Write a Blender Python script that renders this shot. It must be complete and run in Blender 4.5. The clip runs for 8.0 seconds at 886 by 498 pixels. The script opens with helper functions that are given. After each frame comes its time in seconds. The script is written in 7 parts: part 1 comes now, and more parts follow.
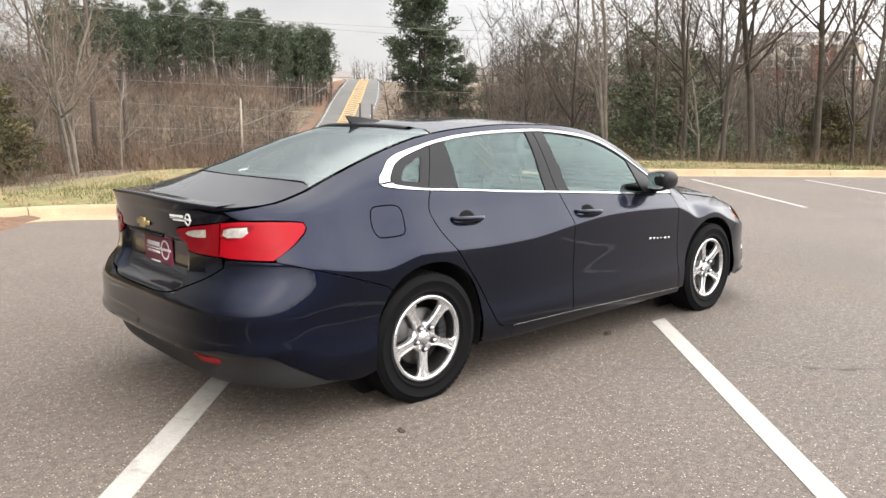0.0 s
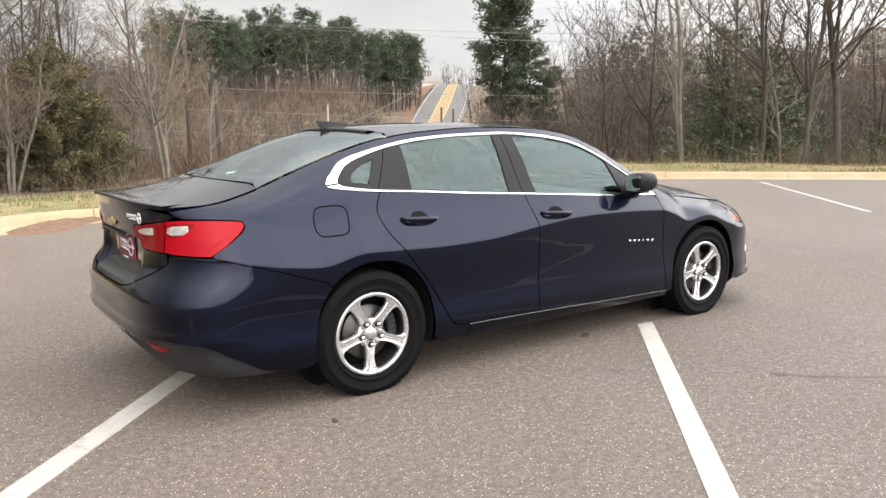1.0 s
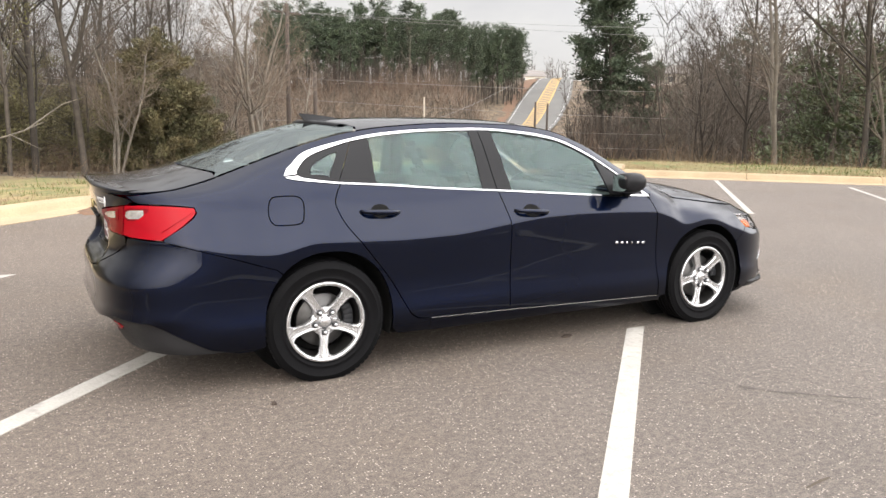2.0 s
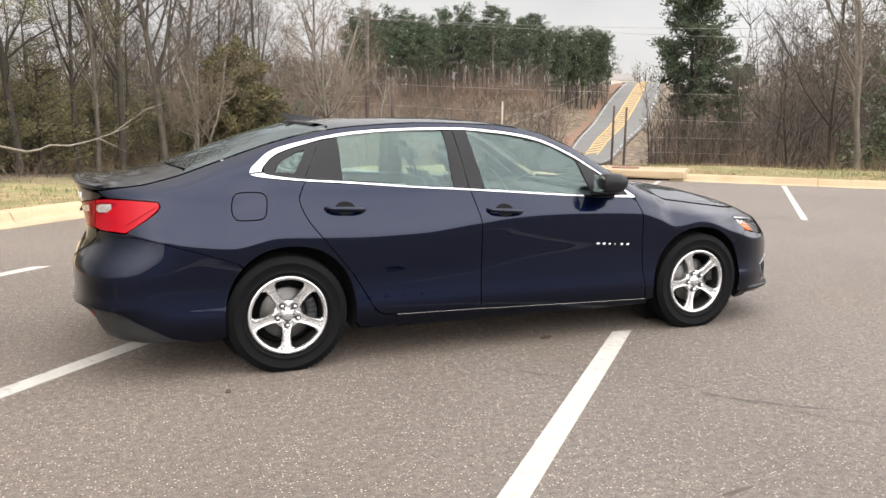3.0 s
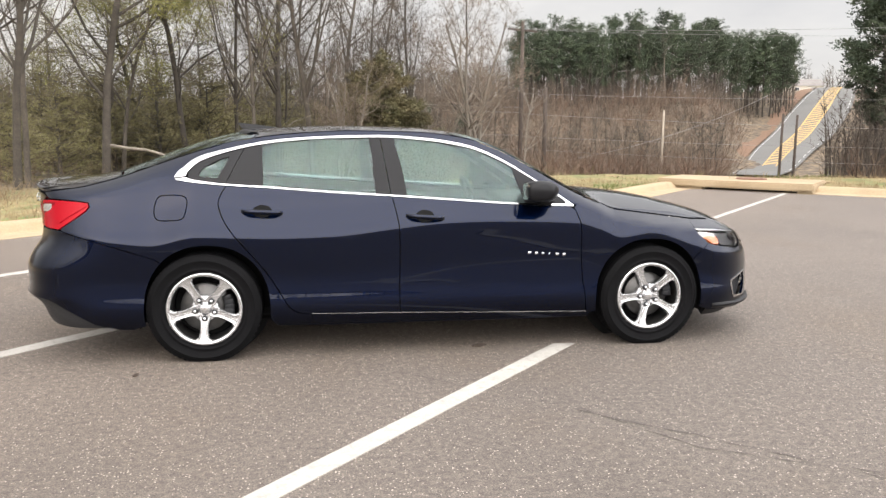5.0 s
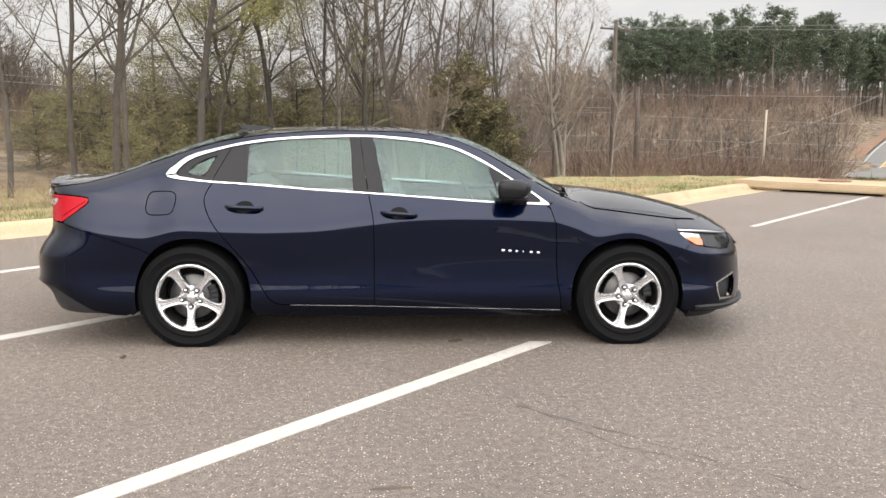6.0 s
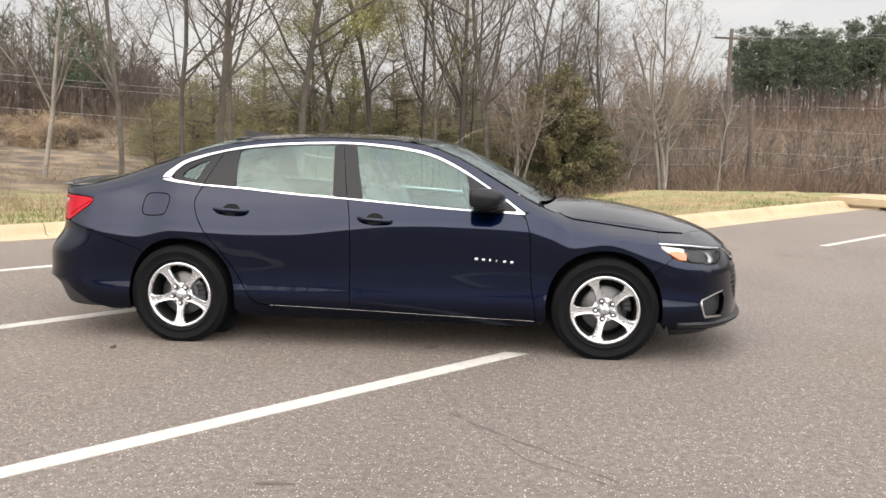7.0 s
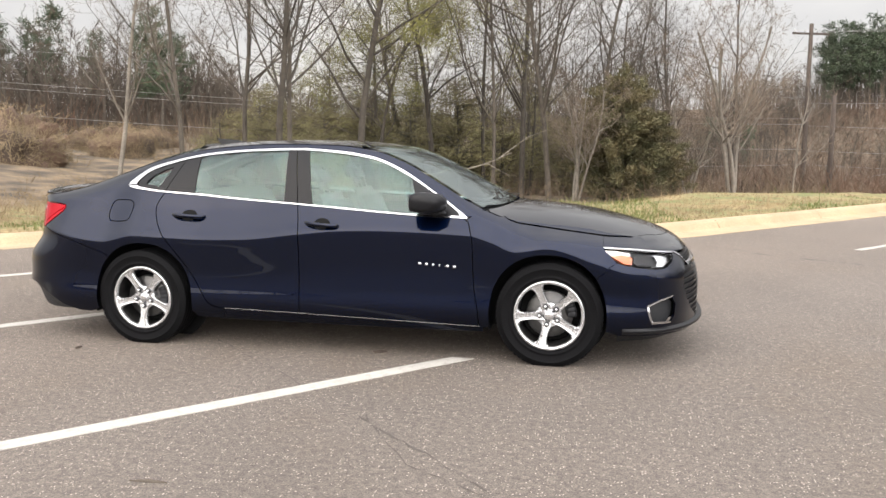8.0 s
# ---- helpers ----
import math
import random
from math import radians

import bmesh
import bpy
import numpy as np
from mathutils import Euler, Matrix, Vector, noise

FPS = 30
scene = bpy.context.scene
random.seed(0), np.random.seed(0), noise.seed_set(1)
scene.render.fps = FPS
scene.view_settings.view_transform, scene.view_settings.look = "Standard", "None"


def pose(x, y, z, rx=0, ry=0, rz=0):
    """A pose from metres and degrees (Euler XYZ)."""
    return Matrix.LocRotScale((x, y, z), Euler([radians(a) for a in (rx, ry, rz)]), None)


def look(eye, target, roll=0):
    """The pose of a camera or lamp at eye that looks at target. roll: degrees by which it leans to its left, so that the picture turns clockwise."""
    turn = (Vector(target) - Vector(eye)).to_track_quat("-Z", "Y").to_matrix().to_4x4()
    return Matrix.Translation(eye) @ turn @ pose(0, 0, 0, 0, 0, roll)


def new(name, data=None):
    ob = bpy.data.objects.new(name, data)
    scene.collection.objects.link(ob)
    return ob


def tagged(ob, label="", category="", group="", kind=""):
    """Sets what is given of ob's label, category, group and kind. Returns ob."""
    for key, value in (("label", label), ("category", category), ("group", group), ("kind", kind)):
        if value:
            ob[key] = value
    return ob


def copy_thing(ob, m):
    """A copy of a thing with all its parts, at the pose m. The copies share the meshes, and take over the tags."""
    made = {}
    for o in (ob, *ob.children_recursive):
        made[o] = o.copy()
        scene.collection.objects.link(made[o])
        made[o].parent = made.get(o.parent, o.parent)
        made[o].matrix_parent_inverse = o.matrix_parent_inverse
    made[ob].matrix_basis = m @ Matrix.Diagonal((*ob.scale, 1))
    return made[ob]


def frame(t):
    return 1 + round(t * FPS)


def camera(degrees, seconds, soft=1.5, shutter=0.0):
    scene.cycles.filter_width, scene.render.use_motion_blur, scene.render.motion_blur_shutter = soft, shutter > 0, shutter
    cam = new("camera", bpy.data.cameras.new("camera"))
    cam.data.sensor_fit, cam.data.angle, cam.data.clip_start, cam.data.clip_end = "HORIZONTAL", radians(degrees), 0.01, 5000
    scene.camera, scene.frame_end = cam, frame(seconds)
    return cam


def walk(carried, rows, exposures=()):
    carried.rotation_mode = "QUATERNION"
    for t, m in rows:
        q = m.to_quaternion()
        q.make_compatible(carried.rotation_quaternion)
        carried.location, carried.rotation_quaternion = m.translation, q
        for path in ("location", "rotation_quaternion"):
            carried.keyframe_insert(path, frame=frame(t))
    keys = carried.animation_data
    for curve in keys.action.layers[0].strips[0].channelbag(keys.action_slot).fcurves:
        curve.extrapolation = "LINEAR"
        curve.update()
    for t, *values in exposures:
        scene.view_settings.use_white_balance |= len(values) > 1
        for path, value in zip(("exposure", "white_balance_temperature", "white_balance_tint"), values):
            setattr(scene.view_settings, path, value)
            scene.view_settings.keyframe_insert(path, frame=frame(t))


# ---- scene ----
from mathutils import geometry

cam = camera(60.2, 8.0)
PATH = [
    (0, (-3.894, -3.671, 1.414), (-2.554, -2.225, 1.079), 0.3),
    (0.5, (-3.632, -3.886, 1.418), (-2.378, -2.364, 1.084), -0.3),
    (1, (-3.406, -4.245, 1.413), (-2.245, -2.649, 1.088), -0.3),
    (1.5, (-3.092, -4.489, 1.434), (-2.045, -2.818, 1.099), 0.3),
    (3, (-2.191, -5.019, 1.406), (-1.442, -3.195, 1.072), 0.8),
    (3.5, (-1.884, -5.156, 1.406), (-1.246, -3.288, 1.087), 0.1),
    (4, (-1.575, -5.309, 1.419), (-1.027, -3.41, 1.119), 0.2),
    (4.5, (-1.156, -5.419, 1.412), (-0.72, -3.491, 1.106), 0.4),
    (6, (0.016, -5.724, 1.398), (0.092, -3.75, 1.088), 0.2),
    (6.5, (0.446, -5.781, 1.405), (0.352, -3.808, 1.093), 0.3),
    (7, (0.899, -5.723, 1.388), (0.685, -3.755, 1.103), 0.8),
    (7.5, (1.307, -5.655, 1.39), (0.996, -3.699, 1.112), 0.2),
    (8, (1.75, -5.582, 1.39), (1.334, -3.645, 1.116), -0.1),
]
walk(cam, [(t, look(eye, target, roll)) for t, eye, target, roll in PATH])

# ---- world and light: a bright overcast winter day ----
world = bpy.data.worlds.new("overcast_sky")
scene.world = world
world.use_nodes = True
wn, wl = world.node_tree.nodes, world.node_tree.links
wn.clear()
w_out = wn.new("ShaderNodeOutputWorld")
w_bg = wn.new("ShaderNodeBackground")
w_sky = wn.new("ShaderNodeTexSky")
w_sky.sky_type, w_sky.sun_disc = "NISHITA", False
w_sky.sun_elevation, w_sky.sun_rotation = radians(37), radians(207)
w_sky.air_density, w_sky.dust_density = 1.0, 4.0
w_co = wn.new("ShaderNodeTexCoord")
w_map = wn.new("ShaderNodeMapping")
w_map.inputs["Scale"].default_value = (1.0, 1.0, 2.6)
w_noise = wn.new("ShaderNodeTexNoise")
w_noise.inputs["Scale"].default_value, w_noise.inputs["Detail"].default_value = 2.3, 6.0
w_noise.inputs["Roughness"].default_value = 0.55
w_ramp = wn.new("ShaderNodeValToRGB")
w_ramp.color_ramp.elements[0].position, w_ramp.color_ramp.elements[0].color = 0.36, (8.0, 7.85, 7.95, 1)
w_ramp.color_ramp.elements[1].position, w_ramp.color_ramp.elements[1].color = 0.62, (10.3, 10.0, 9.7, 1)
w_mix = wn.new("ShaderNodeMixRGB")
w_mix.inputs[0].default_value = 0.88
wl.new(w_co.outputs["Generated"], w_map.inputs[0])
wl.new(w_map.outputs[0], w_noise.inputs["Vector"])
wl.new(w_noise.outputs["Fac"], w_ramp.inputs[0])
wl.new(w_sky.outputs[0], w_mix.inputs[1])
wl.new(w_ramp.outputs[0], w_mix.inputs[2])
# the thin overcast is a little brighter overhead than at the skyline
w_sep = wn.new("ShaderNodeSeparateXYZ")
w_up = wn.new("ShaderNodeMapRange")
w_up.inputs["From Min"].default_value, w_up.inputs["From Max"].default_value = 0.02, 1.0
w_up.inputs["To Min"].default_value, w_up.inputs["To Max"].default_value = 1.75, 2.25
w_bright = wn.new("ShaderNodeVectorMath")
w_bright.operation = "SCALE"
wl.new(w_co.outputs["Generated"], w_sep.inputs[0])
wl.new(w_sep.outputs["Z"], w_up.inputs["Value"])
# and brighter round the veiled sun
w_dot = wn.new("ShaderNodeVectorMath")
w_dot.operation = "DOT_PRODUCT"
w_dot.inputs[1].default_value = Vector((0.36, -0.70, 0.60)).normalized()
w_nrm = wn.new("ShaderNodeVectorMath")
w_nrm.operation = "NORMALIZE"
w_glow = wn.new("ShaderNodeMapRange")
w_glow.interpolation_type = "SMOOTHSTEP"
w_glow.inputs["From Min"].default_value, w_glow.inputs["From Max"].default_value = -0.35, 1.0
w_glow.inputs["To Min"].default_value, w_glow.inputs["To Max"].default_value = 0.70, 4.2
w_both = wn.new("ShaderNodeMath")
w_both.operation = "MULTIPLY"
wl.new(w_co.outputs["Generated"], w_nrm.inputs[0])
wl.new(w_nrm.outputs[0], w_dot.inputs[0])
wl.new(w_dot.outputs["Value"], w_glow.inputs["Value"])
wl.new(w_up.outputs["Result"], w_both.inputs[0])
wl.new(w_glow.outputs["Result"], w_both.inputs[1])
wl.new(w_mix.outputs[0], w_bright.inputs[0])
wl.new(w_both.outputs[0], w_bright.inputs["Scale"])
wl.new(w_bright.outputs[0], w_bg.inputs[0])
w_bg.inputs[1].default_value = 0.076
wl.new(w_bg.outputs[0], w_out.inputs[0])

sun_data = bpy.data.lights.new("sun", "SUN")
sun_data.energy, sun_data.angle, sun_data.color = 0.6, radians(100), (1.0, 0.93, 0.84)
sun_lamp = new("sun", sun_data)
sun_lamp.matrix_world = look((3.6, -7.0, 6.0), (0, 0, 0))


# ---- materials ----
def mat(name, color, rough=0.6, metal=0.0, vary=0.0, scale=4.0, fine=0.0, fine_scale=60.0, bump=0.0, bump_scale=80.0,
        color2=None, coat=0.0, spec=0.5, stain=0.0, stain_color=(0.1, 0.07, 0.05), stain_scale=0.5, random_obj=0.0):
    """A principled material with variation at two scales, fine relief and stains of their own shape."""
    m = bpy.data.materials.new(name)
    m.use_nodes = True
    nt = m.node_tree
    b = nt.nodes["Principled BSDF"]
    b.inputs["Base Color"].default_value = (*color, 1)
    b.inputs["Roughness"].default_value = rough
    b.inputs["Metallic"].default_value = metal
    b.inputs["Specular IOR Level"].default_value = spec
    if coat:
        b.inputs["Coat Weight"].default_value, b.inputs["Coat Roughness"].default_value = coat, 0.02
    co = nt.nodes.new("ShaderNodeTexCoord")

    def tex(sc, detail=4.0, rgh=0.6):
        n = nt.nodes.new("ShaderNodeTexNoise")
        n.inputs["Scale"].default_value, n.inputs["Detail"].default_value, n.inputs["Roughness"].default_value = sc, detail, rgh
        nt.links.new(co.outputs["Object"], n.inputs["Vector"])
        return n

    def ramp(src, lo, hi):
        r = nt.nodes.new("ShaderNodeMapRange")
        r.inputs["From Min"].default_value, r.inputs["From Max"].default_value = lo, hi
        nt.links.new(src, r.inputs["Value"])
        return r.outputs["Result"]

    def blend(fac, a, c, mode="MIX"):
        x = nt.nodes.new("ShaderNodeMixRGB")
        x.blend_type = mode
        if isinstance(fac, float):
            x.inputs[0].default_value = fac
        else:
            nt.links.new(fac, x.inputs[0])
        for k, v in ((1, a), (2, c)):
            if isinstance(v, tuple):
                x.inputs[k].default_value = (*v, 1)
            else:
                nt.links.new(v, x.inputs[k])
        return x.outputs[0]

    cur = color
    if vary or color2:
        other = color2 or tuple(max(0.0, c * (1 - vary)) for c in color)
        cur = blend(ramp(tex(scale).outputs["Fac"], 0.35, 0.65), cur, other)
    if fine:
        lo = tuple([1 - fine] * 3)
        hi = tuple([1 + fine] * 3)
        cur = blend(1.0, cur, blend(ramp(tex(fine_scale, 3.0, 0.7).outputs["Fac"], 0.3, 0.7), lo, hi), "MULTIPLY")
    if stain:
        f = nt.nodes.new("ShaderNodeMath")
        f.operation = "MULTIPLY"
        f.inputs[1].default_value = stain
        nt.links.new(ramp(tex(stain_scale, 6.0, 0.65).outputs["Fac"], 0.52, 0.7), f.inputs[0])
        cur = blend(f.outputs[0], cur, stain_color)
    if random_obj:
        oi = nt.nodes.new("ShaderNodeObjectInfo")
        hs = nt.nodes.new("ShaderNodeMapRange")
        hs.inputs["To Min"].default_value, hs.inputs["To Max"].default_value = 1 - random_obj, 1 + random_obj
        nt.links.new(oi.outputs["Random"], hs.inputs["Value"])
        cur = blend(1.0, cur, hs.outputs["Result"], "MULTIPLY")
    if not isinstance(cur, tuple):
        nt.links.new(cur, b.inputs["Base Color"])
    if bump:
        bp = nt.nodes.new("ShaderNodeBump")
        bp.inputs["Strength"].default_value, bp.inputs["Distance"].default_value = bump, 0.01
        nt.links.new(tex(bump_scale, 3.0, 0.7).outputs["Fac"], bp.inputs["Height"])
        nt.links.new(bp.outputs[0], b.inputs["Normal"])
    return m


def asphalt_material():
    """Worn asphalt: grey-brown binder with light aggregate specks, dark patches and brown dust over one side."""
    m = mat("asphalt", (0.124, 0.103, 0.0875), 0.74, vary=0.2, scale=0.35, fine=0.62, fine_scale=110.0, bump=0.9, bump_scale=150.0,
            stain=0.5, stain_color=(0.104, 0.079, 0.058), stain_scale=0.45)
    nt = m.node_tree
    b = nt.nodes["Principled BSDF"]
    src = b.inputs["Base Color"].links[0].from_socket
    co = nt.nodes.new("ShaderNodeTexCoord")
    vo = nt.nodes.new("ShaderNodeTexVoronoi")
    vo.inputs["Scale"].default_value = 70.0
    nt.links.new(co.outputs["Object"], vo.inputs["Vector"])
    less = nt.nodes.new("ShaderNodeMath")
    less.operation, less.inputs[1].default_value = "LESS_THAN", 0.27
    nt.links.new(vo.outputs["Distance"], less.inputs[0])
    pick = nt.nodes.new("ShaderNodeSeparateColor")
    nt.links.new(vo.outputs["Color"], pick.inputs[0])
    gt = nt.nodes.new("ShaderNodeMath")
    gt.operation, gt.inputs[1].default_value = "GREATER_THAN", 0.76
    nt.links.new(pick.outputs[0], gt.inputs[0])
    mul = nt.nodes.new("ShaderNodeMath")
    mul.operation = "MULTIPLY"
    nt.links.new(less.outputs[0], mul.inputs[0])
    nt.links.new(gt.outputs[0], mul.inputs[1])
    patch = nt.nodes.new("ShaderNodeTexNoise")
    patch.inputs["Scale"].default_value, patch.inputs["Detail"].default_value, patch.inputs["Roughness"].default_value = 28.0, 5.0, 0.75
    nt.links.new(co.outputs["Object"], patch.inputs["Vector"])
    span = nt.nodes.new("ShaderNodeMapRange")
    span.inputs["From Min"].default_value, span.inputs["From Max"].default_value = 0.3, 0.7
    span.inputs["To Min"].default_value, span.inputs["To Max"].default_value = 0.48, 1.48
    nt.links.new(patch.outputs["Fac"], span.inputs["Value"])
    grain = nt.nodes.new("ShaderNodeMixRGB")
    grain.blend_type = "MULTIPLY"
    grain.inputs[0].default_value = 1.0
    nt.links.new(src, grain.inputs[1])
    nt.links.new(span.outputs["Result"], grain.inputs[2])
    src = grain.outputs[0]
    turn = nt.nodes.new("ShaderNodeMapping")
    turn.vector_type = "TEXTURE"
    turn.inputs["Rotation"].default_value = (0, 0, radians(46.5))
    nt.links.new(co.outputs["Object"], turn.inputs[0])
    along = nt.nodes.new("ShaderNodeSeparateXYZ")
    nt.links.new(turn.outputs[0], along.inputs[0])
    wobble = nt.nodes.new("ShaderNodeTexNoise")
    wobble.inputs["Scale"].default_value, wobble.inputs["Detail"].default_value = 1.6, 6.0
    nt.links.new(co.outputs["Object"], wobble.inputs["Vector"])
    edge = nt.nodes.new("ShaderNodeMath")
    edge.operation, edge.inputs[1].default_value = "MULTIPLY_ADD", 0.9
    nt.links.new(wobble.outputs["Fac"], edge.inputs[0])
    nt.links.new(along.outputs["Y"], edge.inputs[2])
    lane = nt.nodes.new("ShaderNodeMapRange")
    lane.inputs["From Min"].default_value, lane.inputs["From Max"].default_value = -0.9, 0.7
    lane.inputs["To Min"].default_value, lane.inputs["To Max"].default_value = 0.0, 0.75
    nt.links.new(edge.outputs[0], lane.inputs["Value"])
    dust = nt.nodes.new("ShaderNodeMixRGB")
    dust.blend_type = "MULTIPLY"
    dust.inputs[2].default_value = (1.03, 0.99, 0.94, 1)
    nt.links.new(lane.outputs["Result"], dust.inputs[0])
    nt.links.new(src, dust.inputs[1])
    src = dust.outputs[0]
    mx = nt.nodes.new("ShaderNodeMixRGB")
    mx.inputs[2].default_value = (0.40, 0.35, 0.30, 1)
    nt.links.new(mul.outputs[0], mx.inputs[0])
    nt.links.new(src, mx.inputs[1])
    nt.links.new(mx.outputs[0], b.inputs["Base Color"])
    return m


M_ASPHALT = asphalt_material()
M_PAINTLINE = mat("line_paint", (0.345, 0.33, 0.30), 0.8, vary=0.12, scale=6.0, fine=0.14, fine_scale=90.0, bump=0.4, bump_scale=170.0,
                  stain=0.62, stain_color=(0.19, 0.172, 0.158), stain_scale=14.0)
M_CONCRETE = mat("kerb_concrete", (0.325, 0.248, 0.155), 0.9, vary=0.22, scale=1.4, fine=0.12, fine_scale=40.0, bump=0.3, bump_scale=60.0,
                 stain=0.55, stain_color=(0.30, 0.20, 0.11), stain_scale=1.2)
def ground_material():
    """Short winter grass near the car park, passing raggedly into brown leaf litter under the trees."""
    m = mat("grass_and_litter", (0.21, 0.150, 0.072), 0.95, color2=(0.095, 0.110, 0.030), scale=1.1, fine=0.5, fine_scale=7.0, bump=0.6, bump_scale=14.0)
    nt = m.node_tree
    b = nt.nodes["Principled BSDF"]
    src = b.inputs["Base Color"].links[0].from_socket
    co = nt.nodes.new("ShaderNodeTexCoord")
    mp = nt.nodes.new("ShaderNodeMapping")
    mp.inputs["Location"].default_value = (3.0 * math.cos(radians(46.5)), 3.0 * math.sin(radians(46.5)), 0)
    nt.links.new(co.outputs["Object"], mp.inputs[0])
    ln = nt.nodes.new("ShaderNodeVectorMath")
    ln.operation = "LENGTH"
    nt.links.new(mp.outputs[0], ln.inputs[0])
    n1 = nt.nodes.new("ShaderNodeTexNoise")
    n1.inputs["Scale"].default_value, n1.inputs["Detail"].default_value = 0.25, 6.0
    nt.links.new(co.outputs["Object"], n1.inputs["Vector"])
    ad = nt.nodes.new("ShaderNodeMath")
    ad.operation, ad.inputs[1].default_value = "MULTIPLY_ADD", 22.0
    nt.links.new(n1.outputs["Fac"], ad.inputs[0])
    sx = nt.nodes.new("ShaderNodeSeparateXYZ")
    nt.links.new(mp.outputs[0], sx.inputs[0])
    lean = nt.nodes.new("ShaderNodeMath")        # the rough bank to the west loses its grass sooner
    lean.operation, lean.inputs[1].default_value = "MULTIPLY_ADD", -0.55
    west = nt.nodes.new("ShaderNodeMath")
    west.operation, west.inputs[1].default_value = "MINIMUM", 0.0
    nt.links.new(sx.outputs["X"], west.inputs[0])
    nt.links.new(west.outputs[0], lean.inputs[0])
    nt.links.new(ln.outputs["Value"], lean.inputs[2])
    nt.links.new(lean.outputs[0], ad.inputs[2])
    mr = nt.nodes.new("ShaderNodeMapRange")
    mr.inputs["From Min"].default_value, mr.inputs["From Max"].default_value = 36.0, 42.0
    nt.links.new(ad.outputs[0], mr.inputs["Value"])
    n2 = nt.nodes.new("ShaderNodeTexNoise")
    n2.inputs["Scale"].default_value, n2.inputs["Detail"].default_value = 0.8, 8.0
    nt.links.new(co.outputs["Object"], n2.inputs["Vector"])
    rp = nt.nodes.new("ShaderNodeValToRGB")
    rp.color_ramp.elements[0].position, rp.color_ramp.elements[0].color = 0.38, (0.038, 0.029, 0.020, 1)
    rp.color_ramp.elements[1].position, rp.color_ramp.elements[1].color = 0.64, (0.150, 0.108, 0.066, 1)
    nt.links.new(n2.outputs["Fac"], rp.inputs[0])
    mx = nt.nodes.new("ShaderNodeMixRGB")
    nt.links.new(mr.outputs["Result"], mx.inputs[0])
    nt.links.new(src, mx.inputs[1])
    nt.links.new(rp.outputs[0], mx.inputs[2])
    nt.links.new(mx.outputs[0], b.inputs["Base Color"])
    return m


M_GROUND = ground_material()
M_ROAD = mat("road_asphalt", (0.098, 0.095, 0.090), 0.85, vary=0.15, scale=0.1, fine=0.1, fine_scale=3.0)
M_YELLOW = mat("road_paint_yellow", (0.40, 0.26, 0.09), 0.8, vary=0.15, scale=1.0)
M_WHITE = mat("road_paint_white", (0.40, 0.40, 0.39), 0.8, vary=0.15, scale=1.0)
M_RUST = mat("rusty_iron", (0.16, 0.075, 0.045), 0.8, vary=0.4, scale=14.0, bump=0.4, bump_scale=60.0)
# near-black that puts the shade of hollows and gaps into the colour
M_DARK = mat("shade_black", (0.008, 0.008, 0.008), 0.9, spec=0.05)
M_CLAY = mat("red_clay", (0.145, 0.082, 0.048), 0.95, vary=0.35, scale=9.0, bump=0.8, bump_scale=30.0)


# ---- helpers for meshes ----
def mesh_object(name, verts, faces, material, parent=None, smooth=True, label=""):
    me = bpy.data.meshes.new(name)
    me.from_pydata([tuple(v) for v in verts], [], [tuple(q) for q in faces])
    me.materials.append(material)
    if smooth:
        me.polygons.foreach_set("use_smooth", [True] * len(me.polygons))
    me.update()
    ob = new(name, me)
    if parent:
        ob.parent = parent
    if label:
        tagged(ob, label)
    return ob


def part(name, bm, material, parent, label="", smooth=True):
    me = bpy.data.meshes.new(name)
    bm.to_mesh(me)
    bm.free()
    me.materials.append(material)
    if smooth:
        me.polygons.foreach_set("use_smooth", [True] * len(me.polygons))
    ob = new(name, me)
    ob.parent = parent
    if label:
        tagged(ob, label)
    return ob


def pchip(xs, ys):
    """A smooth monotone curve through knots; returns a function of numpy arrays or floats."""
    xs, ys = np.array(xs, float), np.array(ys, float)
    h, d = np.diff(xs), np.diff(ys) / np.diff(xs)
    m = np.zeros(len(xs))
    for i in range(1, len(xs) - 1):
        if d[i - 1] * d[i] > 0:
            w1, w2 = 2 * h[i] + h[i - 1], h[i] + 2 * h[i - 1]
            m[i] = (w1 + w2) / (w1 / d[i - 1] + w2 / d[i])
    m[0], m[-1] = d[0], d[-1]

    def run(x):
        x = np.clip(np.asarray(x, float), xs[0], xs[-1])
        i = np.clip(np.searchsorted(xs, x) - 1, 0, len(h) - 1)
        t = (x - xs[i]) / h[i]
        return ((1 + 2 * t) * (1 - t) ** 2 * ys[i] + t * (1 - t) ** 2 * h[i] * m[i]
                + t * t * (3 - 2 * t) * ys[i + 1] + t * t * (t - 1) * h[i] * m[i + 1])
    return run


# ---- plan of the car park: u runs along the bay lines, n across them ----
BAY = radians(46.5)
UX, UY = math.cos(BAY), math.sin(BAY)


def un(u, n):
    return (u * UX - n * UY, u * UY + n * UX)


def rounded(points, radii, steps=8):
    """A polyline with its inner corners rounded."""
    out = [points[0]]
    for i in range(1, len(points) - 1):
        p, a, b = (np.array(q, float) for q in (points[i], points[i - 1], points[i + 1]))
        da, db = (a - p) / np.linalg.norm(a - p), (b - p) / np.linalg.norm(b - p)
        r = radii[i - 1]
        for k in range(steps + 1):
            t = k / steps
            out.append(tuple((1 - t) ** 2 * (p + da * r) + 2 * t * (1 - t) * p + t * t * (p + db * r)))
    out.append(points[-1])
    return out


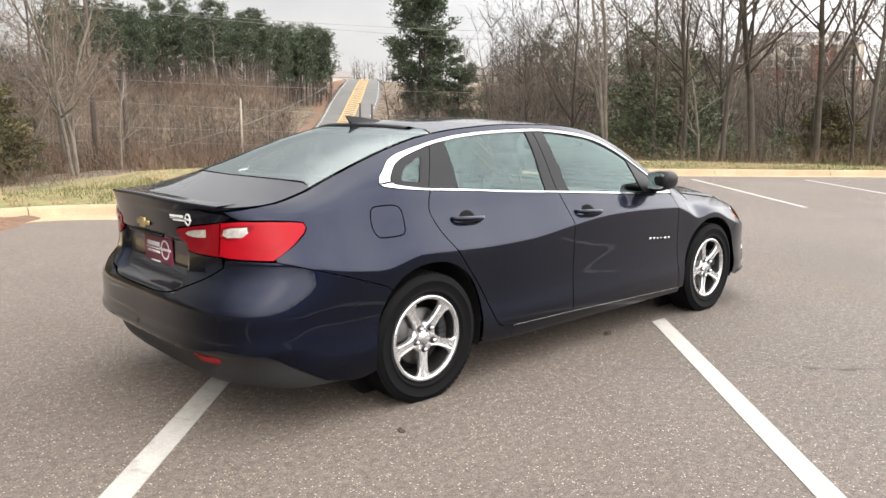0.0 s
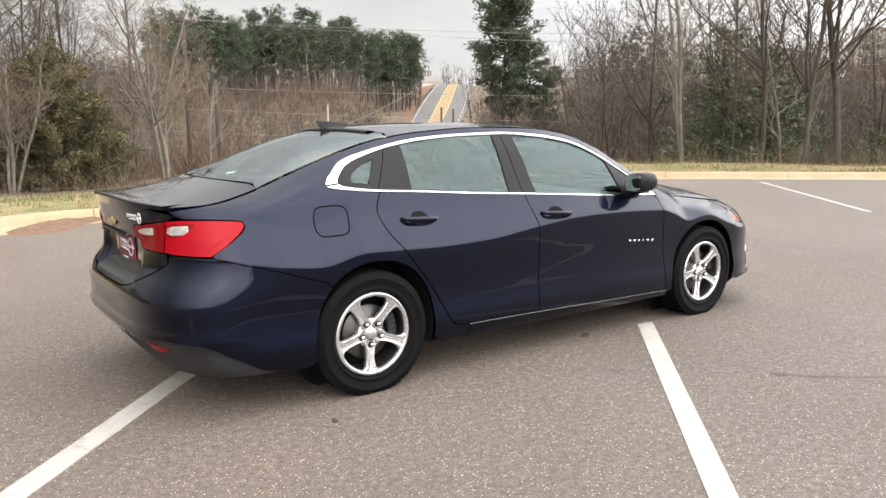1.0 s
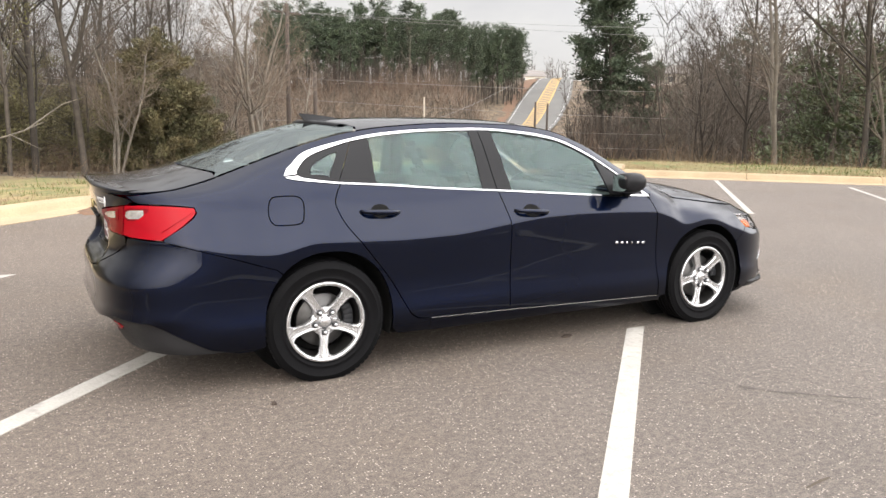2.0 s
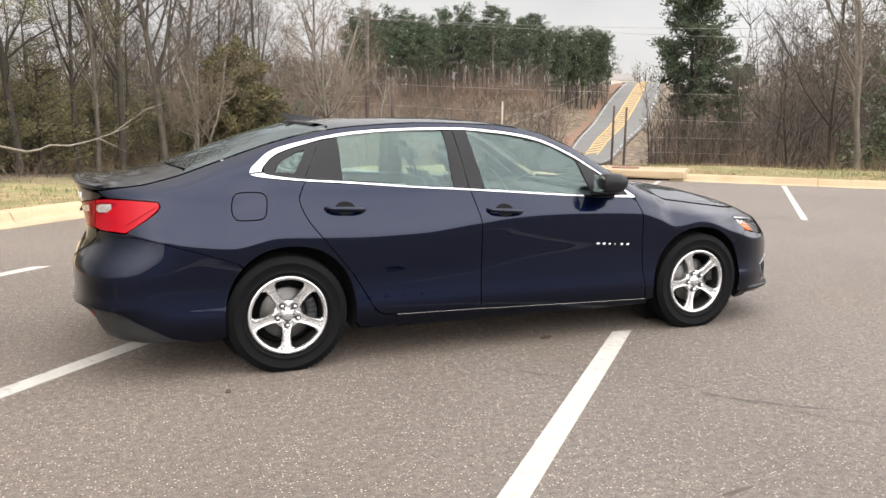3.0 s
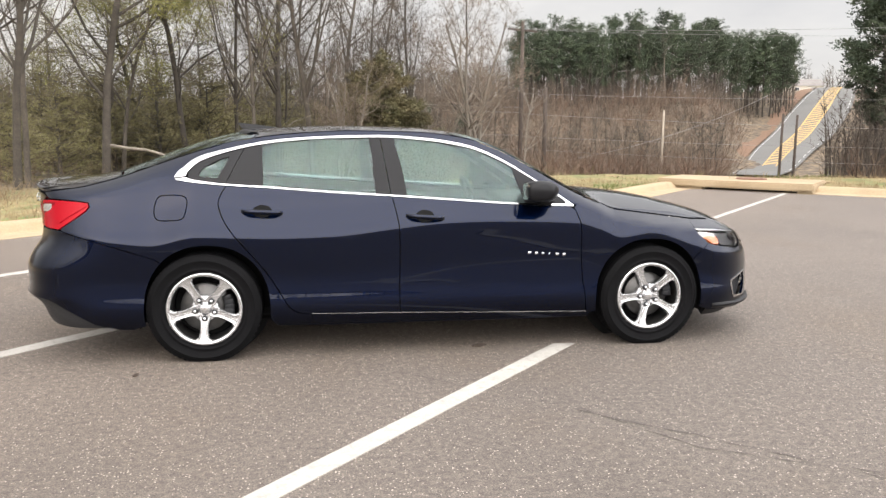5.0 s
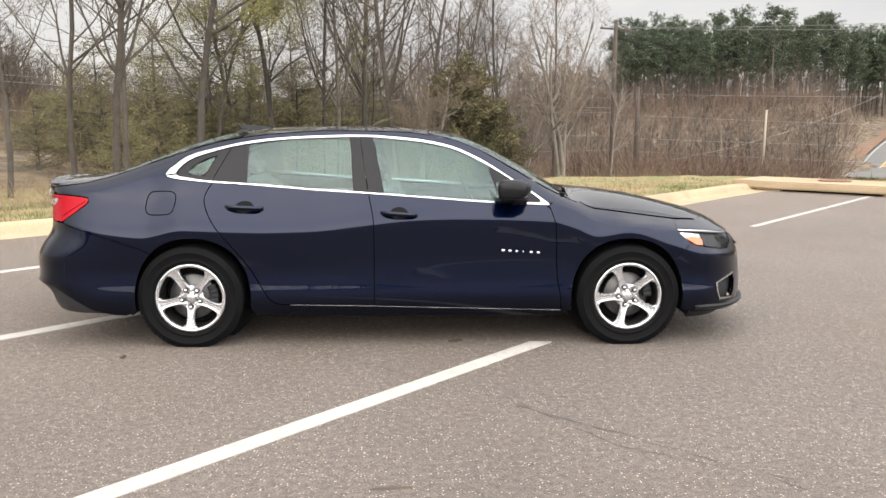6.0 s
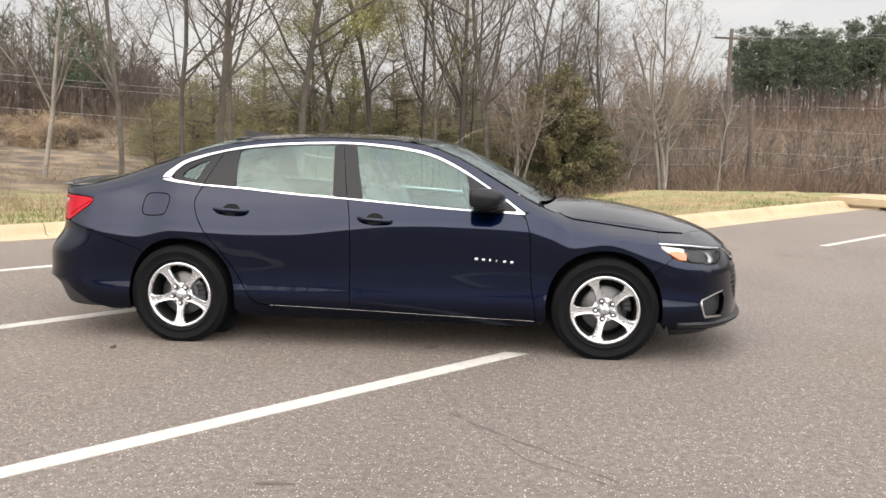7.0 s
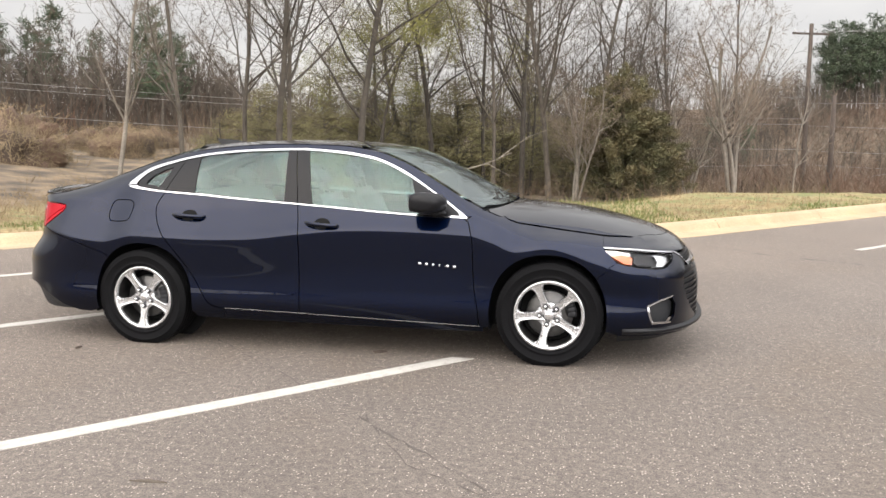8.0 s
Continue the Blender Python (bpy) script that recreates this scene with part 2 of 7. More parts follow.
EDGE_UN = rounded([(-70, 6.5), (5.2, 6.5), (5.2, 2.1), (14.3, 2.1), (14.3, -60)], [1.6, 1.5, 0.3])
EDGE = [un(*q) for q in EDGE_UN]          # where asphalt meets the gutter
HUB = np.array(un(-3.0, 0.0))


def resample(poly, step):
    pts = np.array(poly, float)
    seg = np.linalg.norm(np.diff(pts, axis=0), axis=1)
    s = np.r_[0, np.cumsum(seg)]
    t = np.linspace(0, s[-1], int(s[-1] / step) + 1)
    return np.stack([np.interp(t, s, pts[:, k]) for k in (0, 1)], 1)


def left_normals(pts):
    d = np.gradient(pts, axis=0)
    d /= np.linalg.norm(d, axis=1)[:, None]
    return np.stack([-d[:, 1], d[:, 0]], 1)


EDGE_FINE = resample(EDGE, 0.3)
EDGE_OUT = left_normals(EDGE_FINE)          # points away from the asphalt


def edge_radius(theta, slant=False):
    """Distance from HUB to the asphalt's edge in a direction, 60 where it stays open; with slant, also how obliquely the edge is met."""
    dx, dy = math.cos(theta), math.sin(theta)
    best = 60.0
    a, b = np.array(EDGE[:-1]) - HUB, np.array(EDGE[1:]) - HUB
    ex, ey = (b - a).T
    den = dx * ey - dy * ex
    with np.errstate(divide="ignore", invalid="ignore"):
        r = (a[:, 0] * ey - a[:, 1] * ex) / den
        t = (a[:, 0] * dy - a[:, 1] * dx) / den
    ok = (t >= -1e-6) & (t <= 1 + 1e-6) & (r > 0)
    if not ok.any() or r[ok].min() > best:
        return (best, 1.0) if slant else best
    i = int(np.argmin(np.where(ok, r, 1e9)))
    if not slant:
        return float(r[i])
    return float(r[i]), min(9.0, math.hypot(ex[i], ey[i]) / max(1e-6, abs(den[i])))


# heights of the land by distance from HUB, for bearings left of +y in degrees
LAND = [
    (-120, [(18, 0.1), (60, 0.2), (120, 1.0), (300, 6.0), (700, 14), (3000, 30)]),
    (-75, [(18, 0.12), (23, 0.15), (28, -0.8), (45, -3.6), (90, -4.5), (150, 1.0), (215, 11.5), (400, 15), (3000, 34)]),
    (-45, [(18, 0.12), (22.5, 0.15), (28, -1.0), (45, -3.8), (90, -5.5), (150, 1.0), (215, 10.5), (260, 12.5), (400, 16), (3000, 34)]),
    (-39.5, [(17, 0.12), (21, 0.1), (30, -1.0), (60, -2.6), (110, -5.4), (132, -5.4), (160, -2.6), (188, 0.4), (225, 7.0), (273, 14.6), (330, 15.5), (3000, 34)]),
    (-32.3, [(17, 0.12), (21, 0.1), (30, -1.0), (60, -2.6), (110, -5.4), (132, -5.4), (160, -2.6), (188, 0.4), (225, 7.0), (273, 14.6), (330, 15.5), (3000, 34)]),
    (-29.0, [(16, 0.12), (20, 0.1), (30, -0.8), (60, -2.6), (110, -5.0), (135, -0.5), (158, 6.4), (200, 9.0), (273, 13.6), (330, 15.0), (3000, 34)]),
    (-20, [(13, 0.12), (18, 0.1), (28, -0.6), (60, -2.4), (110, -4.4), (135, 0.5), (162, 6.0), (200, 8.5), (330, 13), (3000, 34)]),
    (-8, [(9, 0.13), (13.2, 0.11), (15.5, -0.3), (24, -0.85), (36, -1.4), (60, -3.2), (105, -5.0), (135, -0.8), (165, 6.0), (200, 9.0), (330, 14), (3000, 34)]),
    (10, [(8.5, 0.13), (14, 0.0), (24, -0.7), (36, -1.2), (60, -2.6), (90, -2.8), (130, 0.5), (165, 4.0), (330, 12), (3000, 34)]),
    (30, [(8, 0.13), (13, -0.2), (20, -0.6), (30, -0.3), (45, 0.9), (70, 2.4), (120, 3.6), (330, 12), (3000, 34)]),
    (50, [(8, 0.13), (13, -0.2), (20, -0.2), (30, 0.6), (45, 1.8), (70, 3.4), (120, 5.0), (330, 12), (3000, 34)]),
    (90, [(8, 0.13), (20, 0.1), (45, 1.0), (120, 4.0), (330, 10), (3000, 34)]),
]
LAND_CURVES = [(a, pchip([q[0] for q in rows], [q[1] for q in rows])) for a, rows in LAND]
LAND_BEARINGS = np.array([a for a, _ in LAND_CURVES], float)


def land(x, y):
    """Height of the ground beyond the kerb."""
    dx, dy = x - HUB[0], y - HUB[1]
    r = math.hypot(dx, dy)
    a = math.degrees(math.atan2(-dx, dy))
    if a < -120 or a > 90:
        a = -120.0 if a < -120 and a > -165 else (90.0 if 90 < a < 150 else -120.0)
    i = int(np.clip(np.searchsorted(LAND_BEARINGS, a) - 1, 0, len(LAND) - 2))
    t = (a - LAND_BEARINGS[i]) / (LAND_BEARINGS[i + 1] - LAND_BEARINGS[i])
    t = min(1.0, max(0.0, t))
    t = t * t * (3 - 2 * t)
    z = (1 - t) * float(LAND_CURVES[i][1](r)) + t * float(LAND_CURVES[i + 1][1](r))
    k = min(1.0, max(0.0, (r - 24) / 30))
    return z + k * 0.5 * noise.noise(Vector((x * 0.07, y * 0.07, 0))) + min(1.0, max(0.0, (r - 9) / 6)) * 0.05 * noise.noise(Vector((x * 0.6, y * 0.6, 3)))


def bearing(deg, r):
    """The place at a bearing left of +y and a distance from HUB."""
    a = radians(deg)
    return (HUB[0] - r * math.sin(a), HUB[1] + r * math.cos(a))


# ---- the ground sheet ----
def build_ground():
    steps = [0.62, 0.72, 1.1, 1.7, 2.5, 3.5, 4.8, 6.5, 8.5, 11, 14, 18, 23, 29, 36, 44, 54, 66, 80, 96, 115, 138, 165, 195, 230, 275, 340, 450, 650, 1000, 1700, 3000]
    na = 1100
    rim = []
    for i in range(na):
        th = 2 * math.pi * i / na
        rb = edge_radius(th)
        d = np.array((math.cos(th), math.sin(th)))
        near, r = [], rb
        for st in (0.5, 0.62, 0.72, 1.1):        # go out until truly that far from the edge
            for _ in range(40 if rb < 59 else 0):
                gap = st - float(np.min(np.hypot(*(EDGE_FINE - (HUB + d * r)).T)))
                if gap < 0.01 or r > rb + 9:
                    break
                r += gap
            near.append(max(r, rb + st))
        rim.append(near)
    verts, faces = [(HUB[0], HUB[1], -0.4)], []
    for j in range(-1, len(steps)):
        for i in range(na):
            th = 2 * math.pi * i / na
            r = rim[i][j + 1] if j < 3 else rim[i][3] + steps[j] - 1.1
            x, y = HUB[0] + r * math.cos(th), HUB[1] + r * math.sin(th)
            verts.append((x, y, -0.4 if j < 0 else (0.0 if j == 0 else land(x, y) if steps[j] > 1.5 else 0.13)))
    for i in range(na):
        k = (i + 1) % na
        faces.append((0, 1 + i, 1 + k))
        for j in range(len(steps)):
            a, b = 1 + j * na, 1 + (j + 1) * na
            faces.append((a + i, b + i, b + k, a + k))
    ob = mesh_object("ground", verts, faces, M_GROUND)
    return tagged(ob, "winter grass, leaf litter and bare earth running down into a valley", "ground", kind="structure")


build_ground()


def build_lot():
    pts = [tuple(q) for q in EDGE_FINE]
    far = [un(-70, -60)]
    loop = pts + far
    bm = bmesh.new()
    vs = [bm.verts.new((x, y, 0.0)) for x, y in loop]
    bm.faces.new(vs)
    bmesh.ops.triangulate(bm, faces=bm.faces[:])
    me = bpy.data.meshes.new("parking_lot")
    bm.normal_update()
    bm.to_mesh(me)
    bm.free()
    me.materials.append(M_ASPHALT)
    ob = new("parking_lot", me)
    if me.polygons[0].normal.z < 0:
        me.flip_normals()
    return tagged(ob, "worn grey-brown asphalt car park with exposed aggregate", "parking lot", kind="structure")


build_lot()


def build_kerb():
    """Tan concrete gutter and rolled kerb, cast in lengths with joints between them."""
    prof = [(0.0, -0.06), (0.0, 0.006), (0.40, 0.004), (0.44, 0.02), (0.50, 0.115), (0.53, 0.14), (0.57, 0.15), (0.68, 0.15), (0.71, 0.135), (0.71, -0.1)]
    holder = new("kerb")
    tagged(holder, "tan concrete kerb and gutter edging the car park", "kerb", kind="structure")
    n = len(EDGE_FINE)
    seg = 10
    for a in range(0, n - 1, seg):
        b = min(n - 1, a + seg)
        mid = (EDGE_FINE[(a + b) // 2] - HUB)
        if np.hypot(*mid) > 45:
            continue
        p, o = EDGE_FINE[a:b + 1].copy(), EDGE_OUT[a:b + 1]
        d = (p[1] - p[0]) / np.linalg.norm(p[1] - p[0])
        p[0] += d * 0.006
        d = (p[-1] - p[-2]) / np.linalg.norm(p[-1] - p[-2])
        p[-1] -= d * 0.006
        verts, faces, m = [], [], len(prof)
        for q, w in zip(p, o):
            lift = 0.004 * noise.noise(Vector((q[0] * 0.5, q[1] * 0.5, 0)))
            verts += [(q[0] + w[0] * s, q[1] + w[1] * s, z + lift) for s, z in prof]
        for i in range(len(p) - 1):
            for k in range(m - 1):
                faces.append((i * m + k, (i + 1) * m + k, (i + 1) * m + k + 1, i * m + k + 1))
        faces += [tuple(range(m)), tuple((len(p) - 1) * m + k for k in reversed(range(m)))]
        me = mesh_object("kerb_length", verts, faces, M_CONCRETE, holder, smooth=False)


build_kerb()


def build_line(corners, category="bay line"):
    """One painted bay line, a thin slab of paint on the asphalt."""
    bm = bmesh.new()
    top = [bm.verts.new((*un(*q), 0.004)) for q in corners]
    low = [bm.verts.new((*un(*q), -0.004)) for q in corners]
    bm.faces.new(top)
    for i in range(4):
        k = (i + 1) % 4
        bm.faces.new((top[i], low[i], low[k], top[k]))
    bmesh.ops.recalc_face_normals(bm, faces=bm.faces[:])
    me = bpy.data.meshes.new("bay_line")
    bm.to_mesh(me)
    bm.free()
    me.materials.append(M_PAINTLINE)
    tagged(new("bay_line", me), "worn white bay line painted on the asphalt", "bay line", group="bay lines", kind="structure")


build_line([(-6.4, -1.160), (0.045, -1.245), (-0.05, -1.130), (-6.4, -1.045)])
for n0, u0, u1, skew in ((1.56, -6.4, 0.0, 0.10), (4.16, -6.4, 0.02, 0.1),
                         (-5.56, 7.32, 13.4, 0.0), (-2.8, 7.35, 14.2, 0.0), (-0.02, 7.2, 14.2, 0.0), (-8.3, 7.3, 13.4, 0.0), (-11.04, 7.3, 13.4, 0.0),
                         (-3.92, -6.4, 0.0, 0.1), (-6.66, -6.4, 0.0, 0.1)):
    hw = 0.062 if u1 < 1 else 0.05
    build_line([(u0, n0 - hw), (u1 + skew * 0.5, n0 - hw), (u1 - skew * 0.5, n0 + hw), (u0, n0 + hw)])


def build_inlet():
    """Storm drain box at the car park's corner: a raised slab over a throat, with a round iron cover."""
    box = new("storm_drain_inlet")
    box.location = (*un(14.95, 0.75), 0.0)
    box.rotation_euler = (0, 0, BAY)
    tagged(box, "tan concrete storm drain inlet with a rusty round cover", "storm drain")

    def slab(name, x0, x1, y0, y1, z0, z1, material, bev=0.02):
        bm = bmesh.new()
        bmesh.ops.create_cube(bm, size=1.0)
        for v in bm.verts:
            v.co = Vector(((x0 + x1) / 2 + v.co.x * (x1 - x0), (y0 + y1) / 2 + v.co.y * (y1 - y0), (z0 + z1) / 2 + v.co.z * (z1 - z0)))
        bmesh.ops.bevel(bm, geom=bm.edges[:], offset=bev, segments=2, affect="EDGES")
        return part(name, bm, material, box, smooth=False)
    slab("top_slab", -0.78, 1.15, -1.35, 2.2, 0.055, 0.23, M_CONCRETE, 0.03)
    slab("side_block", -0.70, 1.1, -1.33, -1.0, -0.1, 0.057, M_CONCRETE)
    slab("side_block", -0.70, 1.1, 1.1, 2.15, -0.1, 0.057, M_CONCRETE)
    # solid black block painted as the shade in the open throat
    slab("throat", -0.55, 1.05, -1.0, 1.1, -0.2, 0.05, M_DARK)
    bm = bmesh.new()
    bmesh.ops.create_cone(bm, cap_ends=True, segments=28, radius1=0.36, radius2=0.35, depth=0.03)
    bmesh.ops.translate(bm, verts=bm.verts[:], vec=(0.25, 0.2, 0.242))
    cover = part("cover", bm, M_RUST, box, "rusty cast iron manhole cover", smooth=False)


build_inlet()


# ---- woods: leafless trees, pines, cedars, brush ----
M_BARK = mat("grey_bark", (0.062, 0.051, 0.040), 0.95, vary=0.4, scale=3.0, fine=0.3, fine_scale=20.0, bump=0.6, bump_scale=25.0, random_obj=0.3)
M_BARKPALE = mat("pale_bark", (0.175, 0.152, 0.125), 0.95, vary=0.4, scale=2.0, fine=0.3, fine_scale=16.0, bump=0.5, bump_scale=25.0, random_obj=0.2)
M_TWIG = mat("grey_brown_twigs", (0.115, 0.094, 0.074), 0.95, vary=0.3, scale=0.8, random_obj=0.3)
M_TWIGPALE = mat("pale_twigs", (0.165, 0.127, 0.095), 0.95, vary=0.3, scale=0.8, random_obj=0.2)
# darker copy of the twigs, with the deep wood's shade in its colour
M_TWIGSHADE = mat("shaded_grey_twigs", (0.044, 0.035, 0.027), 0.95, color2=(0.078, 0.062, 0.047), scale=0.06)
M_BRUSH = mat("brown_brush", (0.122, 0.073, 0.048), 0.95, color2=(0.042, 0.031, 0.022), scale=0.22)
M_UNDER = mat("tan_undergrowth", (0.140, 0.096, 0.060), 0.95, color2=(0.062, 0.048, 0.031), scale=0.3)
M_STRAW = mat("straw_and_vines", (0.26, 0.195, 0.11), 0.95, vary=0.4, scale=0.8)
M_WEED = mat("dead_weeds", (0.205, 0.150, 0.088), 0.95, color2=(0.105, 0.078, 0.044), scale=0.5)
M_NEEDLE = mat("pine_needles", (0.030, 0.047, 0.025), 0.8, color2=(0.055, 0.070, 0.034), scale=0.4, random_obj=0.25)
M_CEDAR = mat("cedar_foliage", (0.056, 0.056, 0.023), 0.85, color2=(0.092, 0.072, 0.032), scale=0.7, random_obj=0.15)
M_HOLLY = mat("evergreen_leaves", (0.050, 0.075, 0.030), 0.55, color2=(0.095, 0.108, 0.050), scale=0.8, random_obj=0.2)
M_SPRING = mat("sparse_yellow_green_leaves", (0.23, 0.22, 0.07), 0.8, vary=0.3, scale=2.0)


class Mesher:
    """Gathers tubes and small leaves as plain lists."""

    def __init__(self):
        self.v, self.f = [], []

    def tube(self, pts, radii, sides):
        base = len(self.v)
        for i, (p, r) in enumerate(zip(pts, radii)):
            d = (pts[min(i + 1, len(pts) - 1)] - pts[max(i - 1, 0)])
            d.normalize()
            a = d.orthogonal().normalized()
            b = d.cross(a)
            for k in range(sides):
                t = 2 * math.pi * k / sides
                self.v.append(p + (a * math.cos(t) + b * math.sin(t)) * r)
        for i in range(len(pts) - 1):
            for k in range(sides):
                q = (k + 1) % sides
                self.f.append((base + i * sides + k, base + i * sides + q, base + (i + 1) * sides + q, base + (i + 1) * sides + k))

    def ribbon(self, pts, w0, turn):
        base, n = len(self.v), len(pts)
        d = (pts[-1] - pts[0]).normalized()
        s = d.orthogonal().normalized()
        s.rotate(Matrix.Rotation(turn, 3, d))
        for i, p in enumerate(pts[:-1]):
            w = s * (w0 * (1 - 0.7 * i / (n - 1)))
            self.v += [p - w, p + w]
        self.v.append(pts[-1])
        for i in range(n - 2):
            b = base + 2 * i
            self.f.append((b, b + 1, b + 3, b + 2))
        b = base + 2 * (n - 2)
        self.f.append((b, b + 1, b + 2))

    def leaf(self, p, d, n, length, width):
        base = len(self.v)
        s = d.cross(n).normalized() * width
        self.v += [p, p + d * length * 0.5 + s, p + d * length, p + d * length * 0.5 - s]
        self.f.append((base, base + 1, base + 2, base + 3))

    def obj(self, name, material, parent, smooth=True, label=""):
        return mesh_object(name, self.v, self.f, material, parent, smooth, label)


def rnd_unit(rng):
    while True:
        v = Vector((rng.uniform(-1, 1), rng.uniform(-1, 1), rng.uniform(-1, 1)))
        if 0.05 < v.length < 1:
            return v.normalized()


def grow(rng, wood, twigs, p, d, length, radius, level, levels, kids, rise, wander, keep=None):
    n = (7, 5, 4, 3, 2)[min(level, 4)]
    pts, radii, dirs = [p.copy()], [radius], [d.copy()]
    for i in range(n):
        d = (d + rnd_unit(rng) * wander * (0.6 if level == 0 else 1.0) + Vector((0, 0, rise * (0.4 if level == 0 else 1.0)))).normalized()
        p = p + d * (length / n)
        pts.append(p.copy())
        dirs.append(d.copy())
        radii.append(radius * (1 - (i + 1) / n * (0.62 if level == 0 else 0.8)))
    if level < 3:
        (wood if level < 2 else twigs).tube(pts, radii, (8, 5, 3)[level])
    else:
        twigs.ribbon([pts[0], pts[1], pts[-1]] if level == 3 else [pts[0], pts[-1]], max(0.0075, radius), rng.uniform(0, 3.1))
    if keep is not None and level >= 1:
        keep.append((pts[-1], d))
    if level + 1 >= levels:
        return
    for k in range(kids[level]):
        t = rng.uniform(0.16, 1.0) ** (0.75 if level == 0 else 0.9)
        i = min(n - 1, int(t * n))
        q = pts[i].lerp(pts[i + 1], t * n - i) if i + 1 <= n else pts[-1]
        side = dirs[i].orthogonal().normalized()
        side.rotate(Matrix.Rotation(rng.uniform(0, 2 * math.pi), 3, dirs[i]))
        ang = radians(rng.uniform(28, 62))
        nd = (dirs[i] * math.cos(ang) + side * math.sin(ang)).normalized()
        ln = length * rng.uniform(0.32, 0.6) * (1.15 - 0.55 * t)
        grow(rng, wood, twigs, q, nd, ln, max(0.006, radii[i] * rng.uniform(0.35, 0.6)), level + 1, levels, kids, rise, wander * 1.15, keep)


def bare_tree(seed, height, radius, kids=(16, 9, 8, 6), stems=1, lean=0.05, pale=False, leaves=0.0, fork=0.0, label="", levels=5, wander=0.16):
    rng = random.Random(seed)
    tree = new("bare_tree")
    tagged(tree, label or "leafless grey-barked tree at the edge of the wood", "tree", group="leafless trees")
    wood, twigs, ends = Mesher(), Mesher(), []
    for s in range(stems):
        a = 2 * math.pi * s / max(1, stems) + rng.uniform(0, 1)
        spread = 0.0 if stems == 1 else rng.uniform(0.12, 0.34)
        d = Vector((math.cos(a) * spread + rng.uniform(-lean, lean), math.sin(a) * spread + rng.uniform(-lean, lean), 1)).normalized()
        grow(rng, wood, twigs, Vector((0.12 * math.cos(a) * (stems > 1), 0.12 * math.sin(a) * (stems > 1), -0.3)), d, height * rng.uniform(0.85, 1.0), radius * (1.0 if stems == 1 else 0.7), 0, levels, kids, 0.10, wander, ends)
    wood.obj("trunk", M_BARKPALE if pale else M_BARK, tree)
    tagged(twigs.obj("twig_crown", M_TWIGPALE if pale else M_TWIG, tree), kind="stuff")
    if leaves:
        lf = Mesher()
        for p, d in ends:
            for _ in range(rng.randint(0, int(5 * leaves))):
                lf.leaf(p + rnd_unit(rng) * 0.3, rnd_unit(rng), rnd_unit(rng), 0.09, 0.03)
        tagged(lf.obj("foliage", M_SPRING, tree, False), kind="stuff")
    return tree


def pine(seed, height, radius, bare=0.45, clumps=170, tris=16, spread=0.17, size=0.75, label="tall dark green pine with a bare lower trunk"):
    rng = random.Random(seed)
    tree = new("pine_tree")
    tagged(tree, label, "pine tree", group="pine trees")
    wood, lf = Mesher(), Mesher()
    pts = [Vector((0.12 * rng.uniform(-1, 1) * i, 0.12 * rng.uniform(-1, 1) * i, -0.4 + (height + 0.4) * i / 7)) for i in range(8)]
    wood.tube(pts, [radius * (1 - 0.88 * i / 7) for i in range(8)], 7)
    limbs = []
    for k in range(60):
        t = rng.uniform(bare, 0.98)
        i = min(6, int(t * 7))
        p = pts[i].lerp(pts[i + 1], t * 7 - i)
        a = rng.uniform(0, 2 * math.pi)
        shape = (0.35 + 1.2 * min(1.0, (t - bare) / 0.25)) * (1.15 - t) ** 0.75
        ln = height * spread * shape * rng.uniform(0.7, 1.25)
        d = Vector((math.cos(a), math.sin(a), rng.uniform(0.05, 0.5))).normalized()
        q = [p, p + d * ln * 0.5 + Vector((0, 0, 0.03 * ln)), p + d * ln + Vector((0, 0, 0.12 * ln))]
        wood.tube(q, [radius * 0.22, radius * 0.14, 0.012], 4)
        limbs.append((q, ln))
    for k in range(clumps):
        q, ln = limbs[rng.randrange(len(limbs))]
        t = rng.uniform(0.25, 1.05)
        c = q[0].lerp(q[2], t) + rnd_unit(rng) * 0.28 * size * 1.5
        for _ in range(tris):
            d = rnd_unit(rng)
            d.z = abs(d.z) * 0.7 + 0.1
            lf.leaf(c + rnd_unit(rng) * size * 0.42, d.normalized(), rnd_unit(rng), size * rng.uniform(0.3, 0.65), size * (0.085 if tris > 10 else 0.105))
    wood.obj("trunk", M_BARK, tree)
    tagged(lf.obj("crown", M_NEEDLE, tree, False), kind="stuff")
    return tree


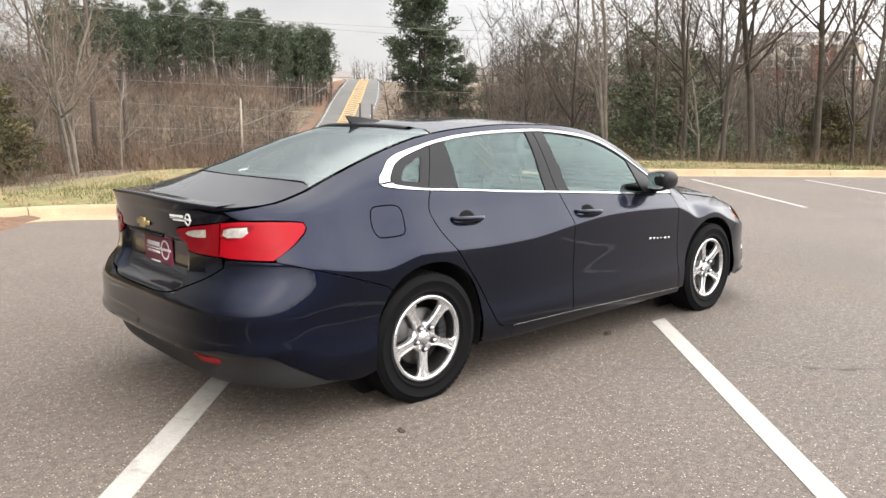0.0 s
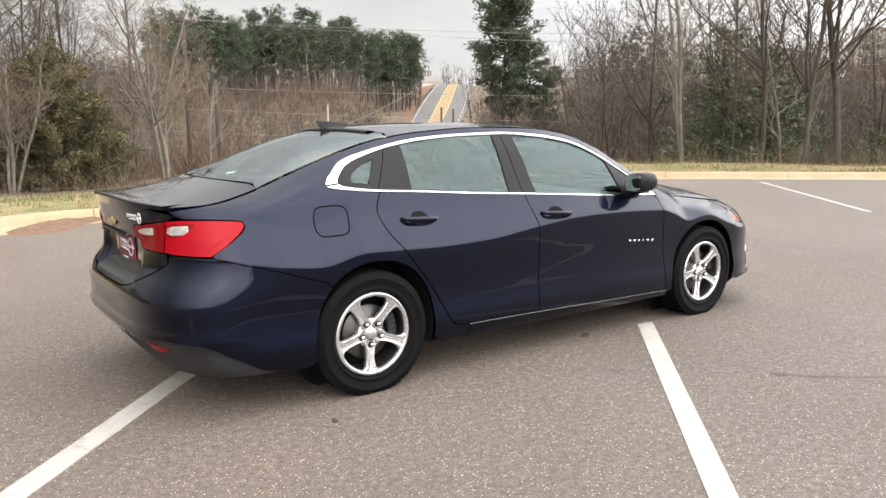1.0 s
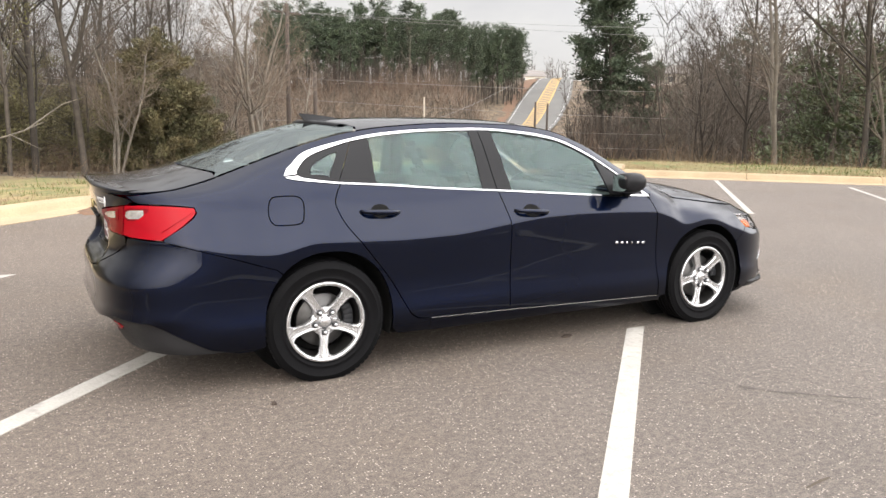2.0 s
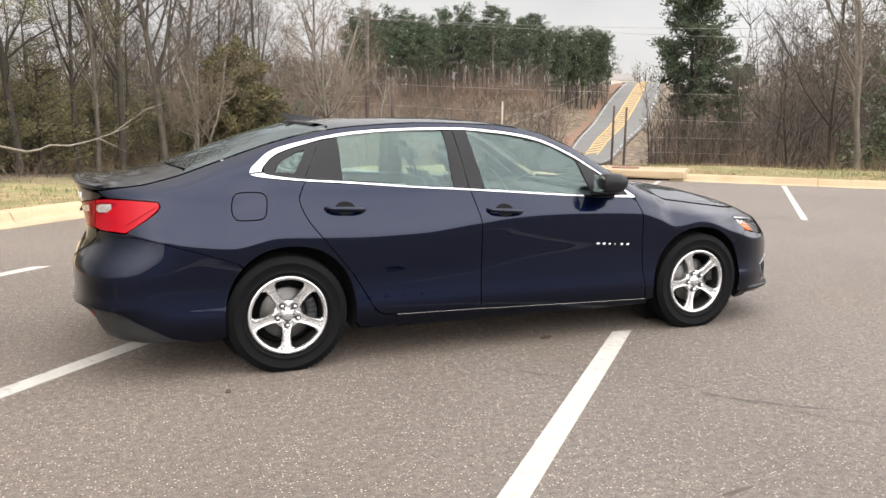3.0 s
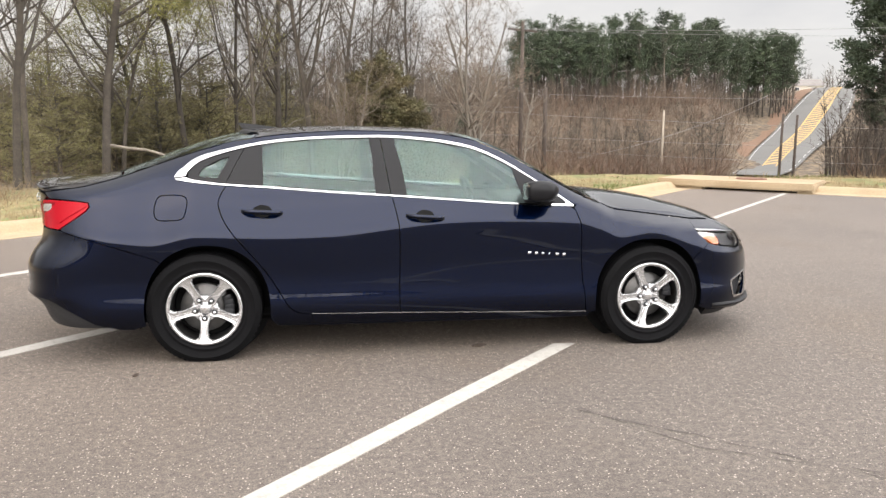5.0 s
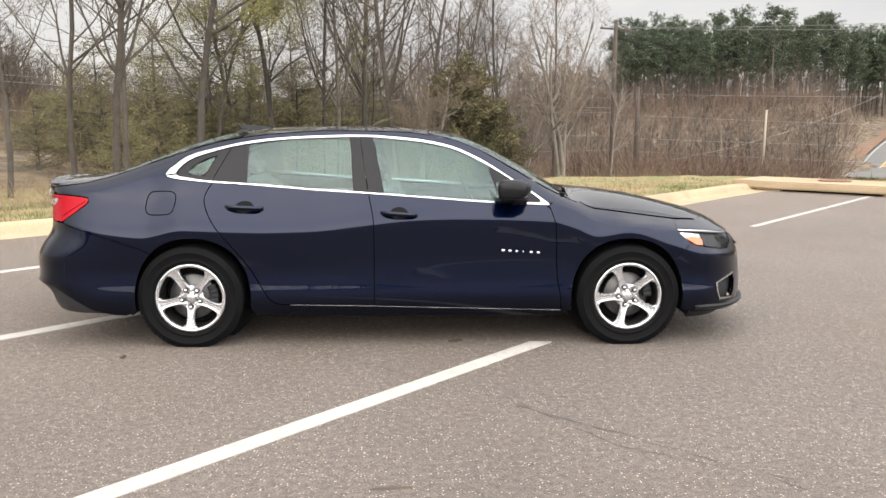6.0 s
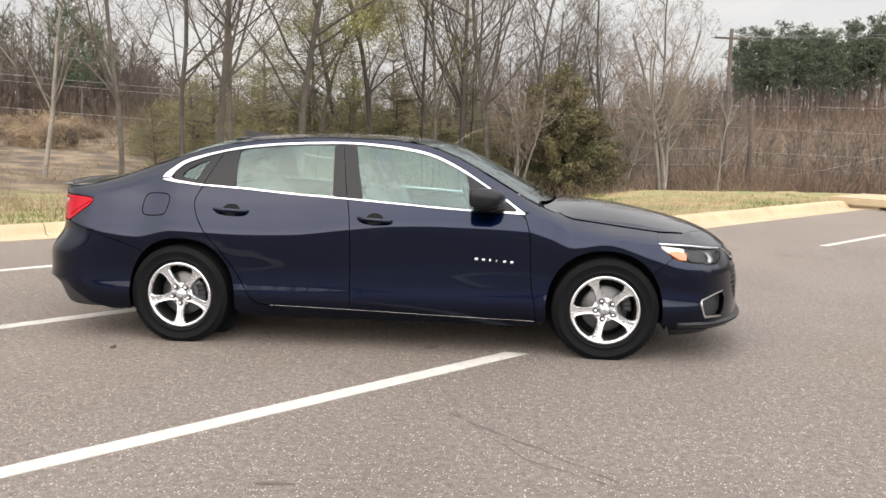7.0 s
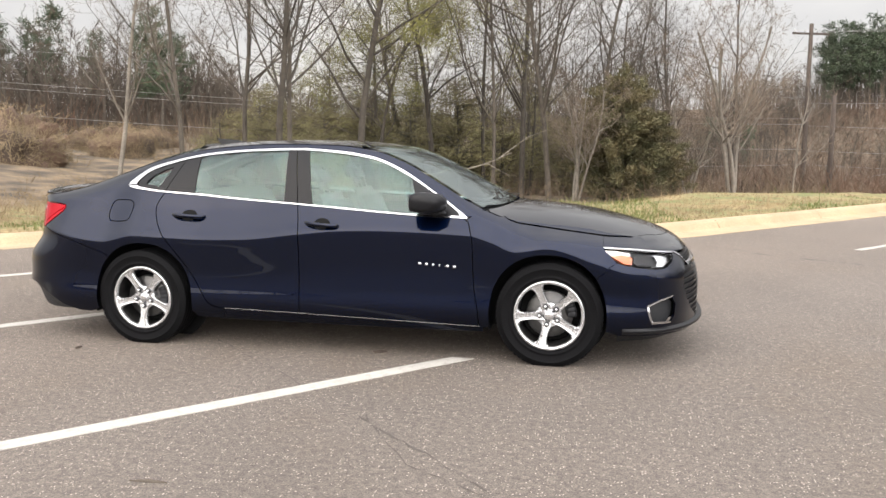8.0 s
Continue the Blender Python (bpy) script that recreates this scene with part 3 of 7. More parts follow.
def cedar(seed, height, width, material, name, label, category, n=5200, blade=0.16):
    """A dense evergreen: stems hidden by short sprays, denser outside, with a ragged outline."""
    rng = random.Random(seed)
    tree = new(name)
    tagged(tree, label, category)
    wood, lf = Mesher(), Mesher()
    wood.tube([Vector((0, 0, -0.3)), Vector((0.05, 0, height * 0.5)), Vector((0, 0.08, height * 0.95))], [0.16, 0.09, 0.02], 6)
    boughs = []
    for k in range(90):
        t = rng.uniform(0.04, 0.97)
        a = rng.uniform(0, 2 * math.pi)
        w = width * 0.5 * (min(1.0, t / 0.18) ** 0.5) * (1 - t) ** 0.62 * rng.uniform(0.75, 1.3) + 0.1
        p = Vector((0, 0, height * t))
        e = p + Vector((math.cos(a) * w, math.sin(a) * w, w * rng.uniform(0.0, 0.5)))
        wood.tube([p, e], [0.03, 0.008], 3)
        boughs.append((p, e, w))
    tot = sum(b[2] for b in boughs)
    for p, e, w in boughs:
        for _ in range(int(n * w / tot)):
            t = rng.random() ** 0.6
            c = p.lerp(e, t) + rnd_unit(rng) * (0.34 * (1 - 0.45 * t))
            d = (rnd_unit(rng) * 0.8 + (e - p).normalized() * 0.6 + Vector((0, 0, 0.3))).normalized()
            lf.leaf(c, d, rnd_unit(rng), blade * rng.uniform(0.7, 1.5), blade * 0.22)
    wood.obj("trunk", M_BARK, tree)
    tagged(lf.obj("crown", material, tree, False), kind="stuff")
    return tree


def brush_clump(rng, out, x, y, z, h, n, spread=0.6, thick=0.012, splay=0.6):
    for _ in range(n):
        a = rng.uniform(0, 2 * math.pi)
        r = rng.random() * spread * 0.5
        d = Vector((math.cos(a) * rng.uniform(0.05, splay), math.sin(a) * rng.uniform(0.05, splay), 1)).normalized()
        p = Vector((x + r * math.cos(a), y + r * math.sin(a), z - 0.1))
        ln = h * rng.uniform(0.4, 1.0)
        m = p + d * ln * 0.55 + rnd_unit(rng) * 0.06 * h
        e = m + (d + rnd_unit(rng) * 0.45).normalized() * ln * 0.45
        s = d.orthogonal().normalized()
        s.rotate(Matrix.Rotation(rng.uniform(0, 6.28), 3, d))
        b = len(out.v)
        s1 = s * thick
        out.v += [p - s1, p + s1, m + s1 * 0.7, m - s1 * 0.7, e]
        out.f += [(b, b + 1, b + 2, b + 3), (b + 3, b + 2, b + 4)]
        for _ in range(3):
            f0 = m.lerp(e, rng.random())
            dd = (d + rnd_unit(rng) * 0.8).normalized() * ln * rng.uniform(0.12, 0.35)
            b = len(out.v)
            out.v += [f0 - s1 * 0.45, f0 + s1 * 0.45, f0 + dd]
            out.f.append((b, b + 1, b + 2))


def far_tree(rng, out, x, y, z, h, w):
    """A whole leafless tree in few slivers, for the depth of the woods."""
    d = Vector((rng.uniform(-0.12, 0.12), rng.uniform(-0.12, 0.12), 1)).normalized()
    base = Vector((x, y, z - 0.3))
    mid = base + d * h * 0.5 + Vector((rng.uniform(-0.3, 0.3), rng.uniform(-0.3, 0.3), 0))
    top = mid + (d + rnd_unit(rng) * 0.15).normalized() * h * 0.5
    out.ribbon([base, mid, top], w, rng.uniform(0, 3.1))
    for k in range(15):
        t = rng.uniform(0.18, 0.97)
        p = base.lerp(mid, t * 2) if t < 0.5 else mid.lerp(top, t * 2 - 1)
        a = rng.uniform(0, 2 * math.pi)
        up = rng.uniform(0.5, 1.5)
        e = Vector((math.cos(a), math.sin(a), up)).normalized()
        ln = h * rng.uniform(0.15, 0.34) * (1.15 - 0.7 * t)
        q = p + e * ln * 0.5
        f = q + (e + rnd_unit(rng) * 0.4 + Vector((0, 0, 0.2))).normalized() * ln * 0.5
        out.ribbon([p, q, f], w * 0.35, rng.uniform(0, 3.1))
        for _ in range(8):
            g = p.lerp(q, rng.uniform(0.3, 1)) if rng.random() < 0.5 else q.lerp(f, rng.random())
            out.ribbon([g, g + (e + rnd_unit(rng) * 0.8).normalized() * ln * rng.uniform(0.2, 0.55)], w * 0.16, rng.uniform(0, 3.1))


def stand(proto, x, y, turn=0.0, size=1.0, tilt=0.0, sink=0.15):
    m = Matrix.Translation((x, y, land(x, y) - sink)) @ Matrix.Rotation(radians(turn), 4, "Z") @ Matrix.Rotation(radians(tilt), 4, "X") @ Matrix.Scale(size, 4)
    return copy_thing(proto, m)


def settle(ob, x, y, turn=0.0, size=1.0, sink=0.15):
    ob.matrix_basis = Matrix.Translation((x, y, land(x, y) - sink)) @ Matrix.Rotation(radians(turn), 4, "Z") @ Matrix.Scale(size, 4)
    return ob


WOOD = random.Random(7)
TALL_A = bare_tree(11, 15.5, 0.155, (17, 9, 8, 4), wander=0.13)
TALL_B = bare_tree(12, 16.5, 0.18, (16, 10, 8, 4), wander=0.18, label="leafless crooked tree with spreading limbs")
TALL_C = bare_tree(13, 14.0, 0.105, (16, 8, 7, 4), lean=0.06, label="slender leaning leafless tree")
TWIN = bare_tree(14, 14.5, 0.16, (10, 8, 7, 4), stems=2, pale=True, label="leafless tree with two pale trunks")
BRANCHY = bare_tree(15, 8.8, 0.15, (9, 8, 7, 5), stems=4, pale=True, wander=0.22, label="low branching leafless tree with several pale stems")
LEAFY = bare_tree(16, 13.0, 0.15, (16, 9, 7, 4), leaves=1.6, wander=0.26, label="crooked tree with a few yellow-green leaves")
BIRCH = bare_tree(17, 11.5, 0.10, (16, 6, 5), levels=4, pale=True, lean=0.08, label="slender white-barked leafless tree")
LIGHT_A = bare_tree(18, 13.0, 0.11, (15, 7, 7), levels=4, label="leafless tree deep in the wood")
LIGHT_B = bare_tree(19, 11.0, 0.085, (15, 7, 6), levels=4, wander=0.24, label="thin leafless tree deep in the wood")

settle(TALL_A, *bearing(0.6, 34.4))
settle(TALL_B, *bearing(13.35, 28.4), 40)
settle(TALL_C, *bearing(18.6, 25.5), 10)
settle(TWIN, *bearing(-55.2, 27.0), 20, 0.8)
settle(BRANCHY, *bearing(-15.2, 37.5), 0)
settle(LEAFY, *bearing(7.4, 32.0), 0)
settle(BIRCH, *bearing(32.9, 29.1), 0, 1.0)
settle(LIGHT_A, *bearing(2.0, 52.0))
settle(LIGHT_B, *bearing(9.0, 48.0))

# trees that can be told apart at the wood's edge: bearing, distance, kind, turn, size
for deg, r, proto, turn, size in (
        (3.6, 34.2, TALL_C, 200, 1.0), (-2.5, 30.5, TALL_A, 120, 0.9), (-4.8, 46.8, TALL_B, 90, 1.0), (19.3, 23.7, TALL_A, 250, 0.85), (22.3, 27.0, TALL_C, 300, 1.0),
        (26.8, 20.6, TALL_C, 75, 0.8), (10.5, 38.0, TALL_B, 190, 0.8), (12.0, 31.5, LEAFY, 140, 0.7), (2.4, 31.0, TALL_C, 20, 0.9),
        (-10.0, 44.0, TALL_A, 60, 0.85), (-13.5, 50.0, TALL_C, 160, 1.0), (-18.5, 42.5, BIRCH, 40, 0.55), (-12.0, 36.5, BRANCHY, 130, 0.6),
        (-62.5, 27.7, TWIN, 140, 0.75), (-60.8, 25.5, TALL_C, 20, 0.8), (-64.0, 26.5, TALL_C, 210, 0.85), (-66.0, 27.0, TALL_A, 15, 0.85), (-70.2, 28.0, TALL_A, 100, 0.8), (-73.5, 26.5, TALL_C, 260, 0.85),
        (-58.5, 29.0, TALL_C, 310, 0.75), (-52.5, 33.0, TALL_C, 130, 0.8), (-49.5, 40.0, TALL_A, 80, 0.6), (-61.5, 34.0, TALL_B, 50, 0.6), (-72.0, 33.0, TALL_C, 340, 0.8), (-76.5, 28.0, TALL_C, 230, 0.8), (-78.0, 26.5, TALL_A, 160, 0.8), (-56.8, 38.0, TALL_C, 10, 0.8)):
    stand(proto, *bearing(deg, r), turn, size)
# the depth of the wood behind them
for k in range(34):
    stand((LIGHT_A, LIGHT_B)[k % 2], *bearing(WOOD.uniform(-8.5, 8), WOOD.uniform(36, 75)), WOOD.uniform(0, 360), WOOD.uniform(0.6, 1.0))
for k in range(12):
    stand((LIGHT_A, LIGHT_B)[k % 2], *bearing(WOOD.uniform(8, 28), WOOD.uniform(50, 80)), WOOD.uniform(0, 360), WOOD.uniform(0.45, 0.7))
for k in range(14):
    stand((LIGHT_A, LIGHT_B)[k % 2], *bearing(WOOD.uniform(28, 50), WOOD.uniform(64, 100)), WOOD.uniform(0, 360), WOOD.uniform(0.6, 0.95))
for k in range(44):
    stand((LIGHT_A, LIGHT_B)[k % 2], *bearing(WOOD.uniform(-65, -45.5), WOOD.uniform(34, 64)), WOOD.uniform(0, 360), WOOD.uniform(0.5, 0.75))
for k in range(84):
    deg = WOOD.uniform(-88, -47)
    stand((LIGHT_A, LIGHT_B, LIGHT_B)[k % 3], *bearing(deg, WOOD.uniform(30, 80)), WOOD.uniform(0, 360), WOOD.uniform(0.5, 0.85))
for k in range(40):
    stand((LIGHT_A, LIGHT_B)[k % 2], *bearing(WOOD.uniform(-31, -8), WOOD.uniform(80, 158)), WOOD.uniform(0, 360), WOOD.uniform(0.35, 0.75))

# pines: a row along the far hill, a cluster by the road, a few among the bare woods
PINE_A = pine(21, 20.0, 0.22, bare=0.33, clumps=520, tris=6, spread=0.155, size=0.85)
PINE_B = pine(22, 18.5, 0.2, bare=0.37, clumps=500, tris=6, spread=0.165, size=0.85)
PINE_C = pine(23, 21.0, 0.30, bare=0.33, clumps=1000, tris=18, spread=0.19, size=0.8, label="big dark green pine standing beside the road")
PINE_D = pine(24, 19.0, 0.2, bare=0.24, clumps=520, tris=6, spread=0.145, size=0.85)


def row_range(deg):
    return float(np.interp(deg, [-35.5, -28, -11], [235, 185, 152]))


settle(PINE_A, *bearing(-33.9, 232.0), 0, 1.0)
settle(PINE_B, *bearing(-33.2, 228.0), 0, 1.02)
settle(PINE_D, *bearing(-31.0, 205.0), 0, 0.97)
settle(PINE_C, *bearing(-41.3, 84.0), 0, 1.05, 0.6)
stand(PINE_C, *bearing(-43.6, 87.0), 130, 0.62)
stand(PINE_C, *bearing(-40.8, 90.0), 220, 0.95)
stand(PINE_B, *bearing(-46.0, 92.0), 70, 0.55)
for k in range(58):
    deg = -34.4 + 19.2 * (k + WOOD.uniform(-0.4, 0.4)) / 58
    size = float(np.interp(deg, [-35, -28, -11], [1.10, 1.00, 0.88])) * WOOD.uniform(0.84, 1.06) * (0.85 if k == 0 else 1.0)
    stand((PINE_A, PINE_B, PINE_D)[k % 3], *bearing(deg, row_range(deg) + WOOD.uniform(-6, 12)), WOOD.uniform(0, 360), size)
for k in range(34):
    deg = -34.0 + 19.2 * (k + WOOD.uniform(-0.4, 0.4)) / 34
    stand((PINE_D, PINE_B)[k % 2], *bearing(deg, row_range(deg) + WOOD.uniform(14, 30)), WOOD.uniform(0, 360), float(np.interp(deg, [-35, -28, -11], [1.04, 0.96, 0.85])) * WOOD.uniform(0.75, 1.0))
for k in range(16):
    stand((LIGHT_A, LIGHT_B)[k % 2], *bearing(WOOD.uniform(-47.5, -40.5), WOOD.uniform(62, 82)), WOOD.uniform(0, 360), WOOD.uniform(0.35, 0.65))
for deg, r, size in ((30.6, 58, 0.52), (31.7, 62, 0.46), (29.2, 66, 0.45), (37.9, 75, 0.58), (39.2, 80, 0.52), (41.5, 76, 0.5), (35.5, 82, 0.5), (44.0, 76, 0.5), (-9.0, 110, 0.5), (-12.0, 105, 0.45), (-49.2, 112, 0.85), (-50.6, 108, 0.95), (-52.3, 112, 0.9), (-53.6, 118, 0.8), (-61.0, 100, 0.6), (-63.0, 60, 0.5), (-60.5, 64, 0.5), (-73.0, 90, 0.7), (-64.0, 110, 0.55), (-69.5, 84, 0.55)):
    stand((PINE_A, PINE_B)[int(r) % 2], *bearing(deg, r), WOOD.uniform(0, 360), size)

CEDAR = cedar(31, 6.2, 5.6, M_CEDAR, "cedar_tree", "dense olive-brown cedar among leafless trees", "cedar tree", 21000)
settle(CEDAR, *bearing(-7.6, 33.0))
HOLLY = cedar(32, 5.6, 4.2, M_HOLLY, "evergreen_tree", "loose green broadleaf evergreen in the undergrowth", "evergreen tree", 3600, 0.17)
settle(HOLLY, *bearing(-60.5, 29.5))
stand(HOLLY, *bearing(-58.0, 31.0), 120, 0.9)
stand(HOLLY, *bearing(-67.5, 33.0), 40, 0.55)
stand(HOLLY, *bearing(-63.5, 31.5), 250, 0.6)
stand(CEDAR, *bearing(-9.9, 33.8), 90, 0.68)
stand(CEDAR, *bearing(-6.0, 35.0), 200, 0.8)
stand(BRANCHY, *bearing(-4.6, 30.5), 215, 0.62)
stand(HOLLY, *bearing(-57.6, 33.0), 70, 1.35)
stand(HOLLY, *bearing(-60.9, 35.0), 190, 1.15)
stand(CEDAR, *bearing(12.5, 40.0), 40, 0.7)
stand(CEDAR, *bearing(-70.5, 36.0), 140, 0.8)
# loose shrubs with small yellow-green leaves in the near wood
M_OLIVE = mat("olive_spring_leaves", (0.150, 0.135, 0.055), 0.8, color2=(0.090, 0.076, 0.038), scale=1.2, random_obj=0.2)
SHRUB = cedar(33, 5.2, 5.4, M_OLIVE, "leafy_shrub", "loose olive-leaved shrub among bare trunks", "shrub", 7000, 0.12)
settle(SHRUB, *bearing(6.0, 35.0))
for deg, r, turn, size in ((9.5, 33.0, 80, 0.9), (2.5, 37.0, 200, 0.9), (13.0, 35.5, 150, 1.0), (16.5, 31.0, 20, 0.75), (20.5, 33.0, 260, 0.8), (-2.0, 39.0, 310, 0.85), (25.0, 31.5, 60, 0.6), (-62.0, 36.0, 120, 0.6), (-54.0, 37.0, 30, 0.55), (11.0, 42.0, 45, 1.1), (5.0, 44.0, 170, 1.1), (17.5, 40.0, 290, 1.0), (22.5, 40.0, 100, 0.9), (14.5, 46.0, 10, 1.2), (0.5, 46.0, 240, 1.1), (8.0, 39.0, 330, 0.9), (19.0, 27.5, 210, 0.55), (-4.5, 42.0, 75, 0.9)):
    stand(SHRUB, *bearing(deg, r), turn, size)


# taller, thinner growth with the same leaves
THICKET = cedar(34, 9.0, 8.0, M_OLIVE, "leafy_tree", "tall loose olive-leaved tree among bare trunks", "tree", 9500, 0.10)
settle(THICKET, *bearing(12.8, 35.0))
for deg, r, turn, size in ((6.5, 38.0, 70, 0.9), (16.8, 39.0, 160, 0.9), (9.6, 36.5, 250, 0.8), (1.0, 41.0, 320, 0.85), (21.0, 42.0, 30, 0.75)):
    stand(THICKET, *bearing(deg, r), turn, size)


def build_brush():
    rng = random.Random(41)
    near, hill, far, pale = Mesher(), Mesher(), Mesher(), Mesher()
    for _ in range(1100):
        deg, r = rng.uniform(-88, 46), rng.uniform(25, 62)
        if (-47 < deg < -24 and r < 60) or (deg > 25 and r < 52):
            continue
        x, y = bearing(deg, r)
        brush_clump(rng, near, x, y, land(x, y), rng.uniform(0.4, 2.0), 11, 1.4, 0.009, 1.3)
    tufts = Mesher()
    for _ in range(2800):
        deg, r = rng.uniform(19, 56), 12 + 42 * rng.random() ** 0.8
        x, y = bearing(deg, r)
        if noise.noise(Vector((x * 0.25, y * 0.25, 9))) > -0.15:
            brush_clump(rng, tufts, x, y, land(x, y), rng.uniform(0.15, 0.8), 12, 0.9, 0.008, 1.6)
    tagged(tufts.obj("dead_weeds", M_WEED, None, False), "brown dead weeds and straw on the open bank", "weeds", kind="stuff")
    for _ in range(360):
        deg, r = rng.uniform(-13, 30), rng.uniform(38, 62)
        x, y = bearing(deg, r)
        brush_clump(rng, pale if rng.random() < 0.3 else near, x, y, land(x, y), rng.uniform(1.5, 4.5), 12, 2.4, 0.011, 1.2)
    for _ in range(420):
        deg, r = rng.uniform(-86, -47), rng.uniform(24, 30)
        x, y = bearing(deg, r)
        brush_clump(rng, near, x, y, land(x, y), rng.uniform(0.5, 1.5), 9, 1.2, 0.008)
    for _ in range(4600):
        deg, r = rng.uniform(-31.5, 8), rng.uniform(52, 172)
        x, y = bearing(deg, r)
        brush_clump(rng, pale if rng.random() < 0.22 else hill, x, y, land(x, y), rng.uniform(1.0, 4.2) + 2.2 * (r > 140), 9, 2.8, 0.030, 1.25)
    for _ in range(1900):
        deg, r = rng.uniform(-86, -39.5), 60 + 140 * rng.random() ** 1.4
        x, y = bearing(deg, r)
        brush_clump(rng, pale if rng.random() < 0.3 else hill, x, y, land(x, y), rng.uniform(1.5, 6.0), 8, 2.2, 0.034)
    for _ in range(1100):
        deg, r = rng.uniform(-62, -38.6), rng.uniform(85, 215)
        x, y = bearing(deg, r)
        brush_clump(rng, pale if rng.random() < 0.2 else hill, x, y, land(x, y), rng.uniform(1.5, 5.0), 8, 2.4, 0.036)
    for _ in range(600):
        deg, r = rng.uniform(6, 48), rng.uniform(45, 130)
        r = max(r, 62) if deg > 25 else r
        x, y = bearing(deg, r)
        brush_clump(rng, hill, x, y, land(x, y), rng.uniform(1.5, 6.0), 7, 2.0, 0.022)
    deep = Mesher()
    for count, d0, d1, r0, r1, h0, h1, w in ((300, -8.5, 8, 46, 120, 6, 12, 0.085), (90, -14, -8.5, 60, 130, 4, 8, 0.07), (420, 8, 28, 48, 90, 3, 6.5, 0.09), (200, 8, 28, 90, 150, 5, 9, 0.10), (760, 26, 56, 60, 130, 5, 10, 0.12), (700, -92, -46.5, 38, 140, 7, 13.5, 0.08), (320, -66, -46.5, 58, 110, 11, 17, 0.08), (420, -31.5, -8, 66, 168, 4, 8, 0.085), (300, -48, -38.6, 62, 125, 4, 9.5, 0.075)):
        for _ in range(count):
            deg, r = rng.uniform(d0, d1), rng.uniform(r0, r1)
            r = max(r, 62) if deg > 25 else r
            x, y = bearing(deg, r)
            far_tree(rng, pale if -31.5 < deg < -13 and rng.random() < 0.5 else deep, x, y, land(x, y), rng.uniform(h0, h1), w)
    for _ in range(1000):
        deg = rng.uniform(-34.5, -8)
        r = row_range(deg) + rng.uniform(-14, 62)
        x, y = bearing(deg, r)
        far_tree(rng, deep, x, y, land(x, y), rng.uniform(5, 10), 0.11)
    for _ in range(620):
        deg, r = rng.uniform(-95, 75), rng.uniform(165, 330)
        if -40 < deg < -30 and r < 300:
            continue
        x, y = bearing(deg, r)
        far_tree(rng, far, x, y, land(x, y), rng.uniform(7, 15), 0.15)
    for _ in range(46):
        deg, r = rng.uniform(-39.5, -31.5), rng.uniform(312, 370)
        x, y = bearing(deg, r)
        far_tree(rng, far, x, y, land(x, y), rng.uniform(6, 13), 0.2)
    # unseen woods behind the camera, added for the car's reflections
    for _ in range(420):
        deg, r = rng.uniform(75, 255), rng.uniform(105, 150)
        x, y = bearing(deg, r)
        far_tree(rng, far, x, y, land(x, y), rng.uniform(7, 12), 0.13)
    tagged(deep.obj("deep_woods", M_TWIGSHADE, None, False), "tangle of leafless grey-brown trees deep in the wood", "woods", kind="stuff")
    for name, m, material, label in (("undergrowth", near, M_UNDER, "brown leafless undergrowth at the wood's edge"), ("hillside_brush", hill, M_BRUSH, "brown saplings and brush covering the far slope"), ("pale_brush", pale, M_TWIGPALE, "pale tan saplings scattered over the far slope"), ("far_woods", far, M_TWIG, "hazy grey leafless woods on the skyline")):
        tagged(m.obj(name, material, None, False), label, "brush" if name != "far_woods" else "woods", kind="stuff")


build_brush()


def build_mound(seed, w, h):
    rng = random.Random(seed)
    ob = new("vine_mound")
    tagged(ob, "brown mound of dead vines on the grassy bank", "brush mound", group="vine mounds")
    bm = bmesh.new()
    bmesh.ops.create_icosphere(bm, subdivisions=4, radius=1.0)
    for v in bm.verts:
        k = 1 + 0.34 * noise.noise(v.co * 2.3 + Vector((seed, 0, 0))) + 0.22 * noise.noise(v.co * 6.0)
        v.co = Vector((v.co.x * w * 0.5 * k, v.co.y * w * 0.42 * k, v.co.z * h * k))
    part("body", bm, M_BRUSH, ob)
    out = Mesher()
    for _ in range(6000):
        d = rnd_unit(rng)
        d.z = abs(d.z)
        p = Vector((d.x * w * 0.5, d.y * w * 0.42, d.z * h)) * (1 + 0.34 * noise.noise(d * 2.3 + Vector((seed, 0, 0))) + 0.22 * noise.noise(d * 6.0)) * rng.uniform(0.96, 1.14)
        out.leaf(p, rnd_unit(rng), d, rng.uniform(0.15, 0.6), 0.017)
    tagged(out.obj("vines", M_WEED, ob, False), kind="stuff")
    return ob


MOUND = build_mound(3, 4.6, 2.2)
settle(MOUND, *bearing(40.5, 36.0))
for deg, r, turn, size in ((33.0, 42, 80, 0.75), (35.5, 46, 190, 0.6), (44.5, 40, 150, 1.1), (31.0, 48, 30, 0.6), (48.0, 36, 260, 0.9)):
    stand(MOUND, *bearing(deg, r), turn, size, 0, 0.2)


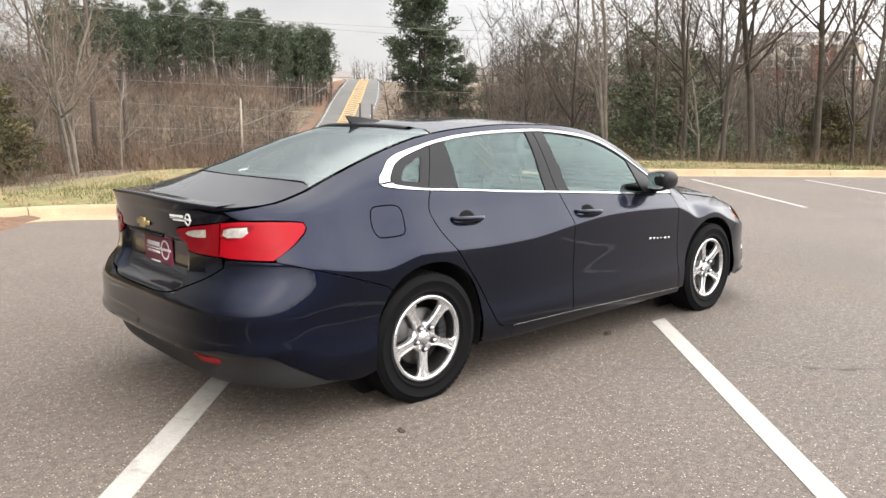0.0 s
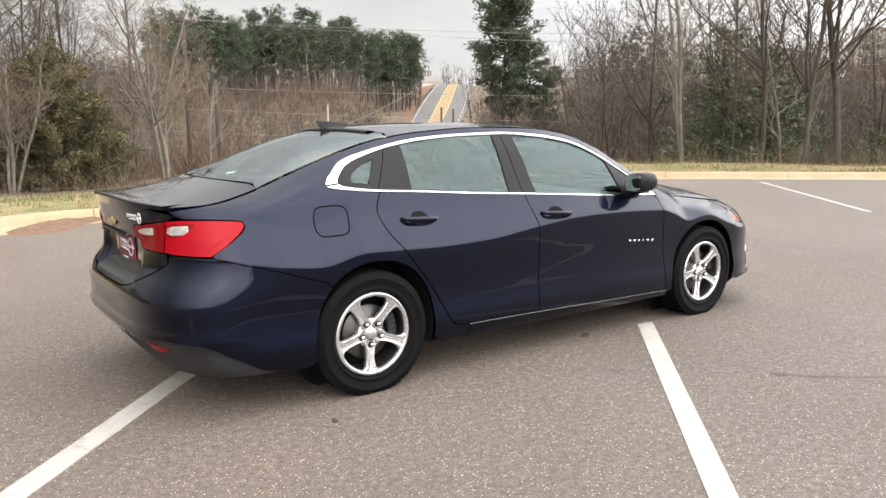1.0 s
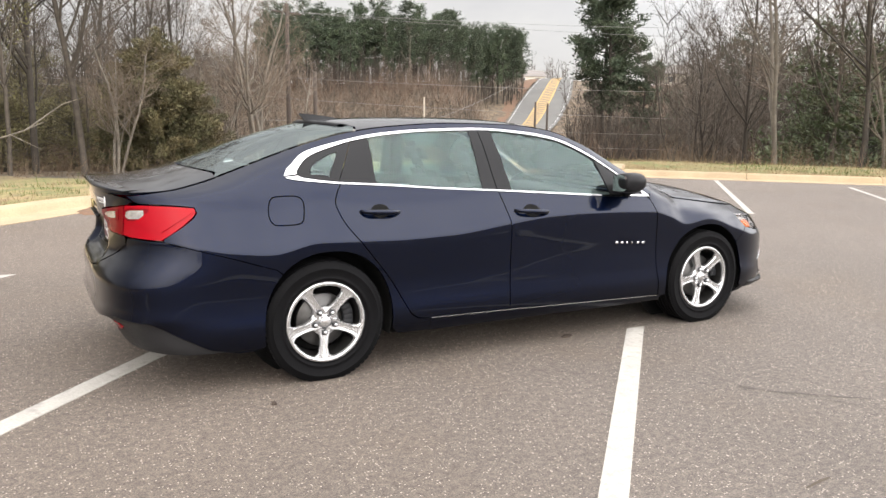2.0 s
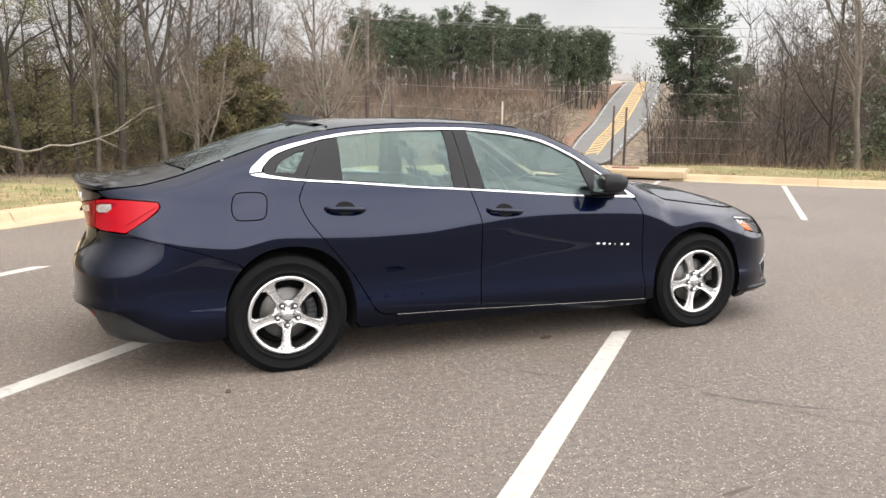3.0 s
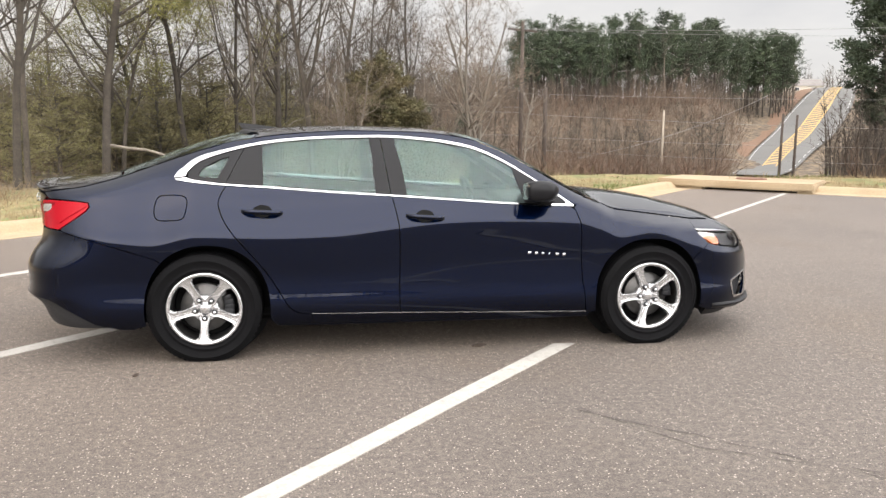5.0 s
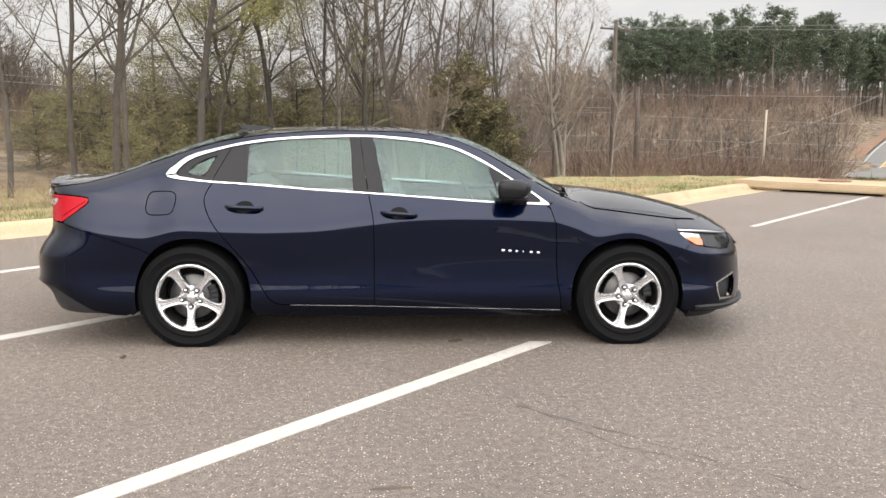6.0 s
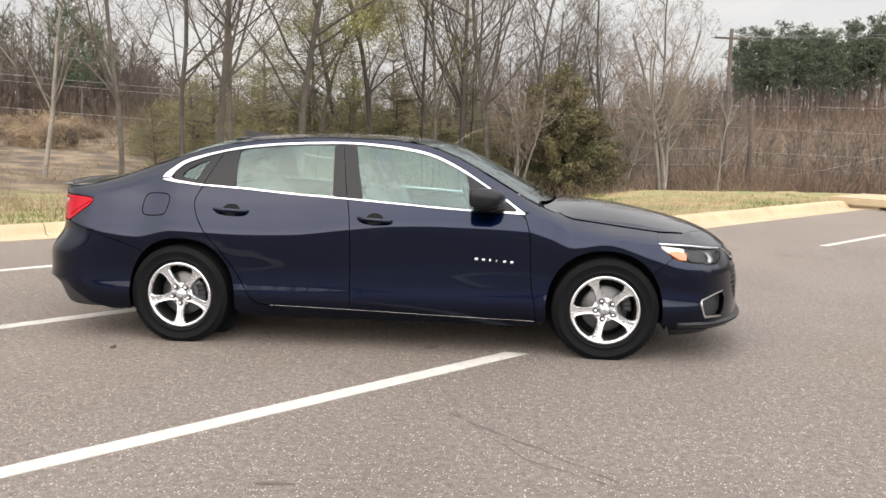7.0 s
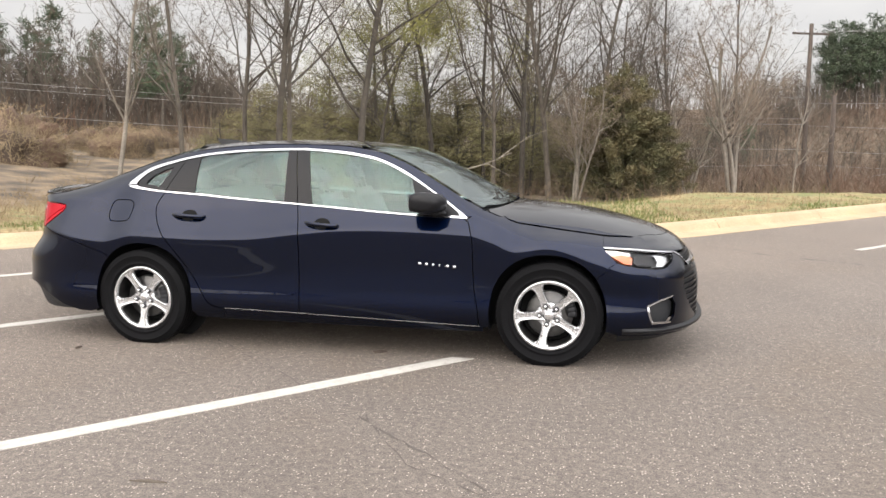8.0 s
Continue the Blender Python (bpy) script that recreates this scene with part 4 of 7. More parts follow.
def build_grass():
    """Straw and green blades on the verge and bank behind the kerb."""
    rng = random.Random(51)
    straw, green = Mesher(), Mesher()
    k = 0
    while k < 46000:
        i = rng.randrange(len(EDGE_FINE))
        q = EDGE_FINE[i] + EDGE_OUT[i] * (0.74 + 7.5 * rng.random() ** 1.5) + np.array((EDGE_OUT[i][1], -EDGE_OUT[i][0])) * rng.uniform(-0.16, 0.16)
        dx, dy = q - HUB
        a = math.degrees(math.atan2(-dx, dy))
        if not -92 < a < 60 or math.hypot(dx, dy) > 40 or math.hypot(dx, dy) < edge_radius(math.atan2(dy, dx)) + 0.3 or np.min(np.hypot(*(EDGE_FINE - q).T)) < 0.73:
            continue
        k += 1
        x, y = q
        z = land(x, y) if math.hypot(dx, dy) > 9 else 0.13
        lush = noise.noise(Vector((x * 0.35, y * 0.35, 5))) > 0.05
        h = rng.uniform(0.03, 0.11) * (1.3 if lush else 1.0) * (2.4 if rng.random() < 0.03 else 1.0)
        d = Vector((rng.uniform(-0.6, 0.6), rng.uniform(-0.6, 0.6), 1)).normalized()
        (green if lush and rng.random() < 0.75 else straw).leaf(Vector((x, y, z - 0.02)), d, rnd_unit(rng), h, 0.006)
    tagged(straw.obj("straw_grass", M_STRAW, None, False), "dry straw-coloured grass behind the kerb", "grass", kind="stuff")
    tagged(green.obj("green_grass", mat("verge_green", (0.105, 0.120, 0.030), 0.9, vary=0.4, scale=3.0), None, False), "short green winter grass behind the kerb", "grass", kind="stuff")


build_grass()


# ---- the car: a dark blue saloon, nose towards +x, standing across two bays ----
def smooth01(a, b, v):
    t = np.clip((v - a) / (b - a), 0, 1)
    return t * t * (3 - 2 * t)


XR0, XF0, PF = -1.75, 1.72, 2.35
SEC = pchip([0.12, 0.17, 0.19, 0.24, 0.29, 0.33, 0.44, 0.55, 0.64, 0.72, 0.785, 0.80, 0.815, 0.86, 0.92, 1.0, 1.08, 1.2],
            [0.80, 0.845, 0.868, 0.890, 0.899, 0.901, 0.892, 0.888, 0.890, 0.8925, 0.8945, 0.8945, 0.888, 0.861, 0.827, 0.785, 0.75, 0.69])
WID = pchip([-2.6, -1.75, -1.4, -0.9, -0.3, 0.4, 0.95, 1.4, 1.75, 2.5], [0.915, 0.915, 0.915, 0.902, 0.900, 0.902, 0.905, 0.915, 0.912, 0.912])
CREASE = pchip([-2.6, -2.2, -1.9, -1.7, -1.45, -1.2, -0.95, -0.65, -0.24, 0.05, 0.3, 0.9, 1.05, 1.2, 1.4, 1.7, 1.9, 2.4],
               [0.80, 0.79, 0.735, 0.715, 0.76, 0.752, 0.745, 0.752, 0.797, 0.825, 0.832, 0.815, 0.775, 0.72, 0.745, 0.66, 0.605, 0.58])
SHOULDER = pchip([-2.6, -2.2, -1.9, -1.6, -1.28, -0.28, 0.45, 0.88, 1.05, 1.2, 1.6, 1.9, 2.5], [0.965, 0.97, 1.0, 1.06, 1.05, 0.985, 0.935, 0.91, 0.87, 0.80, 0.76, 0.73, 0.70])
RAIL_Z = pchip([-2.6, -2.45, -2.2, -2.0, -1.8, -1.6, -1.4, -1.2, -0.9, -0.5, -0.1, 0.2, 0.45, 0.66, 0.9, 1.0, 1.1, 1.2, 1.4, 1.6, 1.77, 1.9, 2.05, 2.2, 2.4],
               [1.015, 1.022, 1.035, 1.075, 1.14, 1.21, 1.275, 1.325, 1.366, 1.388, 1.382, 1.348, 1.262, 1.148, 1.012, 0.965, 0.925, 0.897, 0.878, 0.860, 0.828, 0.806, 0.775, 0.735, 0.68])
RAIL_Y = pchip([-2.6, -2.4, -2.2, -2.0, -1.8, -1.5, -1.2, -0.5, 0.2, 0.45, 0.7, 0.9, 1.05, 1.2, 1.6, 2.0, 2.5],
               [0.80, 0.78, 0.73, 0.66, 0.61, 0.585, 0.575, 0.58, 0.60, 0.64, 0.69, 0.735, 0.75, 0.735, 0.70, 0.69, 0.69])
CENTRE_Z = pchip([-2.6, -2.47, -2.35, -2.2, -2.0, -1.8, -1.6, -1.4, -1.17, -0.96, -0.75, -0.4, -0.1, 0.1, 0.3, 0.5, 0.71, 0.93, 1.06, 1.2, 1.4, 1.6, 1.8, 1.95, 2.05, 2.14, 2.2, 2.4],
                 [1.03, 1.045, 1.058, 1.078, 1.122, 1.195, 1.27, 1.335, 1.386, 1.405, 1.414, 1.419, 1.411, 1.395, 1.365, 1.29, 1.185, 1.062, 0.988, 0.975, 0.957, 0.930, 0.890, 0.853, 0.826, 0.793, 0.763, 0.63])
TAIL_X = pchip([0.12, 0.2, 0.25, 0.34, 0.375, 0.40, 0.425, 0.455, 0.5, 0.58, 0.64, 0.70, 0.73, 0.80, 0.90, 0.98, 1.02, 1.05],
               [-2.30, -2.37, -2.41, -2.45, -2.482, -2.522, -2.526, -2.514, -2.513, -2.518, -2.50, -2.465, -2.452, -2.448, -2.458, -2.475, -2.485, -2.48])
NOSE_X = pchip([0.12, 0.17, 0.21, 0.25, 0.34, 0.45, 0.55, 0.62, 0.68, 0.73, 0.80, 0.90],
               [2.26, 2.32, 2.375, 2.385, 2.385, 2.385, 2.37, 2.337, 2.303, 2.25, 2.145, 1.99])


def tail_power(z):
    """How square the tail's corners are: rounder at the lamps than at the bumper."""
    return 3.0 + 1.1 * smooth01(0.80, 0.52, z)


def section(x, z):
    """Half width of the body before the ends are rounded off."""
    k = WID(x) / 0.905

    def low(v):
        return SEC(v + (0.80 - CREASE(x)) * smooth01(0.34, 0.60, v)) * k
    zs, zr, yr = SHOULDER(x), RAIL_Z(x), RAIL_Y(x)
    ys = low(zs)
    m0 = (low(zs) - low(zs - 0.02)) / 0.02
    h = np.maximum(zr - zs, 0.02)
    t = np.clip((z - zs) / h, 0, 1.15)
    m1 = (1.7 - 0.8 * smooth01(1.05, 1.3, x)) * (yr - ys) / h
    up = (1 + 2 * t) * (1 - t) ** 2 * ys + t * (1 - t) ** 2 * h * m0 + t * t * (3 - 2 * t) * yr + t * t * (t - 1) * h * m1
    return np.where(z <= zs, low(z), up)


def perim(s, z):
    """The body's skin on the near (right) side: s is x along the flank, and runs on round the tail and the nose by angle."""
    s, z = np.asarray(s, float), np.asarray(z, float)
    tb, tf = np.clip(XR0 - s, 0, math.pi / 2), np.clip(s - XF0, 0, math.pi / 2)
    th = np.where(tb > 0, tb, tf)
    p = np.where(tb > 0, tail_power(z), PF)
    ln = (np.abs(np.cos(th)) ** p + np.abs(np.sin(th)) ** p) ** (-1 / p)
    q, yq = np.sin(th) * ln, np.maximum(np.cos(th), 0) * ln
    x = np.where(tb > 0, XR0 - (XR0 - TAIL_X(z)) * q, np.where(tf > 0, XF0 + (NOSE_X(z) - XF0) * q, s))
    y = section(x, z) * yq
    # recess round the number plate
    pocket = smooth01(0.40, 0.345, y) * smooth01(0.625, 0.665, z) * smooth01(0.875, 0.845, z) * (tb > 0.3)
    x = x + pocket * (TAIL_X(z) + 0.055 - x) * (tb > 0.3)
    return np.stack([x, -y, z], -1)


def half(x, z):
    q = np.where(x < XR0, (XR0 - x) / (XR0 - TAIL_X(z)), np.where(x > XF0, (x - XF0) / (NOSE_X(z) - XF0), 0))
    q = np.clip(q, 0, 1)
    p = np.where(x < XR0, tail_power(z), PF)
    return section(x, z) * (1 - q ** p) ** (1 / p)


def topside(x, y):
    """The skin seen from above: bonnet, glass, roof and boot lid."""
    x, y = np.asarray(x, float), np.asarray(y, float)
    zr = RAIL_Z(x)
    ye = np.maximum(half(x, zr), 0.05)
    r = np.clip(np.abs(y) / ye, 0, 1.1)
    z = zr + (CENTRE_Z(x) - zr) * (1 - r ** 2.3)
    return np.stack([x, y, z], -1)


def side_s(x, z):
    """s of a place on the flank."""
    if XR0 <= x <= XF0:
        return x
    if x < XR0:
        q = min(1.0, (XR0 - x) / (XR0 - float(TAIL_X(z))))
        pr = float(tail_power(z))
        return XR0 - math.atan2(q, (1 - q ** pr) ** (1 / pr))
    q = min(1.0, (x - XF0) / (float(NOSE_X(z)) - XF0))
    return XF0 + math.atan2(q, (1 - q ** PF) ** (1 / PF))


def end_s(y, z, tail=True):
    """s of a place on the tail or nose, y metres off the middle."""
    p, x0 = (float(tail_power(z)), XR0) if tail else (PF, XF0)
    s = x0
    for _ in range(12):
        x = float(perim(s, z)[..., 0]) if s != x0 else (-2.3 if tail else 2.2)
        yq = min(1.0, y / float(section(np.array(x), np.array(z))))
        q = (1 - yq ** p) ** (1 / p)
        s = x0 - math.atan2(q, yq) if tail else x0 + math.atan2(q, yq)
    return s


def S(*pts):
    """Flank places (x, z) as chart points."""
    return [(side_s(x, z), z) for x, z in pts]


def RE(*pts):
    """Tail places (y off the middle, z) as chart points."""
    return [(end_s(y, z), z) for y, z in pts]


def FR(*pts):
    return [(end_s(y, z, False), z) for y, z in pts]


def dense(poly, step=0.02, closed=True):
    pts = [np.array(q, float) for q in poly]
    out = []
    n = len(pts)
    for i in range(n if closed else n - 1):
        a, b = pts[i], pts[(i + 1) % n]
        k = max(1, int(np.linalg.norm(b - a) / step))
        out += [a + (b - a) * j / k for j in range(k)]
    if not closed:
        out.append(pts[-1])
    return out


def curve(pts, step=0.02):
    """A smooth open line through points (Catmull-Rom)."""
    p = [np.array(q, float) for q in pts]
    p = [2 * p[0] - p[1]] + p + [2 * p[-1] - p[-2]]
    out = []
    for i in range(1, len(p) - 2):
        a, b, c, d = p[i - 1:i + 3]
        k = max(2, int(np.linalg.norm(c - b) / step))
        for j in range(k):
            t = j / k
            out.append(0.5 * (2 * b + (c - a) * t + (2 * a - 5 * b + 4 * c - d) * t * t + (3 * b - a - 3 * c + d) * t ** 3))
    out.append(p[-2])
    return [tuple(q) for q in out]


def inset(poly, gap):
    pts = np.array(poly)
    area = 0.5 * np.sum(pts[:, 0] * np.roll(pts[:, 1], -1) - np.roll(pts[:, 0], -1) * pts[:, 1])
    if area < 0:
        pts = pts[::-1]
    d = np.roll(pts, -1, 0) - np.roll(pts, 1, 0)
    ln = np.linalg.norm(d, axis=1)[:, None]
    d = d / np.maximum(ln, 1e-9)
    return pts + np.stack([-d[:, 1], d[:, 0]], 1) * gap


def in_poly(px, py, poly):
    inside = np.zeros(px.shape, bool)
    x1, y1 = poly[-1]
    for x2, y2 in poly:
        hit = ((y1 > py) != (y2 > py)) & (px < (x2 - x1) * (py - y1) / (y2 - y1 + 1e-15) + x1)
        inside ^= hit
        x1, y1 = x2, y2
    return inside


def panel_data(outline, chart, step=0.03, gap=0.0032, hem=0.014, offset=0.0, holes=()):
    """Vertices, faces and normals of a sheet cut to an outline on a chart of the body, its rim folded inwards."""
    loops = [inset(dense(outline, min(0.02, step)), gap)] + [inset(dense(h, min(0.02, step)), -gap) for h in holes]
    lo, hi = loops[0].min(0), loops[0].max(0)
    gx, gy = np.meshgrid(np.arange(lo[0], hi[0], step), np.arange(lo[1], hi[1], step))
    gx, gy = gx.ravel() + 1e-4, gy.ravel() + 1e-4
    ok = in_poly(gx, gy, loops[0])
    for h in loops[1:]:
        ok &= ~in_poly(gx, gy, h)
    gx, gy = gx[ok], gy[ok]
    if chart is perim and hi[0] - lo[0] > 0.3:
        # closer points along the waist crease keep it crisp
        wide = np.abs(gy - CREASE(perim(gx, gy)[:, 0])) > 0.026
        gx, gy = gx[wide], gy[wide]
        xs = np.arange(-2.36, 2.2, 0.014)
        zs = CREASE(xs)
        ss = np.array([side_s(float(a), float(b)) for a, b in zip(xs, zs)])
        cx = np.concatenate([ss] * 5)
        cy = np.concatenate([zs + d for d in (-0.016, -0.005, 0.004, 0.012, 0.022)])
        ok = in_poly(cx, cy, loops[0])
        for h in loops[1:]:
            ok &= ~in_poly(cx, cy, h)
        gx, gy = np.concatenate([gx, cx[ok]]), np.concatenate([gy, cy[ok]])
    rim = np.concatenate(loops)
    far = np.array([np.min((rim[:, 0] - a) ** 2 + (rim[:, 1] - b) ** 2) > (0.25 * step) ** 2 for a, b in zip(gx, gy)], bool) if len(gx) else np.zeros(0, bool)
    pts = [Vector(q) for q in rim] + [Vector(q) for q in zip(gx[far], gy[far])]
    edges, k0, rings = [], 0, []
    for lp in loops:
        ring = list(range(k0, k0 + len(lp)))
        edges += [(ring[i], ring[(i + 1) % len(ring)]) for i in range(len(ring))]
        rings.append(ring)
        k0 += len(lp)
    from_cdt = geometry.delaunay_2d_cdt(pts, edges, [], 2 if len(loops) > 1 else 1, 1e-6)
    v2 = np.array([tuple(q) for q in from_cdt[0]])
    tris = [tuple(t) for t in from_cdt[2]]
    if len(loops) > 1:
        c = np.array([v2[list(t)].mean(0) for t in tris])
        keep = in_poly(c[:, 0], c[:, 1], loops[0])
        for h in loops[1:]:
            keep &= ~in_poly(c[:, 0], c[:, 1], h)
        tris = [t for t, k in zip(tris, keep) if k]
    e = 2e-3
    p = chart(v2[:, 0], v2[:, 1])
    nrm = np.cross(chart(v2[:, 0] + e, v2[:, 1]) - chart(v2[:, 0] - e, v2[:, 1]), chart(v2[:, 0], v2[:, 1] + e) - chart(v2[:, 0], v2[:, 1] - e))
    nrm /= np.maximum(np.linalg.norm(nrm, axis=1), 1e-12)[:, None]
    p = p + nrm * offset
    # outward winding
    a, b, c = (p[[t[i] for t in tris]] for i in range(3))
    if np.sum(np.cross(b - a, c - a) * nrm[[t[0] for t in tris]]) < 0:
        tris = [t[::-1] for t in tris]
    verts, normals, faces = p.tolist(), nrm.tolist(), list(tris)
    if hem:
        count = {}
        for t in tris:
            for i in range(3):
                count[(t[i], t[(i + 1) % 3])] = 1
        border = [q for q in count if (q[1], q[0]) not in count]
        for i, j in border:
            q = len(verts)
            side = np.cross(p[j] - p[i], nrm[i])
            side = (side / max(np.linalg.norm(side), 1e-9)).tolist()
            verts += [p[j].tolist(), p[i].tolist(), (p[i] - nrm[i] * hem).tolist(), (p[j] - nrm[j] * hem).tolist()]
            normals += [side] * 4
            faces.append((q, q + 1, q + 2, q + 3))
    return verts, faces, normals


def panel(name, outline, material, parent, chart=perim, label="", mirror=True, **kw):
    """A body panel on the near side and, mirrored, on the far side."""
    verts, faces, normals = panel_data(outline, chart, **kw)
    made = []
    for side in ((1, -1) if mirror else (1,)):
        v = [(x, 0.0 if mirror and abs(y) < 0.004 else y * side, z) for x, y, z in verts]
        nn = [(x, y * side, z) for x, y, z in normals]
        ff = faces if side == 1 else [q[::-1] for q in faces]
        ob = mesh_object(name, v, ff, material, parent, label=label)
        ob.data.normals_split_custom_set_from_vertices(nn)
        made.append(ob)
    return made


# materials of the car
def paint_material():
    """Navy metallic base under clear lacquer."""
    m = mat("dark_blue_paint", (0.0006, 0.0028, 0.0128), 0.36, metal=1.0, coat=1.0)
    b = m.node_tree.nodes["Principled BSDF"]
    b.inputs["Coat IOR"].default_value = 1.31
    return m


def glass_material(name, tint, ior=1.52, sheen=(0.80, 1.0, 0.96)):
    """Tinted glass: what lies behind shows through, with mirror gloss growing at grazing angles."""
    m = bpy.data.materials.new(name)
    m.use_nodes = True
    nt = m.node_tree
    nt.nodes.clear()
    out = nt.nodes.new("ShaderNodeOutputMaterial")
    tr = nt.nodes.new("ShaderNodeBsdfTransparent")
    tr.inputs[0].default_value = (*tint, 1)
    gl = nt.nodes.new("ShaderNodeBsdfGlossy")
    gl.inputs["Roughness"].default_value = 0.01
    gl.inputs[0].default_value = (*sheen, 1)
    fr = nt.nodes.new("ShaderNodeFresnel")
    fr.inputs[0].default_value = ior
    mx = nt.nodes.new("ShaderNodeMixShader")
    nt.links.new(fr.outputs[0], mx.inputs[0])
    nt.links.new(tr.outputs[0], mx.inputs[1])
    nt.links.new(gl.outputs[0], mx.inputs[2])
    nt.links.new(mx.outputs[0], out.inputs[0])
    return m


M_PAINT = paint_material()
M_GLASS = glass_material("window_glass", (0.77, 0.92, 0.89), 1.58)
M_SCREEN = glass_material("screen_glass", (0.74, 0.86, 0.83), 4.0, (0.90, 1.0, 1.0))
M_LENS = glass_material("lamp_glass", (0.97, 0.97, 0.97), 1.2, (1.0, 1.0, 1.0))
M_CHROME = mat("chrome", (0.50, 0.50, 0.51), 0.12, metal=1.0)
M_SATIN = mat("alloy_silver", (0.50, 0.50, 0.505), 0.27, metal=0.8, vary=0.1, scale=8.0)
M_BLACK = mat("gloss_black_trim", (0.007, 0.007, 0.008), 0.3, spec=0.16)
M_PLASTIC = mat("grained_black_plastic", (0.010, 0.0105, 0.012), 0.55, spec=0.25, fine=0.2, fine_scale=200.0, bump=0.2, bump_scale=400.0)
M_VALANCE = mat("grained_grey_plastic", (0.013, 0.013, 0.0142), 0.5, spec=0.3, fine=0.2, fine_scale=200.0, bump=0.2, bump_scale=400.0)
M_RUBBER = mat("tyre_rubber", (0.0035, 0.0035, 0.004), 0.75, spec=0.08, vary=0.25, scale=6.0, fine=0.15, fine_scale=50.0, bump=0.15, bump_scale=120.0)
M_RED = mat("red_lamp_lens", (0.23, 0.0012, 0.006), 0.06, coat=0.0, spec=0.12)
M_REDDARK = mat("dark_red_lamp_lens", (0.13, 0.0012, 0.005), 0.06, coat=0.0, spec=0.12)
M_CLEAR = mat("clear_reflector", (0.52, 0.49, 0.46), 0.2, metal=0.6, vary=0.4, scale=40.0)
M_AMBER = mat("amber_lens", (0.42, 0.10, 0.025), 0.15, coat=0.3)
M_STEEL = mat("brake_disc_steel", (0.10, 0.098, 0.096), 0.42, metal=0.9, vary=0.3, scale=20.0)
M_SEAT = mat("grey_seat_cloth", (0.13, 0.145, 0.15), 0.9, fine=0.15, fine_scale=150.0)
M_CABIN = mat("grey_cabin_plastic", (0.085, 0.09, 0.092), 0.7, fine=0.1, fine_scale=100.0)
M_LINER = mat("pale_headlining", (0.34, 0.34, 0.32), 0.95)
M_PLATE = mat("maroon_plate", (0.13, 0.012, 0.035), 0.4, vary=0.2, scale=10.0)
M_PRINT = mat("white_print", (0.55, 0.55, 0.55), 0.5)
M_GOLD = mat("gold_badge", (0.50, 0.40, 0.20), 0.3, metal=0.9)

car = new("car")
car.location = (0, 0, 0)
tagged(car, "dark blue four-door saloon with silver alloy wheels parked across bays", "car")

# lines shared by the panels
DLO_TOP = curve([(-1.582, 1.100), (-1.566, 1.130), (-1.535, 1.156), (-1.438, 1.224), (-1.214, 1.283), (-1.029, 1.318), (-0.844, 1.338), (-0.659, 1.349), (-0.474, 1.355),
                 (-0.289, 1.356), (-0.104, 1.345), (0.082, 1.325), (0.268, 1.285), (0.455, 1.203), (0.633, 1.094), (0.783, 0.998), (0.888, 0.925)])
DLO_LOW = curve([(-1.582, 1.100), (-1.57, 1.088), (-1.54, 1.081), (-1.469, 1.071), (-1.284, 1.053), (-1.005, 1.034), (-0.645, 1.006), (-0.283, 0.984), (0.08, 0.960), (0.446, 0.935), (0.888, 0.915)])
IN_TOP = curve([(-1.515, 1.108), (-1.502, 1.136), (-1.418, 1.203), (-1.209, 1.269), (-1.025, 1.304), (-0.844, 1.324), (-0.656, 1.336), (-0.402, 1.343), (-0.247, 1.342), (-0.104, 1.331),
                (0.081, 1.310), (0.267, 1.270), (0.454, 1.188), (0.642, 1.077), (0.79, 0.980), (0.846, 0.936)])
IN_LOW = curve([(-1.515, 1.108), (-1.50, 1.094), (-1.45, 1.084), (-1.284, 1.067), (-1.005, 1.048), (-0.645, 1.019), (-0.283, 0.997), (0.08, 0.973), (0.446, 0.948), (0.838, 0.930)])

IN_LOW = [(x, z - 0.0045 * float(smooth01(-1.5, -1.3, x) * smooth01(0.82, 0.6, x))) for x, z in IN_LOW]


def cut(line, lo, hi):
    """The stretch of a line (ordered in x) between two x, with ends put in."""
    xs, zs = np.array([q[0] for q in line]), np.array([q[1] for q in line])
    mid = [q for q in line if lo < q[0] < hi]
    out = list(mid)
    if lo > xs.min():
        out = [(lo, float(np.interp(lo, xs, zs)))] + out
    if hi < xs.max():
        out = out + [(hi, float(np.interp(hi, xs, zs)))]
    return out


def arch(cx, cz, rx, rz, a0, a1, n=36, power=2.2):
    out = []
    for i in range(n + 1):
        a = radians(a0 + (a1 - a0) * i / n)
        c, s = math.cos(a), math.sin(a)
        r = (abs(c) ** power + abs(s) ** power) ** (-1 / power)
        out.append((cx + rx * r * c, cz + rz * r * s))
    return out


ARCH_R = dict(cx=-1.392, cz=0.316, rx=0.363, rz=0.392)
ARCH_F = dict(cx=1.404, cz=0.316, rx=0.364, rz=0.388)
REAR_CUT = curve([(-1.275, 1.053), (-1.298, 1.021), (-1.322, 0.965), (-1.319, 0.924), (-1.294, 0.859), (-1.254, 0.797), (-1.186, 0.713), (-1.118, 0.629), (-1.049, 0.542), (-0.998, 0.462), (-0.945, 0.372), (-0.905, 0.312), (-0.850, 0.284), (-0.78, 0.280)])
MID_CUT = curve([(-0.276, 0.984), (-0.252, 0.875), (-0.240, 0.784), (-0.238, 0.6), (-0.240, 0.4), (-0.239, 0.269)])
FRONT_CUT = curve([(0.888, 0.915), (0.905, 0.87), (0.922, 0.81), (0.930, 0.74), (0.934, 0.60), (0.945, 0.45), (0.965, 0.34), (0.975, 0.237)])
